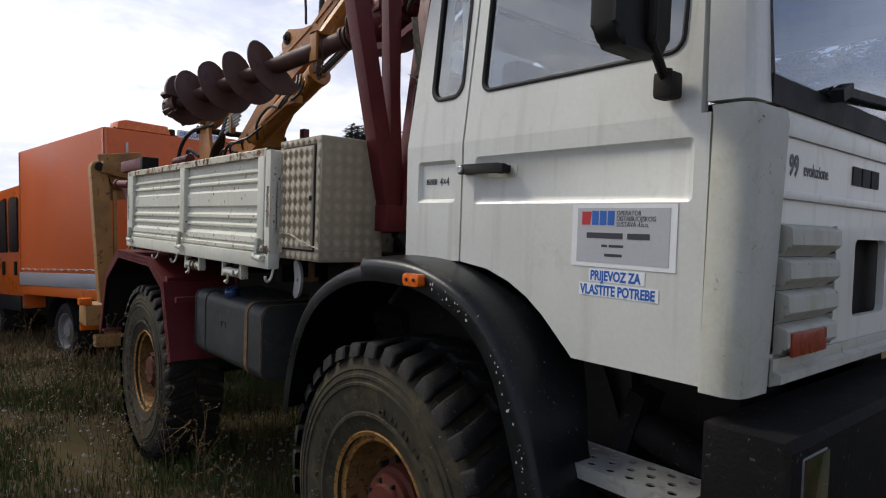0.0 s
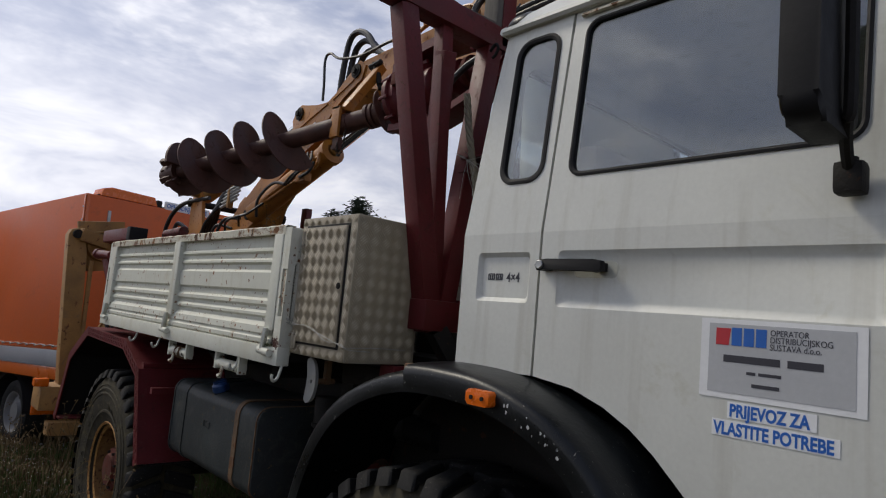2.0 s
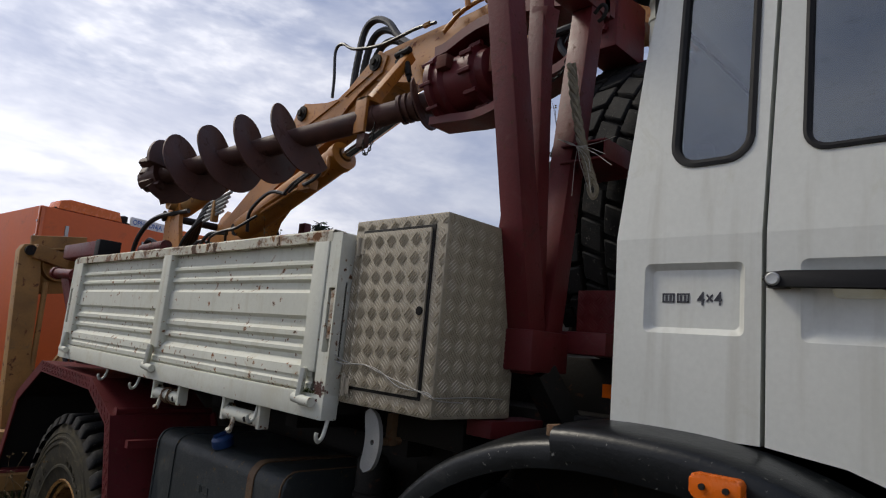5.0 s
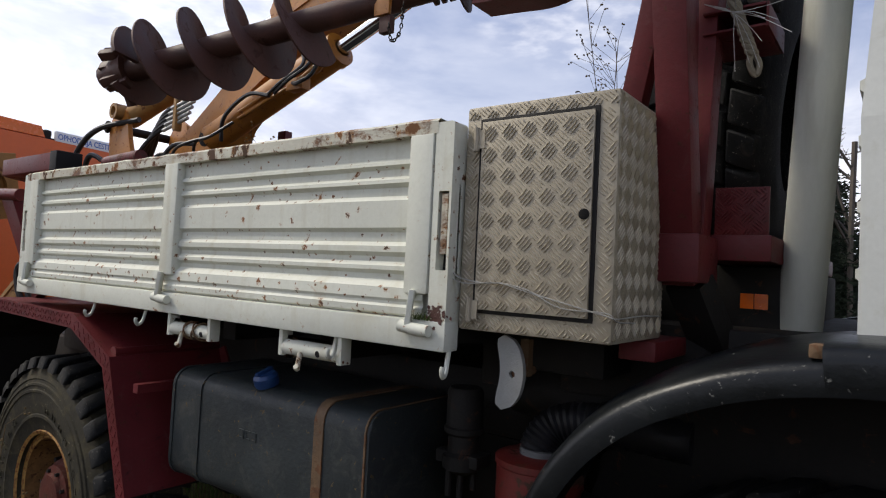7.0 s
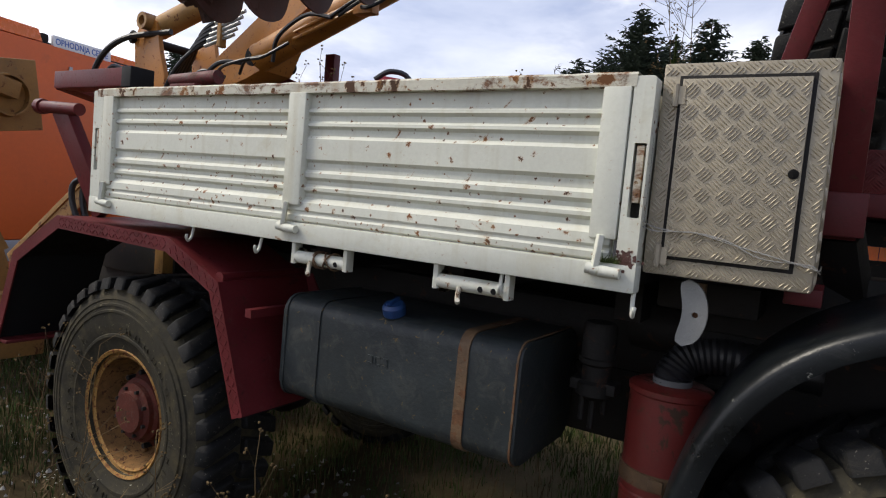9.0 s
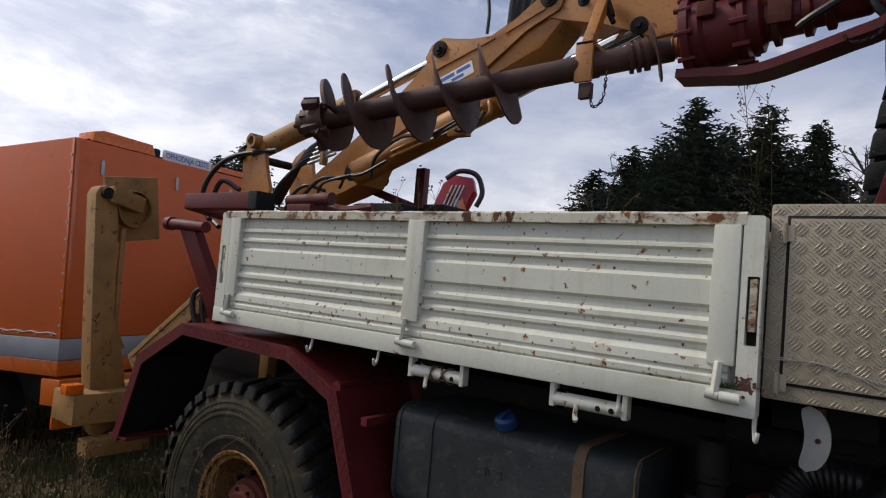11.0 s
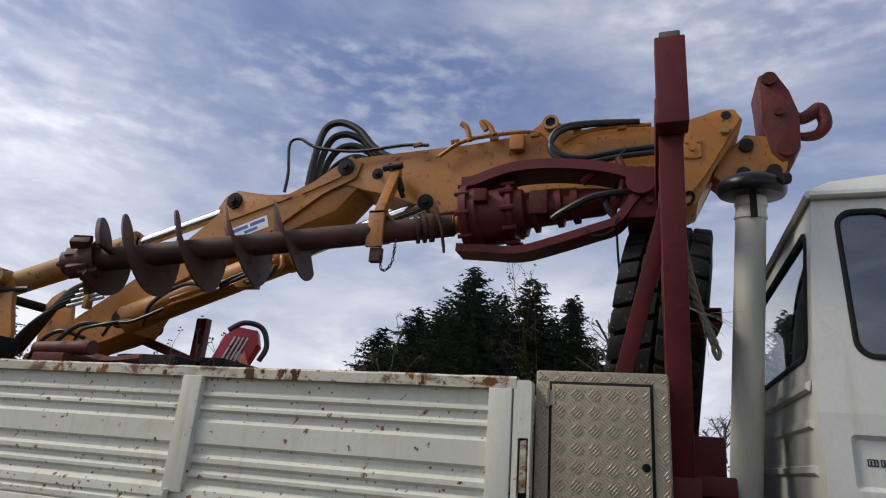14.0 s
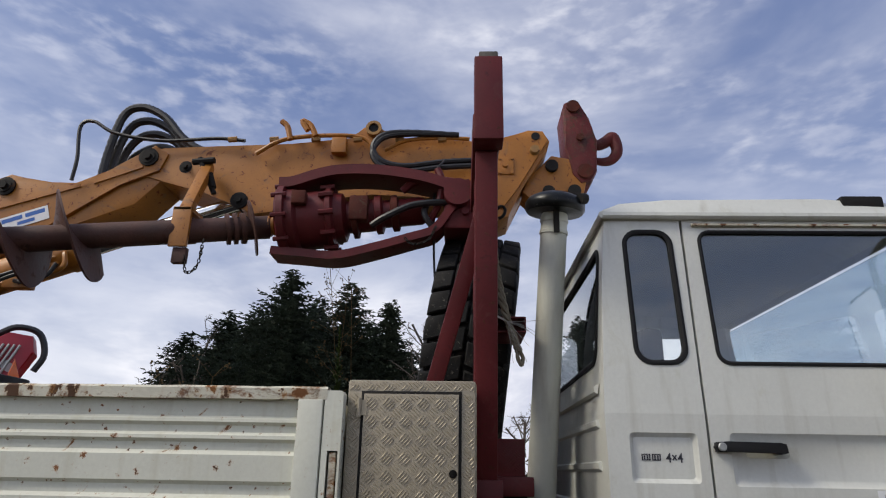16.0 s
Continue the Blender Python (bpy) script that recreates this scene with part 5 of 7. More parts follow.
fline = [(3.760, 0.80), (3.93, 1.245), (4.225, 1.372), (5.02, 1.385), (5.40, 1.18), (5.58, 0.72)]
for s in (1, -1):
    x0, x1 = (1.165, 1.60) if s > 0 else (2 * CX - 1.165, 2 * CX - 1.60)
    rf = part("rear_fender", folded(x0, x1, fline[2:4]), RED, truck, "dark red folded tread-plate fender", smooth=0)
    for k in (0, 1, 3, 4):
        part("fender_panel", folded(x0, x1, fline[k:k + 2]), RED, rf, smooth=0)
    part("fender_lip", lip(x0 - 0.001 * s, fline, 0.055), RED, rf, "turned-down edge", smooth=0)
    # Black sheets under the plates put the shade of the arch into colour.
    inner_line = [(y + (4.6 - y) * 0.022, z - 0.014) for y, z in fline]
    for k in range(len(inner_line) - 1):
        part("fender_shade", folded(x0 + 0.012 * s, x1, inner_line[k:k + 2]), BLACK, rf, "black sheet that stands in for the shade under the fender", smooth=0)
    if s > 0:
        bm = bm_()
        for (y0, z0), (y1, z1) in zip(fline, fline[1:4]):
            dy, dz = y1 - y0, z1 - z0
            n = math.hypot(dy, dz)
            k = 0
            q = 0.02
            while q < n - 0.015:
                cy, cz = y0 + dy * q / n, z0 + dz * q / n
                ny, nz = -dz / n, dy / n
                for j in range(2):
                    uu = 0.014 + 0.024 * j
                    ang = radians(45 if (k + j) % 2 else -45)
                    c1, s1 = math.cos(ang) * 0.011, math.sin(ang) * 0.011
                    a = Vector((1.164, cy - ny * uu + dy / n * c1 - ny * s1, cz - nz * uu + dz / n * c1 - nz * s1))
                    b = Vector((1.164, cy - ny * uu - dy / n * c1 + ny * s1, cz - nz * uu - dz / n * c1 + nz * s1))
                    beam(bm, a, b, 0.002, 0.004, up=(1, 0, 0))
                q += 0.024
                k += 1
        part("tread_pattern", bm, RED, rf, "", smooth=0, kind="stuff")
bm = bm_()
cyl(bm, (1.195, 3.955, 1.255), (1.62, 3.975, 1.255), 0.018, seg=16)
cyl(bm, (1.190, 3.955, 1.255), (1.197, 3.955, 1.255), 0.022, seg=16)
part("fender_tube", bm, RED, truck, "red steel tube with a round end")
bm = bm_()
prism(bm, [(3.765, 0.80), (3.935, 1.245), (3.90, 1.26), (3.70, 0.95), (3.70, 0.80)], "x", 1.60, 1.61)
box(bm, (1.20, 3.79, 1.135), (1.60, 3.82, 1.165))
part("fender_bracket", bm, RED, truck, "dark red fender bracket")
part("fender_foot", box(bm_(), (1.17, 5.45, 0.72), (1.75, 5.62, 0.735), 0.003), RED, truck, "flat red fender foot")

# ---- support yoke behind the cab ----
bm = bm_()
box(bm, (1.170, 2.065, 2.688), (1.76, 2.150, 2.775), 0.006)
yoke = part("support_yoke", bm, RED, truck, "dark red steel support yoke lined with wood")
bm = bm_()
box(bm, (1.165, 2.055, 2.685), (1.245, 2.145, 2.985), 0.006)
part("yoke_post", bm, RED, yoke, "upright steel stub")
bm = bm_()
box(bm, (1.72, 2.065, 2.70), (1.79, 2.145, 2.95), 0.006)
part("yoke_post", bm, RED, yoke, "upright steel stub")
bm = bm_()
box(bm, (1.19, 2.067, 2.985), (1.235, 2.130, 3.022), 0.006)
box(bm, (1.245, 2.072, 2.78), (1.272, 2.128, 2.99), 0.006)
box(bm, (1.690, 2.070, 2.77), (1.735, 2.145, 3.03), 0.008)
prism(bm, [(1.262, 2.776), (1.262, 2.86), (1.30, 2.81), (1.50, 2.782), (1.69, 2.79), (1.69, 2.776)], "y", 2.078, 2.138)
part("wood_lining", bm, WOOD, yoke, "weathered grey wooden lining")
bm = bm_()
beam(bm, (1.275, 2.105, 2.69), (1.52, 2.105, 1.60), 0.072, 0.07, up=(0, 1, 0), bev=0.004)
part("yoke_leg", bm, RED, yoke, "leaning steel leg")
bm = bm_()
beam(bm, (1.70, 2.105, 2.69), (1.56, 2.105, 1.60), 0.07, 0.07, up=(0, 1, 0), bev=0.004)
part("yoke_leg", bm, RED, yoke, "leaning steel leg")
bm = bm_()
beam(bm, (1.47, 2.115, 2.69), (1.535, 2.115, 1.66), 0.05, 0.05, up=(0, 1, 0), bev=0.004)
part("yoke_leg", bm, RED, yoke, "slender steel leg")
bm = bm_()
beam(bm, (1.478, 2.102, 2.60), (1.700, 2.380, 1.62), 0.06, 0.055, up=(0, 1, 0), bev=0.004)
part("yoke_brace", bm, RED, yoke, "steel brace leaning to the rear")
bm = bm_()
tube(bm, spline([(1.66, 2.060, 2.655), (1.66, 2.035, 2.675), (1.66, 2.02, 2.66), (1.66, 2.028, 2.635), (1.66, 2.045, 2.625)], 4), 0.006)
part("yoke_hook", bm, DARKST, yoke)
bm = bm_()
box(bm, (1.62, 1.945, 1.655), (2.95, 2.10, 1.715), 0.006)
box(bm, (1.455, 2.055, 1.600), (1.619, 2.17, 1.705), 0.005)
part("yoke_base", bm, RED, yoke, "heavy red cross beam")
bm = bm_()
beam(bm, (1.55, 2.10, 1.605), (1.66, 2.06, 1.44), 0.09, 0.06, bev=0.004)
part("yoke_foot", bm, DARKST, yoke)
bm = bm_()
box(bm, (1.40, 2.12, 1.430), (1.78, 2.20, 1.472), 0.004)
part("locker_rail", bm, RED, truck, "dark red rail under the tool locker")
# Dark block added to hide the bright gap below the cross beam.
bm = bm_()
box(bm, (1.79, 1.93, 1.45), (2.90, 2.48, 1.650), 0.01)
part("gap_filler", bm, DARKST, truck, "dark block added to fill the gap under the cross beam")
bm = bm_()
box(bm, (1.70, 1.965, 1.715), (1.708, 2.085, 1.835), 0.002)
tp_ = part("tread_panel", bm, RED, yoke, "small red tread-plate panel")
part("tread_pattern", tread(1.968, 1.718, 2.082, 1.832, 0.044, lambda u, v, d: (1.6998 + d, u, v)), RED, tp_, "", smooth=0, kind="stuff")
bm = bm_()
box(bm, (1.590, 1.966, 2.227), (1.80, 2.10, 2.233), 0.001)
box(bm, (1.590, 1.966, 2.178), (1.80, 2.10, 2.184), 0.001)
box(bm, (1.592, 1.960, 2.178), (1.80, 1.9655, 2.233), 0.001)
box(bm, (1.70, 1.967, 2.185), (1.706, 2.10, 2.226))
part("spare_carrier", bm, RED, yoke, "red channel that carries the spare tyre")

# ---- spare tyre, axis along the truck ----
spare = thing("spare_tyre", (2.40, 2.14, 1.62), "worn spare off-road tyre standing upright behind the cab", "tyre")
bm = bm_()
C, A = Vector((2.40, 2.135, 2.205)), Vector((0.05, 1, 0.13)).normalized()
prof = [(0.27, 0.12), (0.30, 0.155), (0.42, 0.175), (0.50, 0.168), (0.545, 0.150), (0.560, 0.08), (0.562, 0.0)]
revolve(bm, prof + [(r, -h) for r, h in prof[-2::-1]], C, A, 64)
part("carcass", bm, RUBBER, spare)
bm = bm_()
s_ = A.orthogonal().normalized()
u_ = A.cross(s_)
for sg in (1, -1):
    for k in range(68):
        t = 2 * math.pi * (k // 2 + (0.5 if sg < 0 else 0) + (0.4 if k % 2 else 0)) / 34
        dt = 2 * math.pi / 34 * 0.42
        vs = []
        for r, h, sh in (((0.545, 0.168, 0.0), (0.580, 0.160, 0.0), (0.583, 0.088, 0.04), (0.556, 0.086, 0.04)) if k % 2 else ((0.556, 0.082, 0.0), (0.583, 0.080, 0.0), (0.585, 0.006, 0.04), (0.556, 0.005, 0.04))):
            for e in (-1, 1):
                vs.append(bm.verts.new(C + A * (sg * h) + r * (math.cos(t + e * dt + sh) * s_ + math.sin(t + e * dt + sh) * u_)))
        a, b, c, d, e1, f1, g, h1 = vs
        for q in ((a, b, d, c), (c, d, f1, e1), (e1, f1, h1, g), (a, c, e1, g), (b, h1, f1, d)):
            bm.faces.new(q)
bmesh.ops.bevel(bm, geom=[e for e in bm.edges if len(e.link_faces) == 2], offset=0.005, segments=1, affect="EDGES", profile=0.6)
part("tread", bm, RUBBER, spare, "", smooth=40)

# ---- snorkel pipe ----
bm = bm_()
SB, ST = Vector((1.847, 1.925, 1.345)), Vector((1.677, 1.836, 2.617))
cyl(bm, SB, ST, 0.0505, 0.0490, 28)
pipe = part("snorkel_pipe", bm, PIPEW, truck, "off-white air intake pipe behind the cab")
bm = bm_()
revolve(bm, [(0.050, -0.05), (0.053, -0.048), (0.053, -0.036), (0.050, -0.034)], ST, ST - SB, 28)
revolve(bm, [(0.050, -0.006), (0.053, 0.0), (0.048, 0.03), (0.042, 0.05)], ST, ST - SB, 28)
part("pipe_collar", bm, PIPEW, pipe)
bm = bm_()
revolve(bm, [(0.042, 0.030), (0.104, 0.034), (0.112, 0.046), (0.112, 0.070), (0.100, 0.088), (0.070, 0.104), (0.035, 0.110), (0.0, 0.111)], ST, ST - SB, 32)
part("rain_cap", bm, BLACKP, pipe, "dark grey mushroom rain cap")
bm = bm_()
beam(bm, ST + Vector((-0.054, 0, -0.06)), ST + Vector((-0.066, 0, 0.06)), 0.02, 0.012)
cyl(bm, ST + Vector((-0.085, -0.085, 0.06)), ST + Vector((-0.072, -0.108, 0.065)), 0.02)
part("cap_clamp", bm, DARKST, pipe)

# ---- rope with frayed wire on the yoke ----
bm = bm_()
path = spline([(1.57, 2.068, 2.46), (1.575, 2.055, 2.36), (1.58, 2.03, 2.24), (1.58, 2.005, 2.16), (1.58, 1.988, 2.11)], 8)
for ph in (0, 2.1, 4.2):
    tube(bm, [p + Vector((0.007 * math.cos(i * 0.9 + ph), 0.007 * math.sin(i * 0.9 + ph), 0)) for i, p in enumerate(path)], 0.008, 6)
tube(bm, spline([(1.58, 1.988, 2.12), (1.585, 1.975, 2.09), (1.58, 1.981, 2.065), (1.575, 1.993, 2.09), (1.58, 1.990, 2.12)], 5), 0.007, 6)
tagged(part("rope", bm, ROPE, None), "frayed twisted rope hanging from the red yoke", "rope")
bm = bm_()
for k in range(9):
    a = rng.uniform(-1.5, 1.5)
    ln = rng.uniform(0.07, 0.14)
    p0 = Vector((1.56, 2.03, 2.21))
    tube(bm, spline([p0 + Vector((0, 0.06, 0.03)), p0, p0 + Vector((rng.uniform(-0.02, 0.02), -ln * 0.5 * math.cos(a), ln * 0.4 * math.sin(a) - 0.02)), p0 + Vector((rng.uniform(-0.04, 0.02), -ln * math.cos(a), ln * math.sin(a) - 0.05))], 4), 0.0009, 4)
tagged(part("frayed_wire", bm, WIRE, None), "loose frayed wire tied round the yoke leg", "wire")

# rust scab and a tuft of weed at the bed corner
bm = bm_()
for k in range(60):
    y, z = 2.517 + rng.gauss(0, 0.012), 1.506 + rng.gauss(0, 0.010)
    r = rng.uniform(0.0025, 0.006)
    n = rng.randint(5, 7)
    ph, x = rng.random() * 6, 1.1655 if z > 1.49 else 1.1635
    ring = [(r * rng.uniform(0.5, 1.6), ph + 6.2832 * j / n) for j in range(n)]
    vs = [bm.verts.new((x - rng.uniform(0.0003, 0.0016), y + a * math.cos(t), z + a * math.sin(t))) for a, t in ring]
    bm.faces.new(vs)
part("rust_scab", bm, BROWN, truck, "flaking rust at the bed corner", smooth=0, kind="stuff")
bm = bm_()
for k in range(60):
    a = rng.uniform(0, 6.28)
    p0 = Vector((1.160 + rng.uniform(-0.004, 0.006), 2.555 + rng.uniform(-0.025, 0.02), 1.490))
    d = Vector((-0.4 - 0.6 * rng.random(), math.cos(a), 0.6 + 0.6 * rng.random())).normalized() * rng.uniform(0.012, 0.035)
    w = Vector((0, 0.0015, 0.001))
    bm.faces.new([bm.verts.new(p0 - w), bm.verts.new(p0 + w), bm.verts.new(p0 + d)])
tagged(part("weed_tuft", bm, GRASS, None, smooth=0), "tiny green weed tuft in the rusty bed corner", "weed", kind="stuff")

# ---- loader crane on the rear of the truck ----
crane = thing("loader_crane", (2.25, 5.35, 1.10), "ochre-yellow hydraulic loader crane folded forward over the bed", "crane")
P0, P1 = 2.12, 2.38                   # near and far side of the boom


def plates(prof, x0, x1, mat, name, parent, label="", bev=0.004):
    return part(name, prism(bm_(), prof, "x", x0, x1, bev), mat, parent, label, smooth=30)


def pin(parent, y, z, x0, x1, r, name="pivot_pin"):
    bm = bm_()
    cyl(bm, (x0 - 0.016, y, z), (x1 + 0.016, y, z), r, seg=20)
    cyl(bm, (x0 - 0.030, y, z), (x0 - 0.014, y, z), r * 0.62, seg=6)
    revolve(bm, [(r * 1.45, 0.0), (r * 1.45, 0.010), (r * 1.0, 0.012)], (x0, y, z), (-1, 0, 0), 20)
    return part(name, bm, DARKST, parent, "greasy pivot pin")


# base column
bm = bm_()
cyl(bm, (2.30, 5.35, 1.05), (2.30, 5.35, 1.95), 0.20, 0.17, 28)
column = part("crane_column", bm, OCHRE, crane, "ochre slewing column")
part("column_base", box(bm_(), (1.75, 5.0, 1.05), (2.75, 5.7, 1.30), 0.02), DARKST, crane, "dark greasy mounting frame")
part("base_strut", beam(bm_(), (1.70, 5.02, 1.06), (1.70, 5.02, 1.34), 0.07, 0.06, bev=0.004), OCHRE, crane, "short ochre strut")
plates([(5.60, 2.10), (5.86, 2.10), (5.90, 2.20), (5.92, 2.44), (5.87, 2.51), (5.78, 2.56), (5.70, 2.52), (5.66, 2.35), (5.60, 2.20)], 2.03, 2.06, YELLOW, "column_plate", crane, "yellow column head plate")
plates([(5.60, 2.10), (5.86, 2.10), (5.90, 2.20), (5.92, 2.44), (5.87, 2.51), (5.78, 2.56), (5.70, 2.52), (5.66, 2.35), (5.60, 2.20)], 2.44, 2.47, YELLOW, "column_plate", crane, "yellow column head plate")
bm = bm_()
revolve(bm, [(0.030, -0.03), (0.050, -0.03), (0.050, 0.05), (0.030, 0.05)], (2.03, 5.78, 2.52), (-1, 0, 0), 24, True)
part("eye_ring", bm, OCHRE, column)
pin(column, 5.93, 2.44, 2.03, 2.47, 0.028)
# curved gooseneck of the first arm
arm1 = plates([(5.60, 2.08), (5.48, 2.16), (5.34, 2.27), (5.18, 2.37), (5.02, 2.47), (4.88, 2.56), (4.70, 2.69), (4.54, 2.82), (4.44, 2.90), (4.42, 2.95), (4.38, 3.00), (4.31, 3.01),
               (4.20, 3.00), (4.02, 2.99), (3.82, 3.08), (3.74, 3.15), (3.66, 3.18), (3.60, 3.15), (3.60, 3.02), (3.72, 2.885), (3.98, 2.785), (4.20, 2.71), (4.45, 2.60), (4.70, 2.48),
               (4.82, 2.38), (4.89, 2.23), (5.02, 2.185), (5.20, 2.14), (5.36, 2.04), (5.60, 1.96)], P0 + 0.02, P1 - 0.02, YELLOW, "inner_boom", crane, "yellow inner boom with bolted pivots", 0.005)
for x0 in (P0, P1 - 0.018):
    plates([(4.44, 2.93), (4.40, 3.0), (4.33, 3.03), (4.25, 3.01), (3.98, 2.96), (3.82, 3.08), (3.66, 3.185), (3.59, 3.14), (3.62, 3.05), (3.80, 2.98), (4.10, 2.76), (4.28, 2.74), (4.40, 2.82)], x0, x0 + 0.018, YELLOW, "boom_cheek", arm1)
bm = bm_()
for y0, z0, y1, z1 in ((4.36, 2.85, 3.98, 2.97), (3.92, 2.985, 3.70, 3.07)):
    beam(bm, (P0 - 0.004, y0, z0), (P0 - 0.004, y1, z1), 0.008, 0.012)
part("stiffener", bm, YELLOW, arm1)
pin(arm1, 4.34, 2.965, P0, P1, 0.032)
pin(arm1, 3.68, 3.120, P0, P1, 0.032)
pin(arm1, 3.50, 3.075, P0 + 0.02, P1 - 0.02, 0.022)
pin(arm1, 4.92, 2.295, P0 - 0.02, P1, 0.036)
# outer boom
arm2 = plates([(3.76, 3.085), (3.72, 3.155), (3.62, 3.175), (3.40, 3.185), (3.0, 3.20), (2.72, 3.225), (2.66, 3.29), (2.60, 3.305), (2.555, 3.27), (2.54, 3.23), (2.14, 3.215), (2.0, 3.225),
               (1.87, 3.275), (1.80, 3.27), (1.77, 3.215), (1.80, 3.13), (1.90, 2.99), (1.97, 2.83), (2.03, 2.805), (2.09, 2.86), (2.25, 2.92), (2.60, 2.935), (2.92, 2.905), (3.06, 2.845), (3.16, 2.835),
               (3.24, 2.885), (3.40, 2.945), (3.55, 2.985), (3.70, 3.03)], P0 + 0.01, P1 - 0.01, YELLOW, "outer_boom", crane, "yellow outer boom", 0.006)
bm = bm_()
prism(bm, [(2.02, 3.19), (1.95, 3.215), (1.87, 3.26), (1.80, 3.255), (1.78, 3.21), (1.93, 2.96), (2.0, 2.86), (2.06, 2.9)], "x", P0 - 0.006, P0 + 0.0105, 0.003)
part("tip_plate", bm, YELLOW, arm2)
bm = bm_()
box(bm, (P0 - 0.014, 1.945, 3.03), (P0 - 0.005, 2.02, 3.12), 0.003)
for y in (1.955, 2.01):
    for z in (3.04, 3.11):
        cyl(bm, (P0 - 0.02, y, z), (P0 - 0.013, y, z), 0.008, seg=6)
cyl(bm, (P0 - 0.026, 1.985, 3.075), (P0 - 0.013, 1.985, 3.075), 0.012, seg=6)
part("bolted_plate", bm, YELLOW, arm2)
bm = bm_()
bm.free()
for y, z, r in ((1.838, 3.232, 0.020), (2.608, 3.272, 0.024)):
    part("bore", cyl(bm_(), (P0 - 0.010, y, z), (P0 + 0.012, y, z), r, seg=20), BLACK, arm2, "dark through hole")
bm = bm_()
revolve(bm, [(0.024, -0.012), (0.038, -0.012), (0.038, 0.02), (0.024, 0.02)], (P0, 2.608, 3.272), (-1, 0, 0), 24, True)
part("eye_ring", bm, OCHRE, arm2)
part("bolt_head", revolve(bm_(), [(0.0, 0.025), (0.02, 0.025), (0.024, 0.0)], (P0 - 0.006, 1.845, 3.155), (-1, 0, 0), 16), OCHRE, arm2)
pin(arm2, 3.22, 2.90, P0 + 0.01, P1 - 0.01, 0.028)
bm = bm_()
sheet(bm, [(2.115, 3.02), (2.062, 3.02), (2.062, 3.12), (2.115, 3.12)], [], lambda u, v, d: (P0 + 0.006 + d, u, v), 0.003)
part("warning_sticker", bm, PAPER, arm2, "white warning sticker", smooth=0)
bm = bm_()
prism(bm, [(2.108, 3.055), (2.068, 3.055), (2.088, 3.095)], "x", P0 + 0.004, P0 + 0.0055)
part("warning_sign", bm, LAMP, arm2, "", smooth=0)
# maker's sticker on the inner boom, lettering as bars
bm = bm_()
M = Matrix.Translation((P0 - 0.0015, 4.215, 2.80)) @ Matrix.Rotation(radians(-19), 4, "X")
box(bm, (-0.001, -0.115, -0.035), (0.001, 0.115, 0.035), 0, M)
st = part("maker_sticker", bm, PAPER, arm1, "white sticker with blue bars", smooth=0)
bm = bm_()
for a, b, c, d in ((-0.10, -0.01, 0.004, 0.024), (0.005, 0.10, 0.004, 0.024), (-0.05, 0.03, -0.024, -0.008)):
    box(bm, (-0.0022, a, c), (-0.0009, b, d), 0, M)
part("sticker_bars", bm, BLUEINK, arm1, "", smooth=0)
# two hydraulic rams
bm = bm_()
cyl(bm, (2.10, 5.78, 2.50), (2.14, 4.97, 2.735), 0.068, seg=24)
revolve(bm, [(0.068, 0.0), (0.078, 0.005), (0.078, 0.05), (0.04, 0.055)], (2.138, 5.0, 2.726), (0.04, -0.81, 0.235), 24)
ram1 = part("upper_ram", bm, OCHRE, crane, "ochre hydraulic cylinder")
bm = bm_()
cyl(bm, (2.14, 4.97, 2.735), (2.20, 4.34, 2.965), 0.030, seg=16)
part("chrome_rod", bm, CHROME, ram1, "bright chrome rod")
bm = bm_()
cyl(bm, (2.15, 4.90, 2.306), (2.175, 3.95, 2.656), 0.078, seg=28)
revolve(bm, [(0.0, -0.05), (0.05, -0.045), (0.080, -0.02), (0.078, 0.0)], (2.15, 4.90, 2.306), (0.025, -0.95, 0.35), 24)
revolve(bm, [(0.075, 0.0), (0.085, 0.004), (0.085, 0.05), (0.045, 0.06)], (2.174, 3.99, 2.641), (0.025, -0.95, 0.35), 24)
ram2 = part("lower_ram", bm, YELLOW, crane, "yellow hydraulic cylinder")
bm = bm_()
cyl(bm, (2.175, 3.95, 2.656), (2.19, 3.24, 2.915), 0.036, seg=16)
part("chrome_rod", bm, CHROME, ram2, "bright chrome rod")
bm = bm_()
for off in (0.0, 0.035):
    tube(bm, spline([(1.975, 4.62, 2.33 + off), (1.98, 4.40, 2.40 + off), (1.985, 4.20, 2.46 + off), (1.99, 4.05, 2.53 + off), (2.02, 4.02, 2.56 + off)], 5), 0.010, 8)
tube(bm, spline([(1.99, 4.05, 2.50), (1.97, 4.0, 2.50), (1.965, 3.965, 2.53), (1.975, 3.98, 2.585), (2.02, 4.0, 2.60)], 5), 0.012, 8)
box(bm, (1.955, 4.10, 2.42), (2.01, 4.22, 2.48), 0.006)
bmesh.ops.translate(bm, vec=(0.11, -0.02, 0.035), verts=bm.verts[:])
part("ram_pipework", bm, YELLOW, ram2, "yellow hydraulic pipework")
bm = bm_()
for off in (0.0, 0.05):
    tube(bm, spline([(1.96, 4.30 + off, 2.42), (1.94, 4.18 + off, 2.46), (1.96, 4.05 + off, 2.53), (2.0, 4.10 + off, 2.62)], 6), 0.009, 7)
tube(bm, spline([(1.96, 4.16, 2.45), (1.94, 4.10, 2.44), (1.95, 4.02, 2.47), (1.96, 3.99, 2.53)], 5), 0.010, 7)
tube(bm, spline([(1.98, 4.76, 2.22), (1.95, 4.70, 2.34), (1.96, 4.52, 2.44), (1.98, 4.36, 2.42)], 6), 0.011, 7)
bmesh.ops.translate(bm, vec=(0.10, -0.02, 0.035), verts=bm.verts[:])
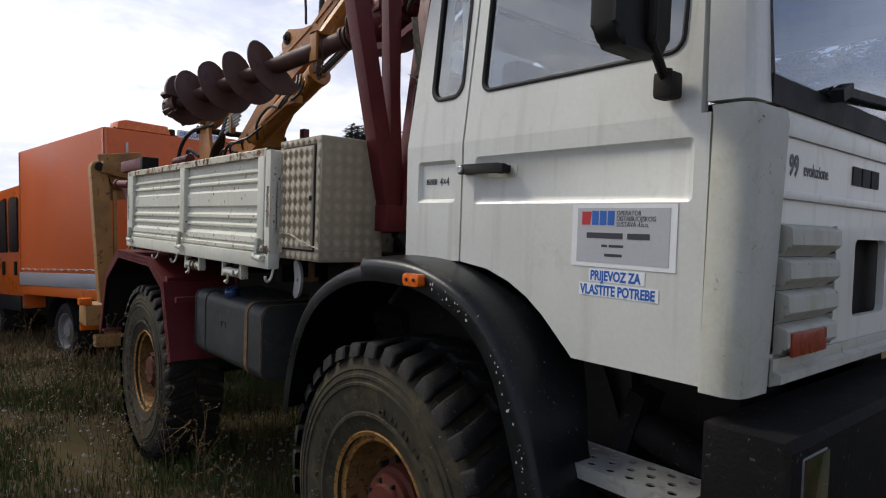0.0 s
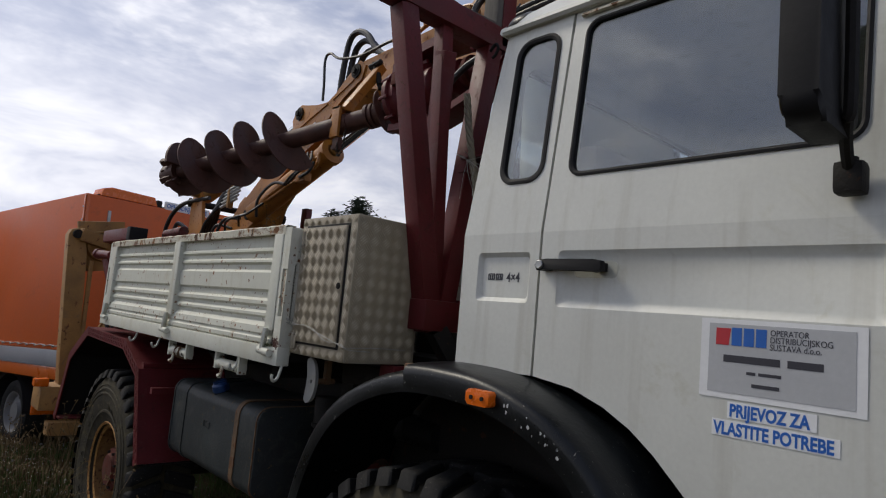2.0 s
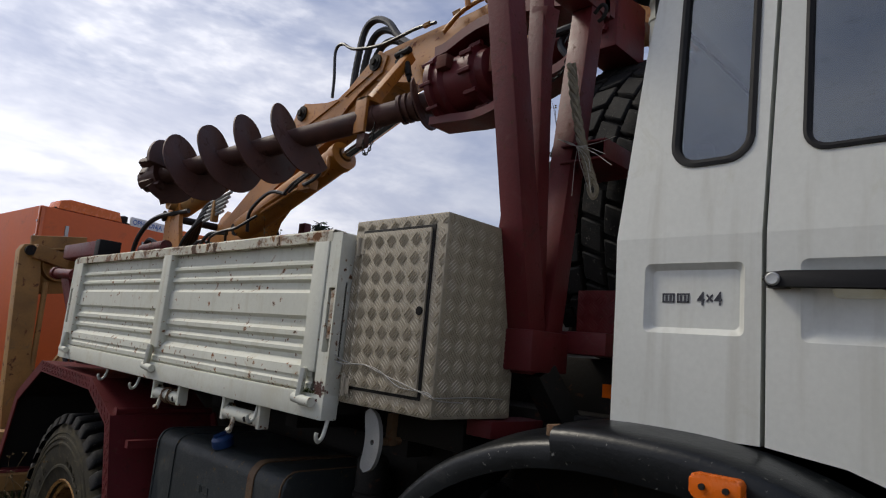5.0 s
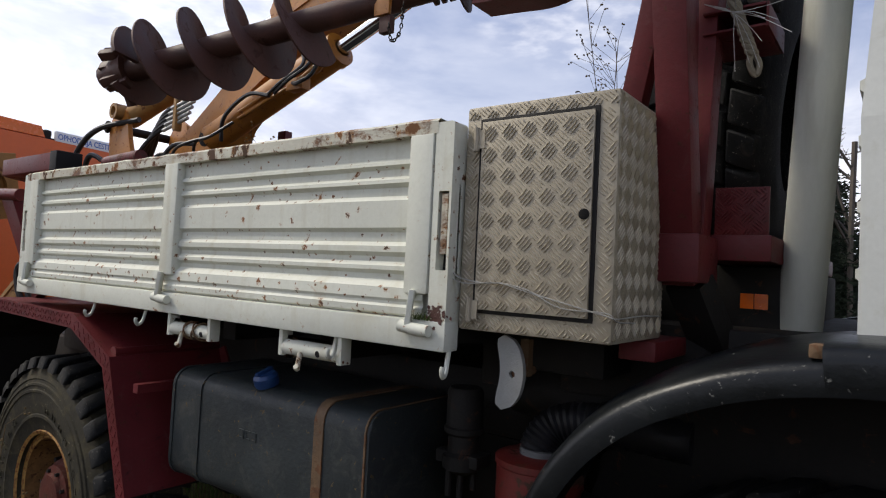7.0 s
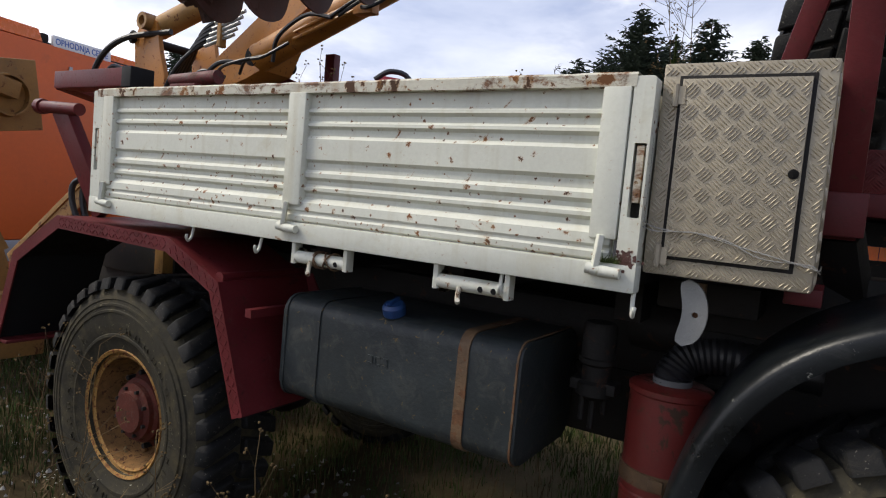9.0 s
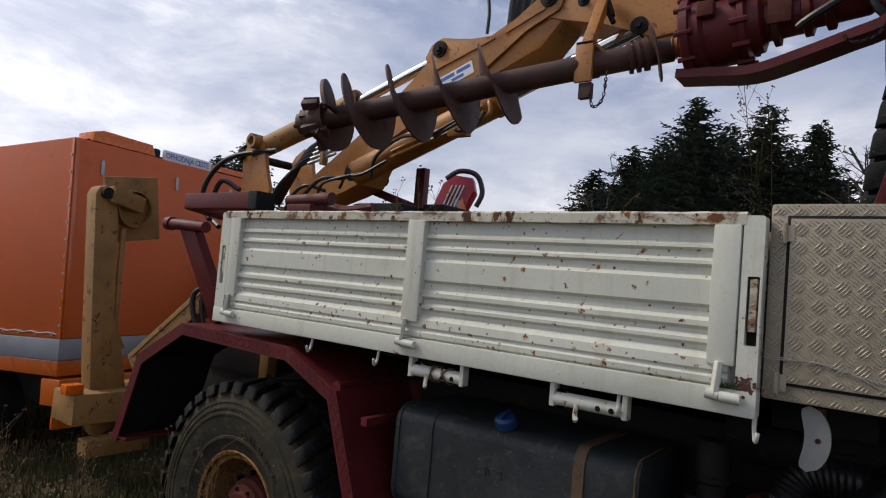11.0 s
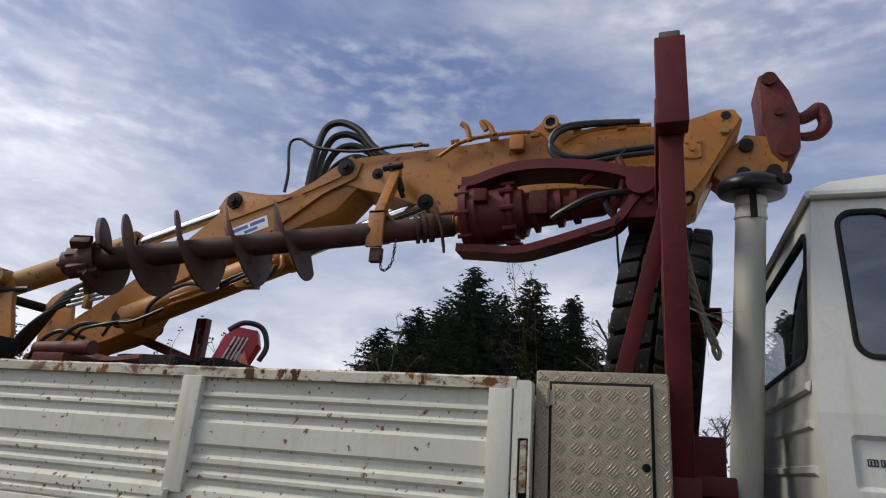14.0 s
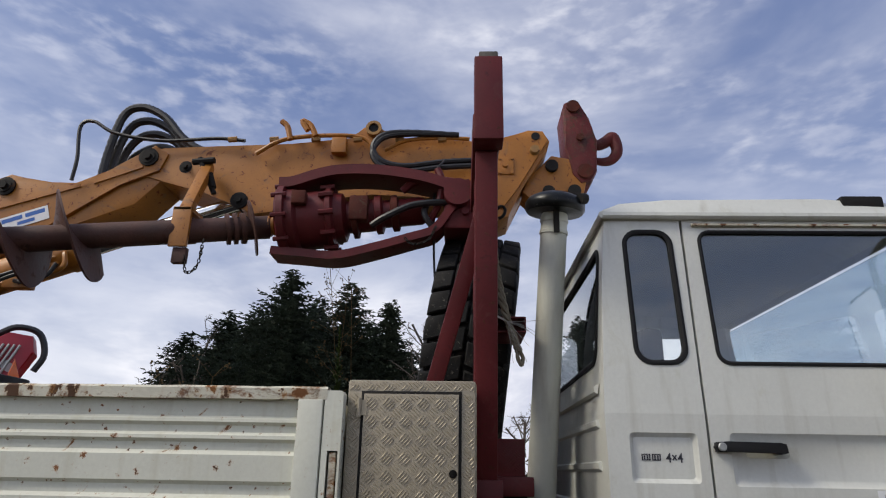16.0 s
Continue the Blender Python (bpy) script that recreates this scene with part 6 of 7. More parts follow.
part("ram_hose", bm, HOSE, ram2, "black hydraulic hoses")
# hose loops over the elbow
bm = bm_()
for k, (w, h) in enumerate(((0.17, 0.30), (0.13, 0.25), (0.09, 0.20), (0.06, 0.15))):
    x = 2.16 + 0.045 * k
    tube(bm, spline([(x, 3.88 - 0.012 * k, 3.02), (x, 3.87 - 0.01 * k, 3.20), (x, 3.83 - 0.02 * k, 3.15 + h * 0.85), (x, 3.74 - 0.02 * k, 3.15 + h), (x, 3.62 - 0.01 * k, 3.14 + h * 0.85), (x, 3.52, 3.15 + h * 0.45), (x, 3.42, 3.215), (x, 3.34, 3.205)], 12), 0.019, 9, 0.10)
bmesh.ops.translate(bm, vec=(0, 0.04, -0.03), verts=bm.verts[:])
part("boom_hose", bm, HOSE, arm2, "black spiral-wrapped hydraulic hoses")
bm = bm_()
tube(bm, spline([(2.10, 4.02, 2.99), (2.09, 4.01, 3.10), (2.09, 4.03, 3.27), (2.09, 3.97, 3.30), (2.09, 3.85, 3.235), (2.10, 3.62, 3.20), (2.105, 3.36, 3.215), (2.10, 3.22, 3.20)], 7), 0.009, 7)
part("thin_hose", bm, HOSE, arm2, "thin black hose")
bm = bm_()
tube(bm, spline([(2.10, 3.16, 3.13), (2.10, 3.05, 3.20), (2.10, 2.90, 3.225), (2.10, 2.70, 3.225), (2.10, 2.62, 3.19), (2.10, 2.60, 3.12)], 6), 0.011, 8)
tube(bm, spline([(2.10, 2.55, 3.15), (2.10, 2.45, 3.20), (2.10, 2.30, 3.215), (2.10, 2.15, 3.21)], 6), 0.010, 8)
tube(bm, spline([(2.09, 3.0, 3.20), (2.09, 3.02, 3.27), (2.09, 3.05, 3.30)], 4), 0.014, 8)
tube(bm, spline([(2.09, 2.88, 3.22), (2.09, 2.91, 3.28), (2.09, 2.95, 3.30), (2.09, 2.92, 3.25)], 4), 0.014, 8)
box(bm, (2.08, 2.73, 3.13), (2.12, 2.80, 3.21), 0.006)
part("boom_pipework", bm, YELLOW, arm2, "yellow pipes and fittings")
bm = bm_()
for off in (0.0, 0.028):
    tube(bm, spline([(2.08, 2.12, 3.06 + off), (2.07, 2.28, 3.045 + off), (2.06, 2.45, 3.02 + off), (2.06, 2.56, 3.05 + off), (2.06, 2.60, 3.12 + off), (2.07, 2.55, 3.20 + off * 0.6), (2.08, 2.42, 3.225 + off * 0.3), (2.09, 2.2, 3.225)], 8), 0.013, 8, 0.08)
part("boom_hose", bm, HOSE, arm2, "black hydraulic hoses")
bm = bm_()
tube(bm, spline([(2.05, 5.95, 2.20), (2.0, 6.08, 2.26), (2.0, 6.17, 2.16), (1.98, 6.14, 2.0), (1.95, 6.0, 1.93)], 7), 0.018, 8)
tube(bm, spline([(2.06, 5.60, 2.46), (1.98, 5.95, 2.42), (1.95, 6.15, 2.30), (1.95, 6.24, 2.12), (1.95, 6.12, 1.98)], 7), 0.018, 8)
for k in range(5):
    tube(bm, spline([(2.0 + 0.02 * k, 5.55, 2.10), (1.98 + 0.02 * k, 5.42 - 0.01 * k, 2.22 + 0.02 * k), (2.0, 5.30 - 0.02 * k, 2.32 + 0.025 * k), (2.02, 5.15 - 0.02 * k, 2.38 + 0.03 * k)], 6), 0.013, 7)
part("column_hose", bm, HOSE, crane, "bundle of black hoses at the column")
for k in range(5):
    part("hose_pipe", cyl(bm_(), (2.0, 5.20 - 0.02 * k, 2.34 + 0.03 * k), (2.03, 5.00 - 0.02 * k, 2.40 + 0.03 * k), 0.011, seg=8), ZINC, column, "bright pipe end")
part("hose_clamp", box(bm_(), (1.995, 5.07, 2.33), (2.04, 5.10, 2.54), 0.006), OCHRE, column)

# hook block at the tip
bm = bm_()
prism(bm, [(1.87, 3.04), (1.90, 2.97), (1.86, 2.93), (1.62, 2.94), (1.60, 3.02), (1.66, 3.14), (1.76, 3.16)], "x", 2.17, 2.33, 0.006)
link = part("tip_link", bm, YELLOW, crane, "yellow tip link")
for y, z in ((1.78, 2.965), (1.66, 2.97), (1.76, 3.10)):
    part("link_pin", cyl(bm_(), (2.15, y, z), (2.35, y, z), 0.030, seg=16), DARKST, link)
hook = part("hook_block", prism(bm_(), [(1.700, 3.40), (1.685, 3.45), (1.645, 3.465), (1.605, 3.44), (1.565, 3.36), (1.535, 3.24), (1.545, 3.08), (1.575, 3.025), (1.625, 3.01), (1.665, 3.06), (1.69, 3.20)], "x", 2.16, 2.34, 0.022), REDOLD, crane, "worn red hook block")
for y, z, r in ((1.645, 3.42, 0.032), (1.605, 3.07, 0.036), (1.62, 3.25, 0.018)):
    part("block_pin", cyl(bm_(), (2.145, y, z), (2.35, y, z), r, seg=16), REDHUB, hook)
bm = bm_()
path = spline([(2.25, 1.56, 3.29), (2.25, 1.52, 3.26), (2.25, 1.48, 3.275), (2.25, 1.445, 3.30), (2.25, 1.43, 3.275), (2.25, 1.425, 3.22), (2.25, 1.46, 3.175), (2.25, 1.52, 3.17), (2.25, 1.57, 3.20)], 5)
n = len(path)
prev = None
for i, p in enumerate(path):
    r = 0.014 + 0.017 * math.sin(math.pi * min(1.0, 0.15 + i / n * 0.9))
    d = (path[min(n - 1, i + 1)] - path[max(0, i - 1)]).normalized()
    s1 = Vector((1, 0, 0))
    u1 = d.cross(s1)
    ring = [bm.verts.new(p + r * (math.cos(t) * s1 + math.sin(t) * u1)) for t in (2 * math.pi * k / 12 for k in range(12))]
    if prev:
        for k in range(12):
            bm.faces.new((prev[k], prev[(k + 1) % 12], ring[(k + 1) % 12], ring[k]))
    else:
        bm.faces.new(ring[::-1])
    prev = ring
bm.faces.new(prev)
part("load_hook", bm, REDOLD, hook, "forged red load hook")

# ---- earth auger with its drive ----
auger = thing("earth_auger", (1.66, 3.7, 2.3), "rusty brown earth auger carried alongside the crane boom", "auger")
A0, A1 = Vector((1.352, 4.49, 2.366)), Vector((1.957, 3.03, 2.700))
ad = (A1 - A0).normalized()
L = (A1 - A0).length
bm = bm_()
cyl(bm, A0 + ad * 0.05, A1 + ad * 0.02, 0.050, seg=24)
cyl(bm, A0 + ad * 1.28, A0 + ad * 1.34, 0.055, 0.055, 24)
cyl(bm, A0 + ad * 1.46, A0 + ad * 1.475, 0.066, seg=24)
cyl(bm, A0 + ad * 1.49, A0 + ad * 1.505, 0.066, seg=24)
cyl(bm, A0 + ad * 1.52, A0 + ad * 1.54, 0.066, seg=24)
shaft = part("shaft", bm, BROWN, auger, "rusty brown shaft")


def flight(start, turns, pitch, r0, r1, phase, thick=0.009):
    """A helical blade round the shaft; it runs from the top past the near side to the bottom as it goes up the shaft."""
    bm = bm_()
    up = (Vector((0, 0, 1)) - ad * ad.z).normalized()
    near = up.cross(ad)
    if near.x > 0:
        near = -near
    n = int(turns * 36)
    prev = None
    for i in range(n + 1):
        t = 2 * math.pi * i / 36 + phase
        r = (r0 + (r1 - r0) * min(1.0, i / 20.0)) * (1 + 0.012 * math.sin(5.3 * t))
        e = math.cos(t) * up + math.sin(t) * near
        c = A0 + ad * (start + pitch * i / 36)
        row = [bm.verts.new(c + e * 0.040 + ad * (thick / 2)), bm.verts.new(c + e * r + ad * (thick / 2.5)), bm.verts.new(c + e * r - ad * (thick / 2.5)), bm.verts.new(c + e * 0.040 - ad * (thick / 2))]
        if prev:
            for k in range(3):
                bm.faces.new((prev[k], prev[k + 1], row[k + 1], row[k]))
        else:
            bm.faces.new(row[::-1])
        prev = row
    bm.faces.new(prev)
    return bm


part("helical_flight", flight(0.10, 4.3, 0.207, 0.14, 0.182, -2 * math.pi * 0.64), BROWN, auger, "worn helical auger blade", smooth=40)
part("helical_flight", flight(0.05, 0.72, 0.195, 0.14, 0.178, -2 * math.pi * 0.45, 0.02), BROWN, auger, "thick starting blade", smooth=40)
part("helical_flight", flight(1.555, 0.75, 0.05, 0.12, 0.12, 0.5), BROWN, auger, "short collar blade", smooth=40)
bm = bm_()
cyl(bm, A0 + ad * 0.12, A0 - ad * 0.02, 0.085, 0.05, 12)
cyl(bm, A0 - ad * 0.0, A0 - ad * 0.05, 0.028, 0.010, 10)
head = part("cutting_head", bm, BROWN, auger, "cutting head caked in soil")
for k in range(9):
    t = 2 * math.pi * k / 9
    e = Vector((rng.uniform(-1, 1), rng.uniform(-0.5, 0.5), rng.uniform(-1, 1)))
    e = (e - ad * e.dot(ad)).normalized()
    q = A0 + e * rng.uniform(0.03, 0.10) + ad * rng.uniform(0.01, 0.09)
    part("tooth", beam(bm_(), q + ad * 0.05, q - ad * rng.uniform(0.01, 0.04) + e * rng.uniform(0.0, 0.02), rng.uniform(0.03, 0.05), rng.uniform(0.02, 0.04), up=e, bev=0.006), BROWN, head)
# yellow bracket that holds the shaft to the boom
bm = bm_()
cb = A0 + ad * 1.305
beam(bm, (2.09, 3.37, 3.06), cb + Vector((0.0, 0.02, 0.07)), 0.045, 0.05, bev=0.004)
box(bm, cb + Vector((-0.062, -0.038, -0.085)), cb + Vector((-0.045, 0.038, 0.085)), 0.004)
box(bm, cb + Vector((-0.062, -0.038, 0.068)), cb + Vector((0.055, 0.038, 0.085)), 0.004)
part("shaft_bracket", bm, YELLOW, auger, "yellow bracket that holds the shaft")
bm = bm_()
box(bm, cb + Vector((-0.05, -0.035, -0.15)), cb + Vector((-0.02, 0.02, -0.085)), 0.004)
part("bracket_block", bm, BROWN, auger, "rusty block under the shaft")
bm = bm_()
cyl(bm, (2.05, 3.40, 3.08), (2.05, 3.31, 2.90), 0.012, seg=8)
cyl(bm, (2.05, 3.345, 3.0), (2.05, 3.32, 2.93), 0.017, seg=10)
cyl(bm, (2.05, 3.43, 3.06), (2.05, 3.33, 3.07), 0.016, seg=8)
part("bracket_bolt", bm, DARKST, auger)


def chain(bm, pts, r=0.0025, link=0.016):
    line = spline(pts, 10)
    acc, k = 0.0, 0
    for a, b in zip(line, line[1:]):
        acc += (b - a).length
        if acc >= link * 0.75:
            acc = 0.0
            d = (b - a).normalized()
            s1 = d.orthogonal().normalized()
            if k % 2:
                s1 = d.cross(s1)
            k += 1
            loop = [a + d * (link * 0.6 * math.cos(t)) + s1 * (link * 0.32 * math.sin(t)) for t in (2 * math.pi * q / 8 for q in range(9))]
            tube(bm, loop, r, 4)
    return bm


bm = bm_()
chain(bm, [cb + Vector((-0.05, -0.03, -0.12)), cb + Vector((-0.05, -0.05, -0.19)), cb + Vector((-0.05, -0.09, -0.16)), cb + Vector((-0.05, -0.10, -0.05))])
part("safety_chain", bm, DARKST, auger, "thin safety chain")
# drive motor
M0 = Vector((1.965, 2.955, 2.722))
md = Vector((0.02, -1.0, 0.11)).normalized()
bm = bm_()
cyl(bm, A1 + ad * 0.01, M0 + md * 0.02, 0.032, seg=20)
for k in range(3):
    q = A1.lerp(M0, 0.25 + 0.25 * k)
    cyl(bm, q, q + md * 0.010, 0.045, seg=20)
part("coupling", bm, YELLOW, auger, "yellow shaft coupling")
bm = bm_()
revolve(bm, [(0.0, 0.0), (0.155, 0.0), (0.162, 0.008), (0.162, 0.035), (0.145, 0.040), (0.145, 0.07), (0.125, 0.085), (0.125, 0.20), (0.135, 0.205), (0.135, 0.225), (0.110, 0.235), (0.105, 0.27), (0.070, 0.285),
             (0.070, 0.40), (0.085, 0.405), (0.085, 0.43), (0.060, 0.44), (0.060, 0.60), (0.05, 0.62), (0.0, 0.62)], M0, md, 32)
drive = part("drive_motor", bm, RED, auger, "dark red hydraulic auger motor", smooth=40)
for k in range(10):
    t = 2 * math.pi * k / 10
    e = md.orthogonal().normalized()
    e = math.cos(t) * e + math.sin(t) * md.cross(e)
    part("bolt", cyl(bm_(), M0 + e * 0.138 + md * 0.18, M0 + e * 0.138 + md * 0.24, 0.012, seg=6), RED, drive)
    part("bolt", cyl(bm_(), M0 + e * 0.158 - md * 0.012, M0 + e * 0.158 + md * 0.05, 0.010, seg=6), RED, drive)
for r0, r1, a0, a1 in ((0.075, 0.095, 0.30, 0.33), (0.065, 0.080, 0.47, 0.505)):
    part("flange", revolve(bm_(), [(r0, a0), (r1, a0 + 0.005), (r1, a1 - 0.005), (r0, a1)], M0, md, 24), REDHUB, drive, "worn red flange")
part("valve_body", box(bm_(), M0 + md * 0.34 + Vector((-0.095, -0.04, -0.05)), M0 + md * 0.34 + Vector((-0.02, 0.04, 0.06)), 0.01), REDHUB, drive, "worn red valve block")
part("valve_body", box(bm_(), M0 + md * 0.10 + Vector((-0.155, -0.03, 0.02)), M0 + md * 0.10 + Vector((-0.11, 0.03, 0.08)), 0.008), REDHUB, drive, "worn red valve block")


def curved_strip(pts, w, t):
    bm = bm_()
    line = spline(pts, 5)
    prev = None
    for i, p in enumerate(line):
        d = (line[min(i + 1, len(line) - 1)] - line[max(0, i - 1)]).normalized()
        nn = Vector((1, 0, 0)).cross(d).normalized()
        row = [bm.verts.new(p + Vector((sx * w / 2, 0, 0)) + nn * (sz * t / 2)) for sx, sz in ((-1, -1), (1, -1), (1, 1), (-1, 1))]
        if prev:
            for k in range(4):
                bm.faces.new((prev[k], prev[(k + 1) % 4], row[(k + 1) % 4], row[k]))
        else:
            bm.faces.new(row[::-1])
        prev = row
    bm.faces.new(prev)
    return bm


part("fork_arm", curved_strip([(1.95, 2.96, 2.875), (1.95, 2.90, 2.880), (1.95, 2.80, 2.915), (1.95, 2.70, 2.935), (1.95, 2.55, 2.935), (1.95, 2.40, 2.915), (1.95, 2.30, 2.89), (1.95, 2.20, 2.85)], 0.16, 0.045), RED, auger, "curved red fork arm", smooth=50)
part("fork_arm", curved_strip([(1.95, 2.97, 2.575), (1.95, 2.85, 2.565), (1.95, 2.70, 2.555), (1.95, 2.55, 2.59), (1.95, 2.40, 2.635), (1.95, 2.30, 2.67), (1.95, 2.24, 2.75), (1.95, 2.20, 2.80)], 0.13, 0.034), RED, auger, "curved red fork arm", smooth=50)
bm = bm_()
cyl(bm, (1.86, 2.20, 2.83), (2.12, 2.20, 2.83), 0.06, seg=20)
box(bm, (1.90, 2.12, 2.68), (2.10, 2.26, 2.90), 0.012)
for y, z in ((2.17, 2.75), (2.24, 2.87), (2.16, 2.88)):
    cyl(bm, (1.88, y, z), (1.905, y, z), 0.016, seg=6)
part("motor_hanger", bm, RED, auger, "red pivot hanger")
bm = bm_()
tube(bm, spline([(1.93, 2.44, 2.86), (1.92, 2.38, 2.90), (1.91, 2.26, 2.90), (1.92, 2.18, 2.89)], 6), 0.018, 8)
tube(bm, spline([(1.92, 2.29, 2.96), (1.915, 2.27, 2.90), (1.915, 2.28, 2.80), (1.93, 2.32, 2.72)], 6), 0.016, 8)
part("motor_pipe", bm, RED, auger, "red hydraulic pipes")
bm = bm_()
tube(bm, spline([(1.90, 2.56, 2.69), (1.88, 2.50, 2.72), (1.88, 2.40, 2.77), (1.89, 2.30, 2.79), (1.92, 2.22, 2.80)], 6), 0.015, 8)
tube(bm, spline([(1.92, 2.33, 2.80), (1.90, 2.34, 2.74), (1.91, 2.30, 2.68)], 6), 0.014, 8)
tube(bm, spline([(2.02, 2.26, 3.06), (1.98, 2.30, 2.95), (1.96, 2.30, 2.60), (1.93, 2.28, 2.30), (1.80, 2.27, 2.05)], 8), 0.005, 6)
part("motor_hose", bm, HOSE, auger, "black motor hoses")
bm = bm_()
chain(bm, [(1.88, 2.42, 2.63), (1.88, 2.38, 2.60), (1.88, 2.32, 2.62), (1.88, 2.29, 2.68)])
part("safety_chain", bm, DARKST, auger, "thin safety chain")

# ---- crane frame and outriggers at the rear ----
bm = bm_()
box(bm, (1.215, 4.62, 1.952), (1.315, 5.20, 2.030), 0.008)
beam(bm, (1.265, 5.18, 1.99), (1.75, 5.60, 1.99), 0.10, 0.08, bev=0.006)
cr = part("crane_cross_beam", bm, RED, crane, "dark red box beam on the bed corner")
bm = bm_()
box(bm, (1.212, 4.60, 1.949), (1.318, 4.665, 2.033), 0.004)
part("beam_end", bm, BLACK, cr)
bm = bm_()
cyl(bm, (1.24, 5.36, 1.875), (1.24, 5.02, 1.86), 0.028, seg=14)
cyl(bm, (1.24, 5.37, 1.876), (1.24, 5.33, 1.874), 0.036, seg=14)
beam(bm, (1.26, 5.20, 1.87), (1.34, 4.96, 1.40), 0.05, 0.12, up=(0, 1, 0), bev=0.005)
part("red_bracket", bm, RED, crane, "dark red bracket behind the bed")
bm = bm_()
tube(bm, spline([(1.60, 4.72, 2.02), (1.60, 4.60, 2.03), (1.62, 4.45, 2.00), (1.66, 4.30, 2.02)], 5), 0.022, 8)
box(bm, (1.40, 4.45, 1.94), (1.80, 4.62, 2.0), 0.01)
cyl(bm, (1.45, 4.66, 2.02), (1.45, 4.36, 2.03), 0.03, seg=12)
part("valve_block", bm, REDOLD, crane, "greasy red valve block")

outr = thing("outrigger", (1.30, 6.2, 0.55), "folded ochre outrigger leg with a round-hinged foot plate", "outrigger")
bm = bm_()
prism(bm, [(1.195, 2.04), (1.215, 2.085), (1.26, 2.10), (1.315, 2.075), (1.345, 1.9), (1.375, 1.30), (1.47, 1.02), (1.50, 0.86), (1.45, 0.62), (1.36, 0.56), (1.31, 0.62), (1.265, 1.1)], "y", 6.14, 6.26, 0.008)
leg = part("leg", bm, OCHRE, outr, "ochre steel leg")
bm = bm_()
cyl(bm, (1.255, 6.10, 2.05), (1.255, 6.30, 2.05), 0.034, seg=18)
part("pivot_pin", bm, DARKST, outr)
bm = bm_()
cyl(bm, (1.39, 6.16, 1.85), (1.405, 6.16, 1.20), 0.018, seg=10)
beam(bm, (1.40, 6.16, 1.22), (1.46, 6.16, 1.10), 0.03, 0.03)
part("guide_rod", bm, OCHRE, outr)
bm = bm_()
F = Matrix.Translation((1.475, 6.22, 1.985)) @ Matrix.Rotation(radians(8), 4, "Z") @ Matrix.Rotation(radians(-9), 4, "Y")
box(bm, (-0.19, 0.0, -0.205), (0.18, 0.022, 0.205), 0.006, F)
part("foot_plate", bm, OCHRE, outr, "square foot plate")
bm = bm_()
revolve(bm, [(0.125, 0.0), (0.118, 0.05), (0.108, 0.05), (0.112, 0.004)], F @ Vector((-0.02, 0.0, 0.0)), F.to_3x3() @ Vector((0, -1, 0)), 32, True)
beam(bm, (1.27, 6.14, 2.05), F @ Vector((0.02, -0.03, 0.02)), 0.09, 0.10, bev=0.006)
part("foot_joint", bm, OCHRE, outr)
bm = bm_()
box(bm, (1.15, 6.02, 0.68), (3.2, 6.30, 0.86), 0.01)
box(bm, (1.22, 5.96, 0.50), (1.60, 6.08, 0.60), 0.008)
part("stabiliser_beam", bm, OCHRE, outr, "ochre cross beam under the crane")
bm = bm_()
beam(bm, (1.34, 5.72, 1.08), (1.42, 5.02, 1.62), 0.10, 0.11, bev=0.008)
beam(bm, (1.29, 5.70, 1.13), (1.37, 5.0, 1.67), 0.012, 0.02)
part("slide_arm", bm, OCHRE, outr, "slanting ochre arm")
bm = bm_()
tube(bm, spline([(1.34, 5.05, 1.58), (1.30, 5.16, 1.52), (1.31, 5.14, 1.38), (1.36, 5.06, 1.30)], 6), 0.014, 8)
tube(bm, spline([(1.37, 5.03, 1.58), (1.33, 5.12, 1.52), (1.34, 5.10, 1.36), (1.40, 5.0, 1.28)], 6), 0.014, 8)
part("outrigger_hose", bm, HOSE, outr)
part("tail_lamp", box(bm_(), (1.16, 6.305, 0.60), (1.34, 6.33, 0.80), 0.01), LAMP, outr, "orange tail lamp")
part("side_lamp", box(bm_(), (1.10, 6.02, 0.86), (1.20, 6.10, 0.92), 0.01), LAMP, outr, "small orange side lamp")
copy_thing(outr, Matrix.Translation((2 * CX - 1.30 + 0.0, 6.2, 0.55)) @ Matrix.Rotation(math.pi, 4, "Z"))
# black upright and box behind the bed, seen over the side
bm = bm_()
beam(bm, (2.43, 4.64, 1.5), (2.43, 4.64, 2.37), 0.07, 0.05, bev=0.004)
beam(bm, (2.43, 4.66, 2.12), (2.36, 5.02, 2.24), 0.05, 0.05, bev=0.004)
part("rear_upright", bm, RED, crane, "dark red upright with a slanting stay")
bm = bm_()
box(bm, (2.15, 4.55, 1.50), (2.70, 4.95, 2.12), 0.03)
box(bm, (2.35, 4.40, 1.95), (2.70, 4.56, 2.14), 0.02)
part("valve_cover", bm, BLACK, crane, "black box on the bed")

# clutter of hoses and couplings along the arms
bm = bm_()
for k in range(4):
    y0 = 5.45 - 0.16 * k
    x = 2.06 - 0.015 * (k % 3)
    z0 = 2.06 + 0.045 * k
    tube(bm, spline([(x, y0, z0), (x - 0.05, y0 - 0.10, z0 + rng.uniform(0.02, 0.09)), (x - 0.06, y0 - 0.24, z0 + rng.uniform(0.06, 0.16)), (x, y0 - 0.36, z0 + rng.uniform(0.10, 0.20))], 6), rng.uniform(0.008, 0.013), 7)
part("arm_hose", bm, HOSE, crane, "tangle of black hoses along the arm", kind="stuff")
bm = bm_()
for k in range(6):
    y, z = 3.30 - 0.2 * k, 3.205
    cyl(bm, (2.10, y, z), (2.10, y - 0.04, z + 0.003), 0.014, seg=6)
part("hose_coupling", bm, OCHRE, crane, "ochre hose couplings", smooth=20, kind="stuff")

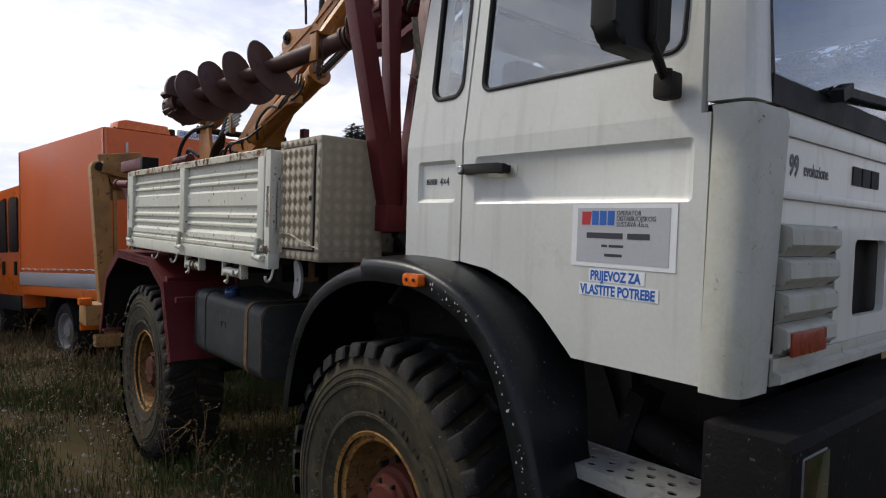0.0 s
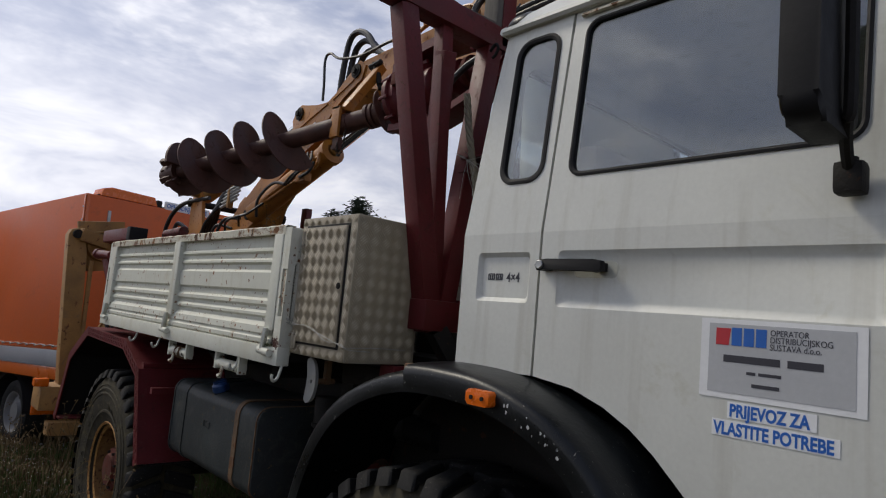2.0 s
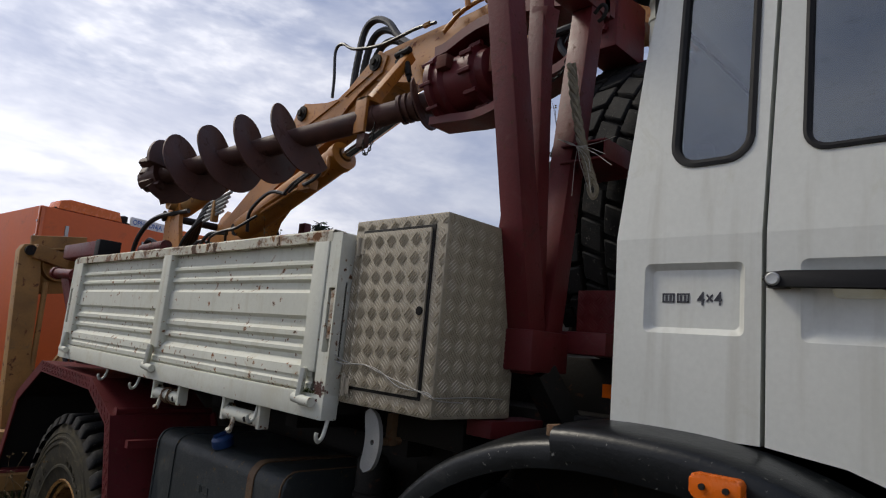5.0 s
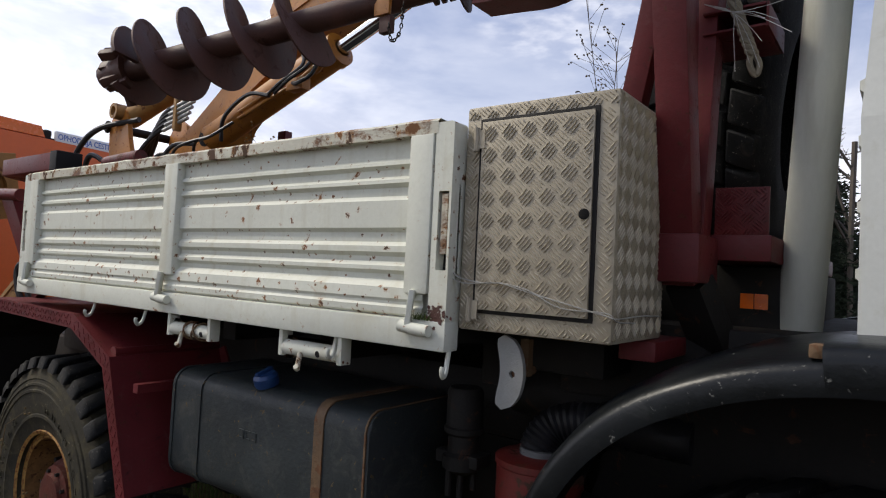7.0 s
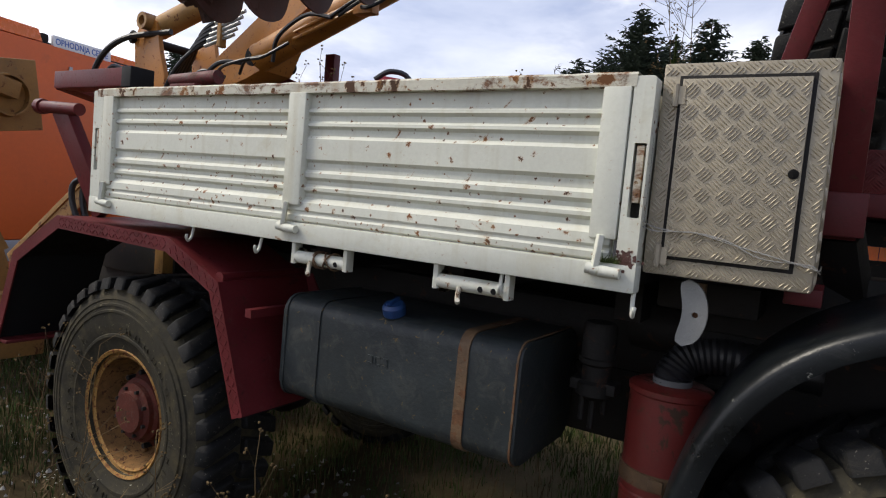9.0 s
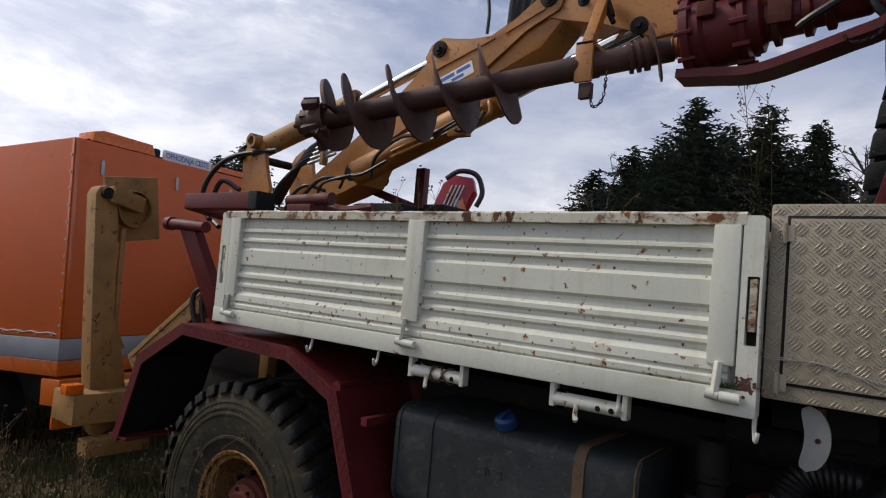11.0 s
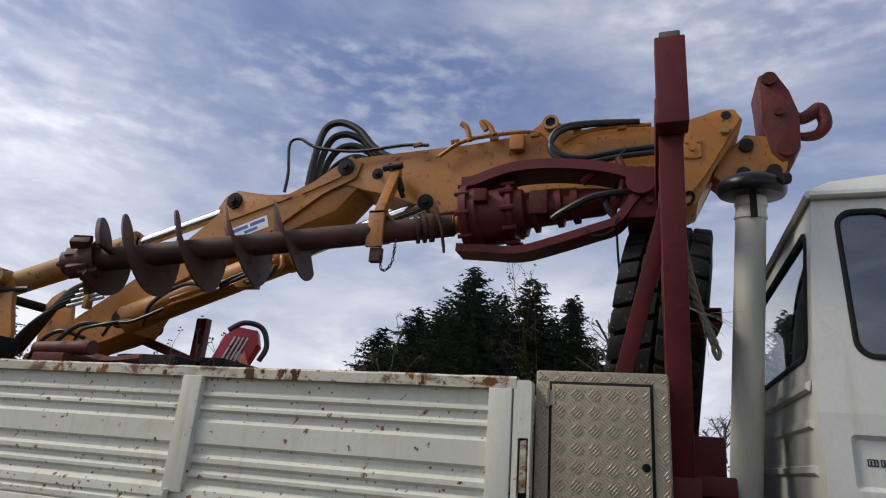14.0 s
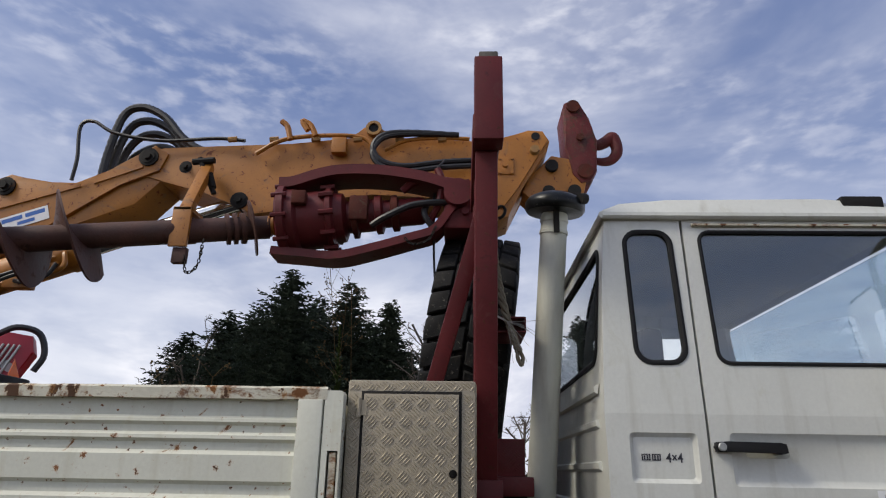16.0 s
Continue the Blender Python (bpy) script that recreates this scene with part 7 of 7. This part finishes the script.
# ---- orange van with a box body ----
van = thing("box_van", (0, 0, 0), "orange road-patrol van with a tarpaulin box body and amber light bar", "van", local=pose(1.57, 7.20, 0.0, -3.6, 0, 11.5))
bm = bm_()
box(bm, (0.0, 0.0, 1.02), (2.05, 2.42, 2.56), 0.02)
bx = part("box_body", bm, ORANGE, van, "orange tarpaulin box")
for y in (0.012, 2.40):
    part("corner_strip", box(bm_(), (-0.006, y - 0.012, 1.02), (0.0, y + 0.012, 2.55), 0.002), ORANGEB, van)
for x in (0.02, 2.03):
    part("corner_strip", box(bm_(), (x - 0.015, -0.008, 1.02), (x + 0.015, 0.0, 2.55), 0.002), ORANGEB, van)
bm = bm_()
for k in range(12):
    y = 0.10 + 0.20 * k
    cyl(bm, (-0.012, y, 1.055), (0.0, y, 1.055), 0.014, seg=8)
for k in range(11):
    cyl(bm, (-0.012, 0.02, 1.12 + 0.13 * k), (0.0, 0.02, 1.12 + 0.13 * k), 0.010, seg=8)
tube(bm, [(-0.008, 0.05 + 0.1 * k, 1.055 + 0.012 * (k % 2)) for k in range(24)], 0.005, 5)
part("eyelet_lacing", bm, ZINC, van, "row of eyelets and lacing", kind="stuff")
bm = bm_()
box(bm, (-0.012, 0.0, 0.86), (2.06, 2.42, 1.02), 0.01)
part("side_rail", bm, GREYS, van, "grey aluminium side rail")
bm = bm_()
box(bm, (0.0, 0.02, 0.74), (2.05, 2.42, 0.858), 0.01)
box(bm, (0.0, -0.02, 0.52), (2.05, 0.20, 0.72), 0.01)
part("underbody", bm, ORANGEB, van, "orange lower body")
bm = bm_()
box(bm, (0.15, -0.03, 0.44), (1.9, 0.02, 0.52), 0.01)
box(bm, (0.3, 0.2, 0.45), (1.75, 5.2, 0.70), 0.02)
part("van_frame", bm, DARKST, van)
bm = bm_()
for x in (0.22, 0.95, 1.6):
    box(bm, (x, -0.014, 2.30), (x + 0.03, 0.0, 2.42), 0.004)
part("door_catch", bm, ZINC, van)
# light bar and sign
bm = bm_()
prism(bm, [(0.14, 2.562), (0.16, 2.64), (0.24, 2.665), (0.70, 2.655), (0.735, 2.562)], "y", 0.004, 0.20, 0.012)
part("light_bar", bm, LAMP, van, "amber light bar")
bm = prism(bm_(), [(1.36, 2.562), (1.38, 2.63), (1.95, 2.63), (2.0, 2.562)], "y", 0.03, 0.20, 0.012)
part("light_bar", bm, LAMP, van, "amber light bar")
bm = bm_()
box(bm, (0.12, 0.025, 2.556), (2.02, 0.205, 2.575), 0.004)
box(bm, (0.735, 0.02, 2.57), (0.80, 0.21, 2.64), 0.02)
part("bar_base", bm, DARKST, van)
bm = bm_()
box(bm, (0.82, 0.0, 2.550), (1.36, 0.03, 2.640), 0.006)
part("sign_board", bm, PAPER, van, "pale sign board with blue lettering")
writing("sign_lettering", "OPHODNJA CESTE", 0.070, on_front(0.835, -0.0015, 2.570), BLUEINK, van, 0.84, 0.0008)
# cab of the van
bm = bm_()
prism(bm, [(2.46, 0.55), (4.30, 0.55), (4.42, 0.80), (4.40, 1.12), (3.95, 1.30), (3.45, 2.05), (3.25, 2.13), (2.46, 2.16)], "x", 0.03, 2.02, 0.05)
part("van_cab", bm, ORANGEB, van, "orange van cab", smooth=50)
bm = bm_()
prism(bm, [(3.62, 1.28), (3.32, 1.95), (3.0, 2.0), (2.96, 1.28)], "x", 0.010, 0.032, 0.02)
prism(bm, rounded(2.56, 1.28, 2.86, 2.0, 0.05), "x", 0.010, 0.032, 0.01)
part("cab_window", bm, BLACK, van, "dark tinted side windows")
bm = bm_()
for y in (3.06, 2.62):
    box(bm, (0.005, y, 0.98), (0.035, y + 0.06, 1.16), 0.01)
box(bm, (0.015, 2.46, 0.52), (0.035, 4.30, 0.72), 0.008)
part("van_trim", bm, BLACK, van)


def van_wheel(x, y):
    bm = bm_()
    prof = [(0.20, 0.09), (0.23, 0.105), (0.29, 0.11), (0.325, 0.09), (0.338, 0.04), (0.338, -0.09), (0.20, -0.1)]
    revolve(bm, prof, (x, y, 0.338), (-1, 0, 0), 40)
    w = part("wheel", bm, RUBBER, van)
    bm = bm_()
    revolve(bm, [(0.205, 0.09), (0.212, 0.10), (0.20, 0.095), (0.17, 0.04), (0.10, 0.06), (0.09, 0.085), (0.0, 0.09)], (x, y, 0.338), (-1, 0, 0), 32)
    for k in range(8):
        t = 2 * math.pi * k / 8
        cyl(bm, (x - 0.055, y + 0.135 * math.cos(t), 0.338 + 0.135 * math.sin(t)), (x - 0.035, y + 0.135 * math.cos(t), 0.338 + 0.135 * math.sin(t)), 0.018, seg=8)
    part("rim", bm, TRIMG, w)


for x in (0.18, 1.87):
    for y in (1.25, 3.65):
        van_wheel(x, y)
bm = bm_()
prev = None
for k in range(13):
    t = math.pi * k / 12
    row = [bm.verts.new((x, 1.25 + 0.40 * math.cos(t), 0.36 + 0.38 * math.sin(t))) for x in (0.02, 0.30)]
    if prev:
        bm.faces.new((prev[0], prev[1], row[1], row[0]))
    prev = row
part("mud_guard", bm, BLACK, van, "black plastic mud guard")
copy_thing(van, pose(-1.05, 11.3, 0.0, -1.0, 0, 7.0))["label"] = "second orange van with a tarpaulin box body"

# ---- red loader crane on a far lorry ----
far = thing("loader_crane", (0, 0, 0), "red folded loader crane standing on a far orange lorry", "crane", local=pose(5.27, 6.98, 0.0, 0, 0, -62))
bm = bm_()
prism(bm, [(-0.05, 2.0), (0.32, 2.0), (0.42, 2.55), (0.66, 3.02), (0.62, 3.18), (0.42, 3.20), (0.28, 3.10), (0.10, 2.6)], "y", -0.16, 0.16, 0.02)
bmesh.ops.translate(bm, vec=(0, 0, -0.27), verts=bm.verts[:])
part("crane_arm", bm, REDCAR, far, "red crane arm")
bm = bm_()
prism(bm, [(0.42, 2.0), (0.56, 2.0), (0.60, 2.75), (0.52, 2.95), (0.46, 2.6)], "y", -0.20, -0.165, 0.01)
for k in range(5):
    x = 0.62 + 0.22 * k
    beam(bm, (x, -0.1, 2.62 - 0.10 * k), (x + 0.05, -0.1, 2.30), 0.05, 0.04)
beam(bm, (0.58, -0.1, 2.68), (1.75, -0.1, 2.16), 0.07, 0.08)
beam(bm, (0.60, -0.1, 2.36), (1.75, -0.1, 2.06), 0.07, 0.06)
beam(bm, (1.72, -0.1, 2.0), (1.72, -0.1, 2.34), 0.08, 0.08)
bmesh.ops.translate(bm, vec=(0, 0, -0.27), verts=bm.verts[:])
part("lattice_arm", bm, ORANGEB, far, "orange lattice arm")
bm = bm_()
for k in range(4):
    cyl(bm, (0.02 + 0.045 * k, -0.175, 2.1), (0.40 + 0.045 * k, -0.175, 3.08), 0.012, seg=8)
bmesh.ops.translate(bm, vec=(0, 0, -0.27), verts=bm.verts[:])
part("steel_pipe", bm, ZINC, far)
bm = bm_()
tube(bm, spline([(0.30, -0.1, 3.16), (0.46, -0.1, 3.26), (0.66, -0.1, 3.22), (0.74, -0.1, 3.02), (0.68, -0.1, 2.85)], 6), 0.03, 8)
bmesh.ops.translate(bm, vec=(0, 0, -0.27), verts=bm.verts[:])
part("crane_hose", bm, HOSE, far)
bm = bm_()
M = Matrix.Translation((0.36, -0.164, 2.66)) @ Matrix.Rotation(radians(-62), 4, "Y")
for k in range(5):
    box(bm, (-0.28 + 0.12 * k, -0.004, -0.05), (-0.20 + 0.12 * k, 0.0, 0.05), 0, M)
bmesh.ops.translate(bm, vec=(0, 0, -0.27), verts=bm.verts[:])
part("letter_bars", bm, SILVER, far, "", smooth=0)
bm = bm_()
box(bm, (-0.6, -0.9, 0.9), (2.6, 0.9, 1.5), 0.05)
box(bm, (-1.9, -1.0, 0.7), (-0.5, 1.0, 2.15), 0.08)
box(bm, (-0.3, -0.35, 1.5), (0.5, 0.35, 2.02), 0.03)
part("lorry_body", bm, ORANGEB, far, "orange lorry body")
bm = bm_()
for x in (-1.2, 1.6):
    for y in (-0.85, 0.85):
        revolve(bm, [(0.0, -0.13), (0.46, -0.13), (0.50, -0.08), (0.50, 0.08), (0.46, 0.13), (0.0, 0.13)], (x, y, 0.49), (0, 1, 0), 28)
part("lorry_wheel", bm, RUBBER, far)

# ---- trees ----


def conifer(seed, h, r):
    """A spruce: trunk and some hundreds of uneven boughs, each hung with small needle sprays."""
    rg = random.Random(seed)
    bt = bm_()
    cyl(bt, (0, 0, -0.1), (0, 0, h * 0.98), h * 0.016, 0.012, 8)
    vs, fs = [], []
    for _ in range(int(270 * h)):
        f = rg.random() ** 0.62
        z = h * (1 - f) * 0.985
        a = rg.uniform(0, 2 * math.pi)
        lump = 0.80 + 0.35 * noise.noise((math.cos(a) * 1.6 + seed, math.sin(a) * 1.6, z * 0.55))
        ln = (1.55 * r * f ** 0.72 + 0.10) * lump * rg.uniform(0.50, 1.12)
        d = Vector((math.cos(a), math.sin(a), 0))
        s = Vector((-d.y, d.x, 0))
        rise = rg.uniform(-0.30, 0.25) + 0.45 * (1 - f) ** 3
        n = max(2, int(ln / 0.15))
        for q in range(n):
            t = (q + 0.5 + 0.4 * rg.random()) / n
            c = Vector((0, 0, z)) + d * (ln * t) + Vector((0, 0, ln * (rise * t - 0.30 * t * t + 0.16 * t ** 4)))
            w = (0.20 * (1 - 0.45 * t) + 0.08) * rg.uniform(0.7, 1.25)
            for e in (-1, 1):
                tip = c + (d * rg.uniform(0.3, 0.9) + s * (e * rg.uniform(0.3, 1.0)) + Vector((0, 0, rg.uniform(-0.55, 0.40)))) * w
                bb = (d * 0.5 + Vector((0, 0, 0.5))) * (w * 0.30)
                i = len(vs)
                vs += [c + bb, tip, c - bb]
                fs.append((i, i + 1, i + 2))
    me = bpy.data.meshes.new("crown")
    me.from_pydata([tuple(v) for v in vs], [], fs)
    me.materials.append(NEEDLE)
    return bt, me


def plant_conifer(seed, az, dist, el, r, label):
    h = 1.7 + dist * math.tan(radians(el))
    at = (-0.55 + dist * math.sin(radians(az)), 2.18 + dist * math.cos(radians(az)), 0.0)
    e = thing("spruce_tree", at, label, "tree", "spruces behind the yard", local=Matrix.Translation(at))
    far_off = 3.0 if dist > 60 else 1.0
    e.matrix_basis = Matrix.Translation(at) @ Matrix.Diagonal((far_off, far_off, far_off, 1.0))
    bt, bn = conifer(seed, h / far_off, r)
    part("trunk", bt, BARK, e)
    crown = new("crown", bn)
    crown.parent = e


for k, (az, dist, el, r) in enumerate(((66.0, 27, 11.0, 2.4), (69.0, 26, 13.2, 2.8), (71.6, 25, 14.0, 2.9), (74.2, 24, 17.2, 3.1), (76.8, 27, 15.2, 2.6), (79.6, 25, 16.6, 2.7), (81.6, 28, 13.0, 2.4), (83.4, 25, 15.0, 2.3), (85.0, 28, 10.5, 2.2), (35.0, 90, 10.6, 2.6), (32.8, 92, 9.0, 2.2), (70.4, 29, 11.0, 2.8), (78.0, 29, 12.0, 3.0))):
    plant_conifer(40 + k, az, dist, el, r, "tall dark green spruce behind the yard" if el > 12 else "shorter dark spruce among taller ones")


def bare_tree(seed, at, h, name, label):
    rg = random.Random(seed)
    bm = bm_()

    def limb(p, d, ln, r, depth):
        q = p + d * ln
        mid = p + d * (ln * 0.5) + Vector((rg.uniform(-1, 1), rg.uniform(-1, 1), 0)) * ln * 0.06
        tube(bm, [p, mid, q], r, 5 if depth < 2 else 3)
        if depth >= 4:
            return
        for _ in range(4 if depth else 9):
            t = rg.uniform(0.25, 1.0)
            b = p.lerp(q, t)
            nd = (d * 0.5 + Vector((rg.uniform(-1, 1), rg.uniform(-1, 1), rg.uniform(-0.25, 0.6)))).normalized()
            limb(b, nd, ln * rg.uniform(0.28, 0.5), r * 0.5, depth + 1)
    limb(Vector((0, 0, -0.05)), Vector((0.02, 0, 1)), h * 0.75, h * 0.010, 0)
    e = thing(name, at, label, "tree", local=Matrix.Translation(at))
    part("twig_crown", bm, TWIG, e, smooth=0)


bare_tree(3, (-0.55 + 24 * math.sin(radians(87.5)), 2.18 + 24 * math.cos(radians(87.5)), 0), 8.6, "bare_tree", "leafless tree with fine twigs")
bare_tree(5, (-0.55 + 22 * math.sin(radians(95.5)), 2.18 + 22 * math.cos(radians(95.5)), 0), 4.6, "bare_shrub", "leafless shrub behind the truck")
bare_tree(6, (-0.55 + 25 * math.sin(radians(67)), 2.18 + 25 * math.cos(radians(67)), 0), 6.6, "bare_tree", "leafless tree with fine twigs")
bare_tree(8, (-0.55 + 21 * math.sin(radians(101)), 2.18 + 21 * math.cos(radians(101)), 0), 4.0, "bare_shrub", "leafless shrub behind the truck")
# far low hedge that closes the yard
bm = bm_()
for k in range(15000):
    a = rng.uniform(0, 2 * math.pi)
    d = rng.uniform(36, 42)
    z = rng.uniform(0, 1.0) ** 1.3 * (2.3 + 1.1 * noise.noise((math.cos(a) * 6, math.sin(a) * 6, 3)))
    c = Vector((2 + d * math.sin(a), 3 + d * math.cos(a), z))
    t1 = Vector((rng.uniform(-1, 1), rng.uniform(-1, 1), rng.uniform(-1, 1))) * 0.45
    t2 = Vector((rng.uniform(-1, 1), rng.uniform(-1, 1), rng.uniform(-1, 1))) * 0.45
    bm.faces.new([bm.verts.new(c + t1), bm.verts.new(c + t2), bm.verts.new(c - t1 * 0.6)])
tagged(part("far_hedge", bm, NEEDLE, None, smooth=0), "low dark hedge round the yard", "hedge", kind="stuff")

# ---- grass, dry stalks, gravel ----


def ground_z(x, y):
    return -0.02 + 0.05 * noise.noise((x * 0.6, y * 0.6, 0))


def blades(count, area, hmin, hmax, width, seed, mat, name, label, clump=1.6, bend=0.35):
    rg = random.Random(seed)
    vs, fs = [], []
    x0, y0, x1, y1 = area
    n = 0
    while n < count:
        x, y = rg.uniform(x0, x1), rg.uniform(y0, y1)
        c = noise.noise((x * clump, y * clump, seed))
        if c < rg.uniform(-0.55, 0.35):
            continue
        z = ground_z(x, y) - 0.005
        h = rg.uniform(hmin, hmax) * (0.8 + 0.5 * c)
        a, b = rg.uniform(0, 6.283), rg.uniform(0, 6.283)
        lx, ly = math.cos(b) * h * bend * rg.random(), math.sin(b) * h * bend * rg.random()
        wx, wy = math.cos(a) * width, math.sin(a) * width
        i = len(vs)
        vs += [(x - wx, y - wy, z), (x + wx, y + wy, z), (x + lx * 0.4 - wx * 0.7, y + ly * 0.4 - wy * 0.7, z + h * 0.6), (x + lx * 0.4 + wx * 0.7, y + ly * 0.4 + wy * 0.7, z + h * 0.6), (x + lx, y + ly, z + h * 0.97)]
        fs += [(i, i + 1, i + 3, i + 2), (i + 2, i + 3, i + 4)]
        n += 1
    me = bpy.data.meshes.new(name)
    me.from_pydata(vs, [], fs)
    me.materials.append(mat)
    tagged(new(name, me), label, "grass", kind="stuff")


blades(52000, (-1.6, 1.2, 4.2, 8.0), 0.03, 0.12, 0.0035, 11, GRASS, "grass", "short green grass beside the truck")
blades(22000, (-3.0, 6.5, 5.0, 16.0), 0.05, 0.14, 0.006, 12, STRAW, "dry_grass", "dry brown grass in the yard")
blades(7000, (-1.6, 2.0, 4.2, 8.5), 0.04, 0.16, 0.0030, 13, STRAW, "dry_grass", "dry straw among the grass")
blades(14000, (1.4, -2.0, 9.0, 3.0), 0.06, 0.22, 0.006, 14, GRASS, "grass", "grass on the far side of the truck")
blades(9000, (3.5, 3.0, 12.0, 12.0), 0.06, 0.25, 0.008, 15, GRASS, "grass", "grass on the far side of the yard")

# gravel
bm = bm_()
for _ in range(2600):
    x, y = rng.uniform(-1.2, 2.6), rng.uniform(1.6, 8.5)
    r = rng.uniform(0.006, 0.022)
    c = Vector((x, y, ground_z(x, y) + r * 0.2))
    ring = [bm.verts.new(c + Vector((r * math.cos(t) * rng.uniform(0.7, 1.2), r * math.sin(t) * rng.uniform(0.7, 1.2), -r * 0.3))) for t in (0, 1.26, 2.51, 3.77, 5.03)]
    top = bm.verts.new(c + Vector((rng.uniform(-0.3, 0.3) * r, rng.uniform(-0.3, 0.3) * r, r * 0.6)))
    for k in range(5):
        bm.faces.new((ring[k], ring[(k + 1) % 5], top))
tagged(part("gravel", bm, STONE, None, smooth=0), "scattered grey gravel", "gravel", kind="stuff")


def weed(seed, at, h):
    """A dry weed: thin stem with branching twigs and seed heads."""
    rg = random.Random(seed)
    bm = bm_()
    top = Vector((rg.uniform(-0.12, 0.12) * h, rg.uniform(-0.12, 0.12) * h, h))
    stem = spline([(0, 0, 0), tuple(top * 0.5 + Vector((rg.uniform(-0.03, 0.03), rg.uniform(-0.03, 0.03), 0))), tuple(top)], 6)
    tube(bm, stem, 0.0018, 4)
    for _ in range(int(6 + h * 12)):
        p = stem[rg.randrange(4, len(stem))]
        d = Vector((rg.uniform(-1, 1), rg.uniform(-1, 1), rg.uniform(0.2, 1.2))).normalized()
        q = p + d * rg.uniform(0.04, 0.14) * (0.5 + h)
        tube(bm, [p, q], 0.0011, 3)
        for _ in range(3):
            c = q + Vector((rg.uniform(-1, 1), rg.uniform(-1, 1), rg.uniform(-1, 1))) * 0.012
            box(bm, c - Vector((0.003, 0.003, 0.003)), c + Vector((0.003, 0.003, 0.003)))
    ob = part("weed", bm, STRAW, None, smooth=0)
    ob.location = (at[0], at[1], ground_z(at[0], at[1]))
    return tagged(ob, "thin dry weed with small seed heads", "weed", "weeds round the truck")


spots_ = [(1.10, 3.55, 0.75), (1.15, 3.35, 0.60), (1.18, 3.05, 0.72), (1.05, 2.75, 0.55), (1.08, 4.15, 0.62), (0.95, 4.45, 0.95), (1.02, 4.75, 0.80), (0.90, 5.2, 0.75), (0.75, 5.6, 0.85), (1.0, 5.5, 0.65), (1.1, 5.9, 0.55),
          (0.6, 4.9, 0.55), (1.12, 2.55, 0.45), (1.2, 3.75, 0.50), (0.55, 6.2, 0.7), (0.9, 6.5, 0.6), (0.3, 5.6, 0.5), (1.0, 3.9, 0.4), (0.85, 3.3, 0.42), (1.15, 1.15, 0.85), (1.20, 0.90, 0.80), (1.10, 0.75, 0.7)]
for k, (x, y, h) in enumerate(spots_):
    weed(100 + k, (x, y), h)
# weeds that grow on the loaded bed
for k, (x, y, h) in enumerate(((2.0, 4.30, 0.72), (2.05, 4.20, 0.62), (1.95, 4.42, 0.66), (2.85, 2.80, 1.42), (2.92, 2.95, 1.25), (2.78, 2.72, 1.15), (2.3, 3.3, 0.62), (2.2, 3.5, 0.60))):
    w = weed(200 + k, (x, y), h)
    w.location.z = 1.48
    w["group"] = "weeds on the bed"
    w["label"] = "dry weed growing on the truck bed"


def flowers(count, area, seed):
    """Thin stems with tiny white heads and a few leaves, too many to count."""
    rg = random.Random(seed)
    vs, fs, ms = [], [], []

    def tri(a, b, c, m):
        i = len(vs)
        vs.extend((tuple(a), tuple(b), tuple(c)))
        fs.append((i, i + 1, i + 2))
        ms.append(m)
    for _ in range(count):
        x, y = rg.uniform(area[0], area[2]), rg.uniform(area[1], area[3])
        p = Vector((x, y, ground_z(x, y)))
        h = rg.uniform(0.15, 0.48)
        top = p + Vector((rg.uniform(-0.10, 0.10), rg.uniform(-0.10, 0.10), h))
        w = Vector((0.0022, 0.0010, 0))
        tri(p - w, p + w, top, 0)
        for _ in range(rg.randint(3, 6)):
            q = p.lerp(top, rg.uniform(0.3, 0.95))
            d = Vector((rg.uniform(-1, 1), rg.uniform(-1, 1), rg.uniform(0.1, 0.9))).normalized() * rg.uniform(0.03, 0.08)
            sd = d.cross(Vector((0, 0, 1))).normalized() * 0.004
            tri(q - sd, q + sd, q + d, 0)
            if rg.random() < 0.75:
                c = q + d
                for k in range(4):
                    a = k * 1.57 + rg.random()
                    e1 = Vector((math.cos(a), math.sin(a), rg.uniform(-0.3, 0.6))) * 0.0048
                    e2 = Vector((math.cos(a + 1.0), math.sin(a + 1.0), rg.uniform(-0.3, 0.6))) * 0.0048
                    tri(c, c + e1, c + e2, 1)
    me = bpy.data.meshes.new("wildflowers")
    me.from_pydata(vs, [], fs)
    me.materials.append(STRAW)
    me.materials.append(FLOWER)
    me.polygons.foreach_set("material_index", ms)
    tagged(new("wildflowers", me), "straggling dry stems with tiny white flowers", "flowers", kind="stuff")


flowers(170, (-0.2, 4.3, 1.25, 7.4), 31)

bm = bm_()
rk = random.Random(9)
for k in range(260):
    f = k / 260
    a, ln = rk.uniform(0, 6.283), (0.075 * (1 - f) + 0.012) * rk.uniform(0.6, 1.2)
    p0 = Vector((0.006 * math.sin(9 * f), 0.01 * f, 0.25 + 0.68 * f))
    d = Vector((math.cos(a), math.sin(a), rk.uniform(0.2, 0.9))) * ln
    wd = Vector((-math.sin(a), math.cos(a), 0)) * 0.007
    bm.faces.new([bm.verts.new(q) for q in (p0, p0 + d * 0.5 + wd, p0 + d, p0 + d * 0.5 - wd)])
tube(bm, [(0, 0, 0), (0.004, 0.004, 0.5), (0, 0.01, 0.94)], 0.005, 5)
spike = part("weed_spike", bm, GRASS, None, smooth=0)
spike.location = (2.60, 2.79, 1.48)
tagged(spike, "tall leafy green weed spike growing on the truck bed", "weed", "weeds on the bed")
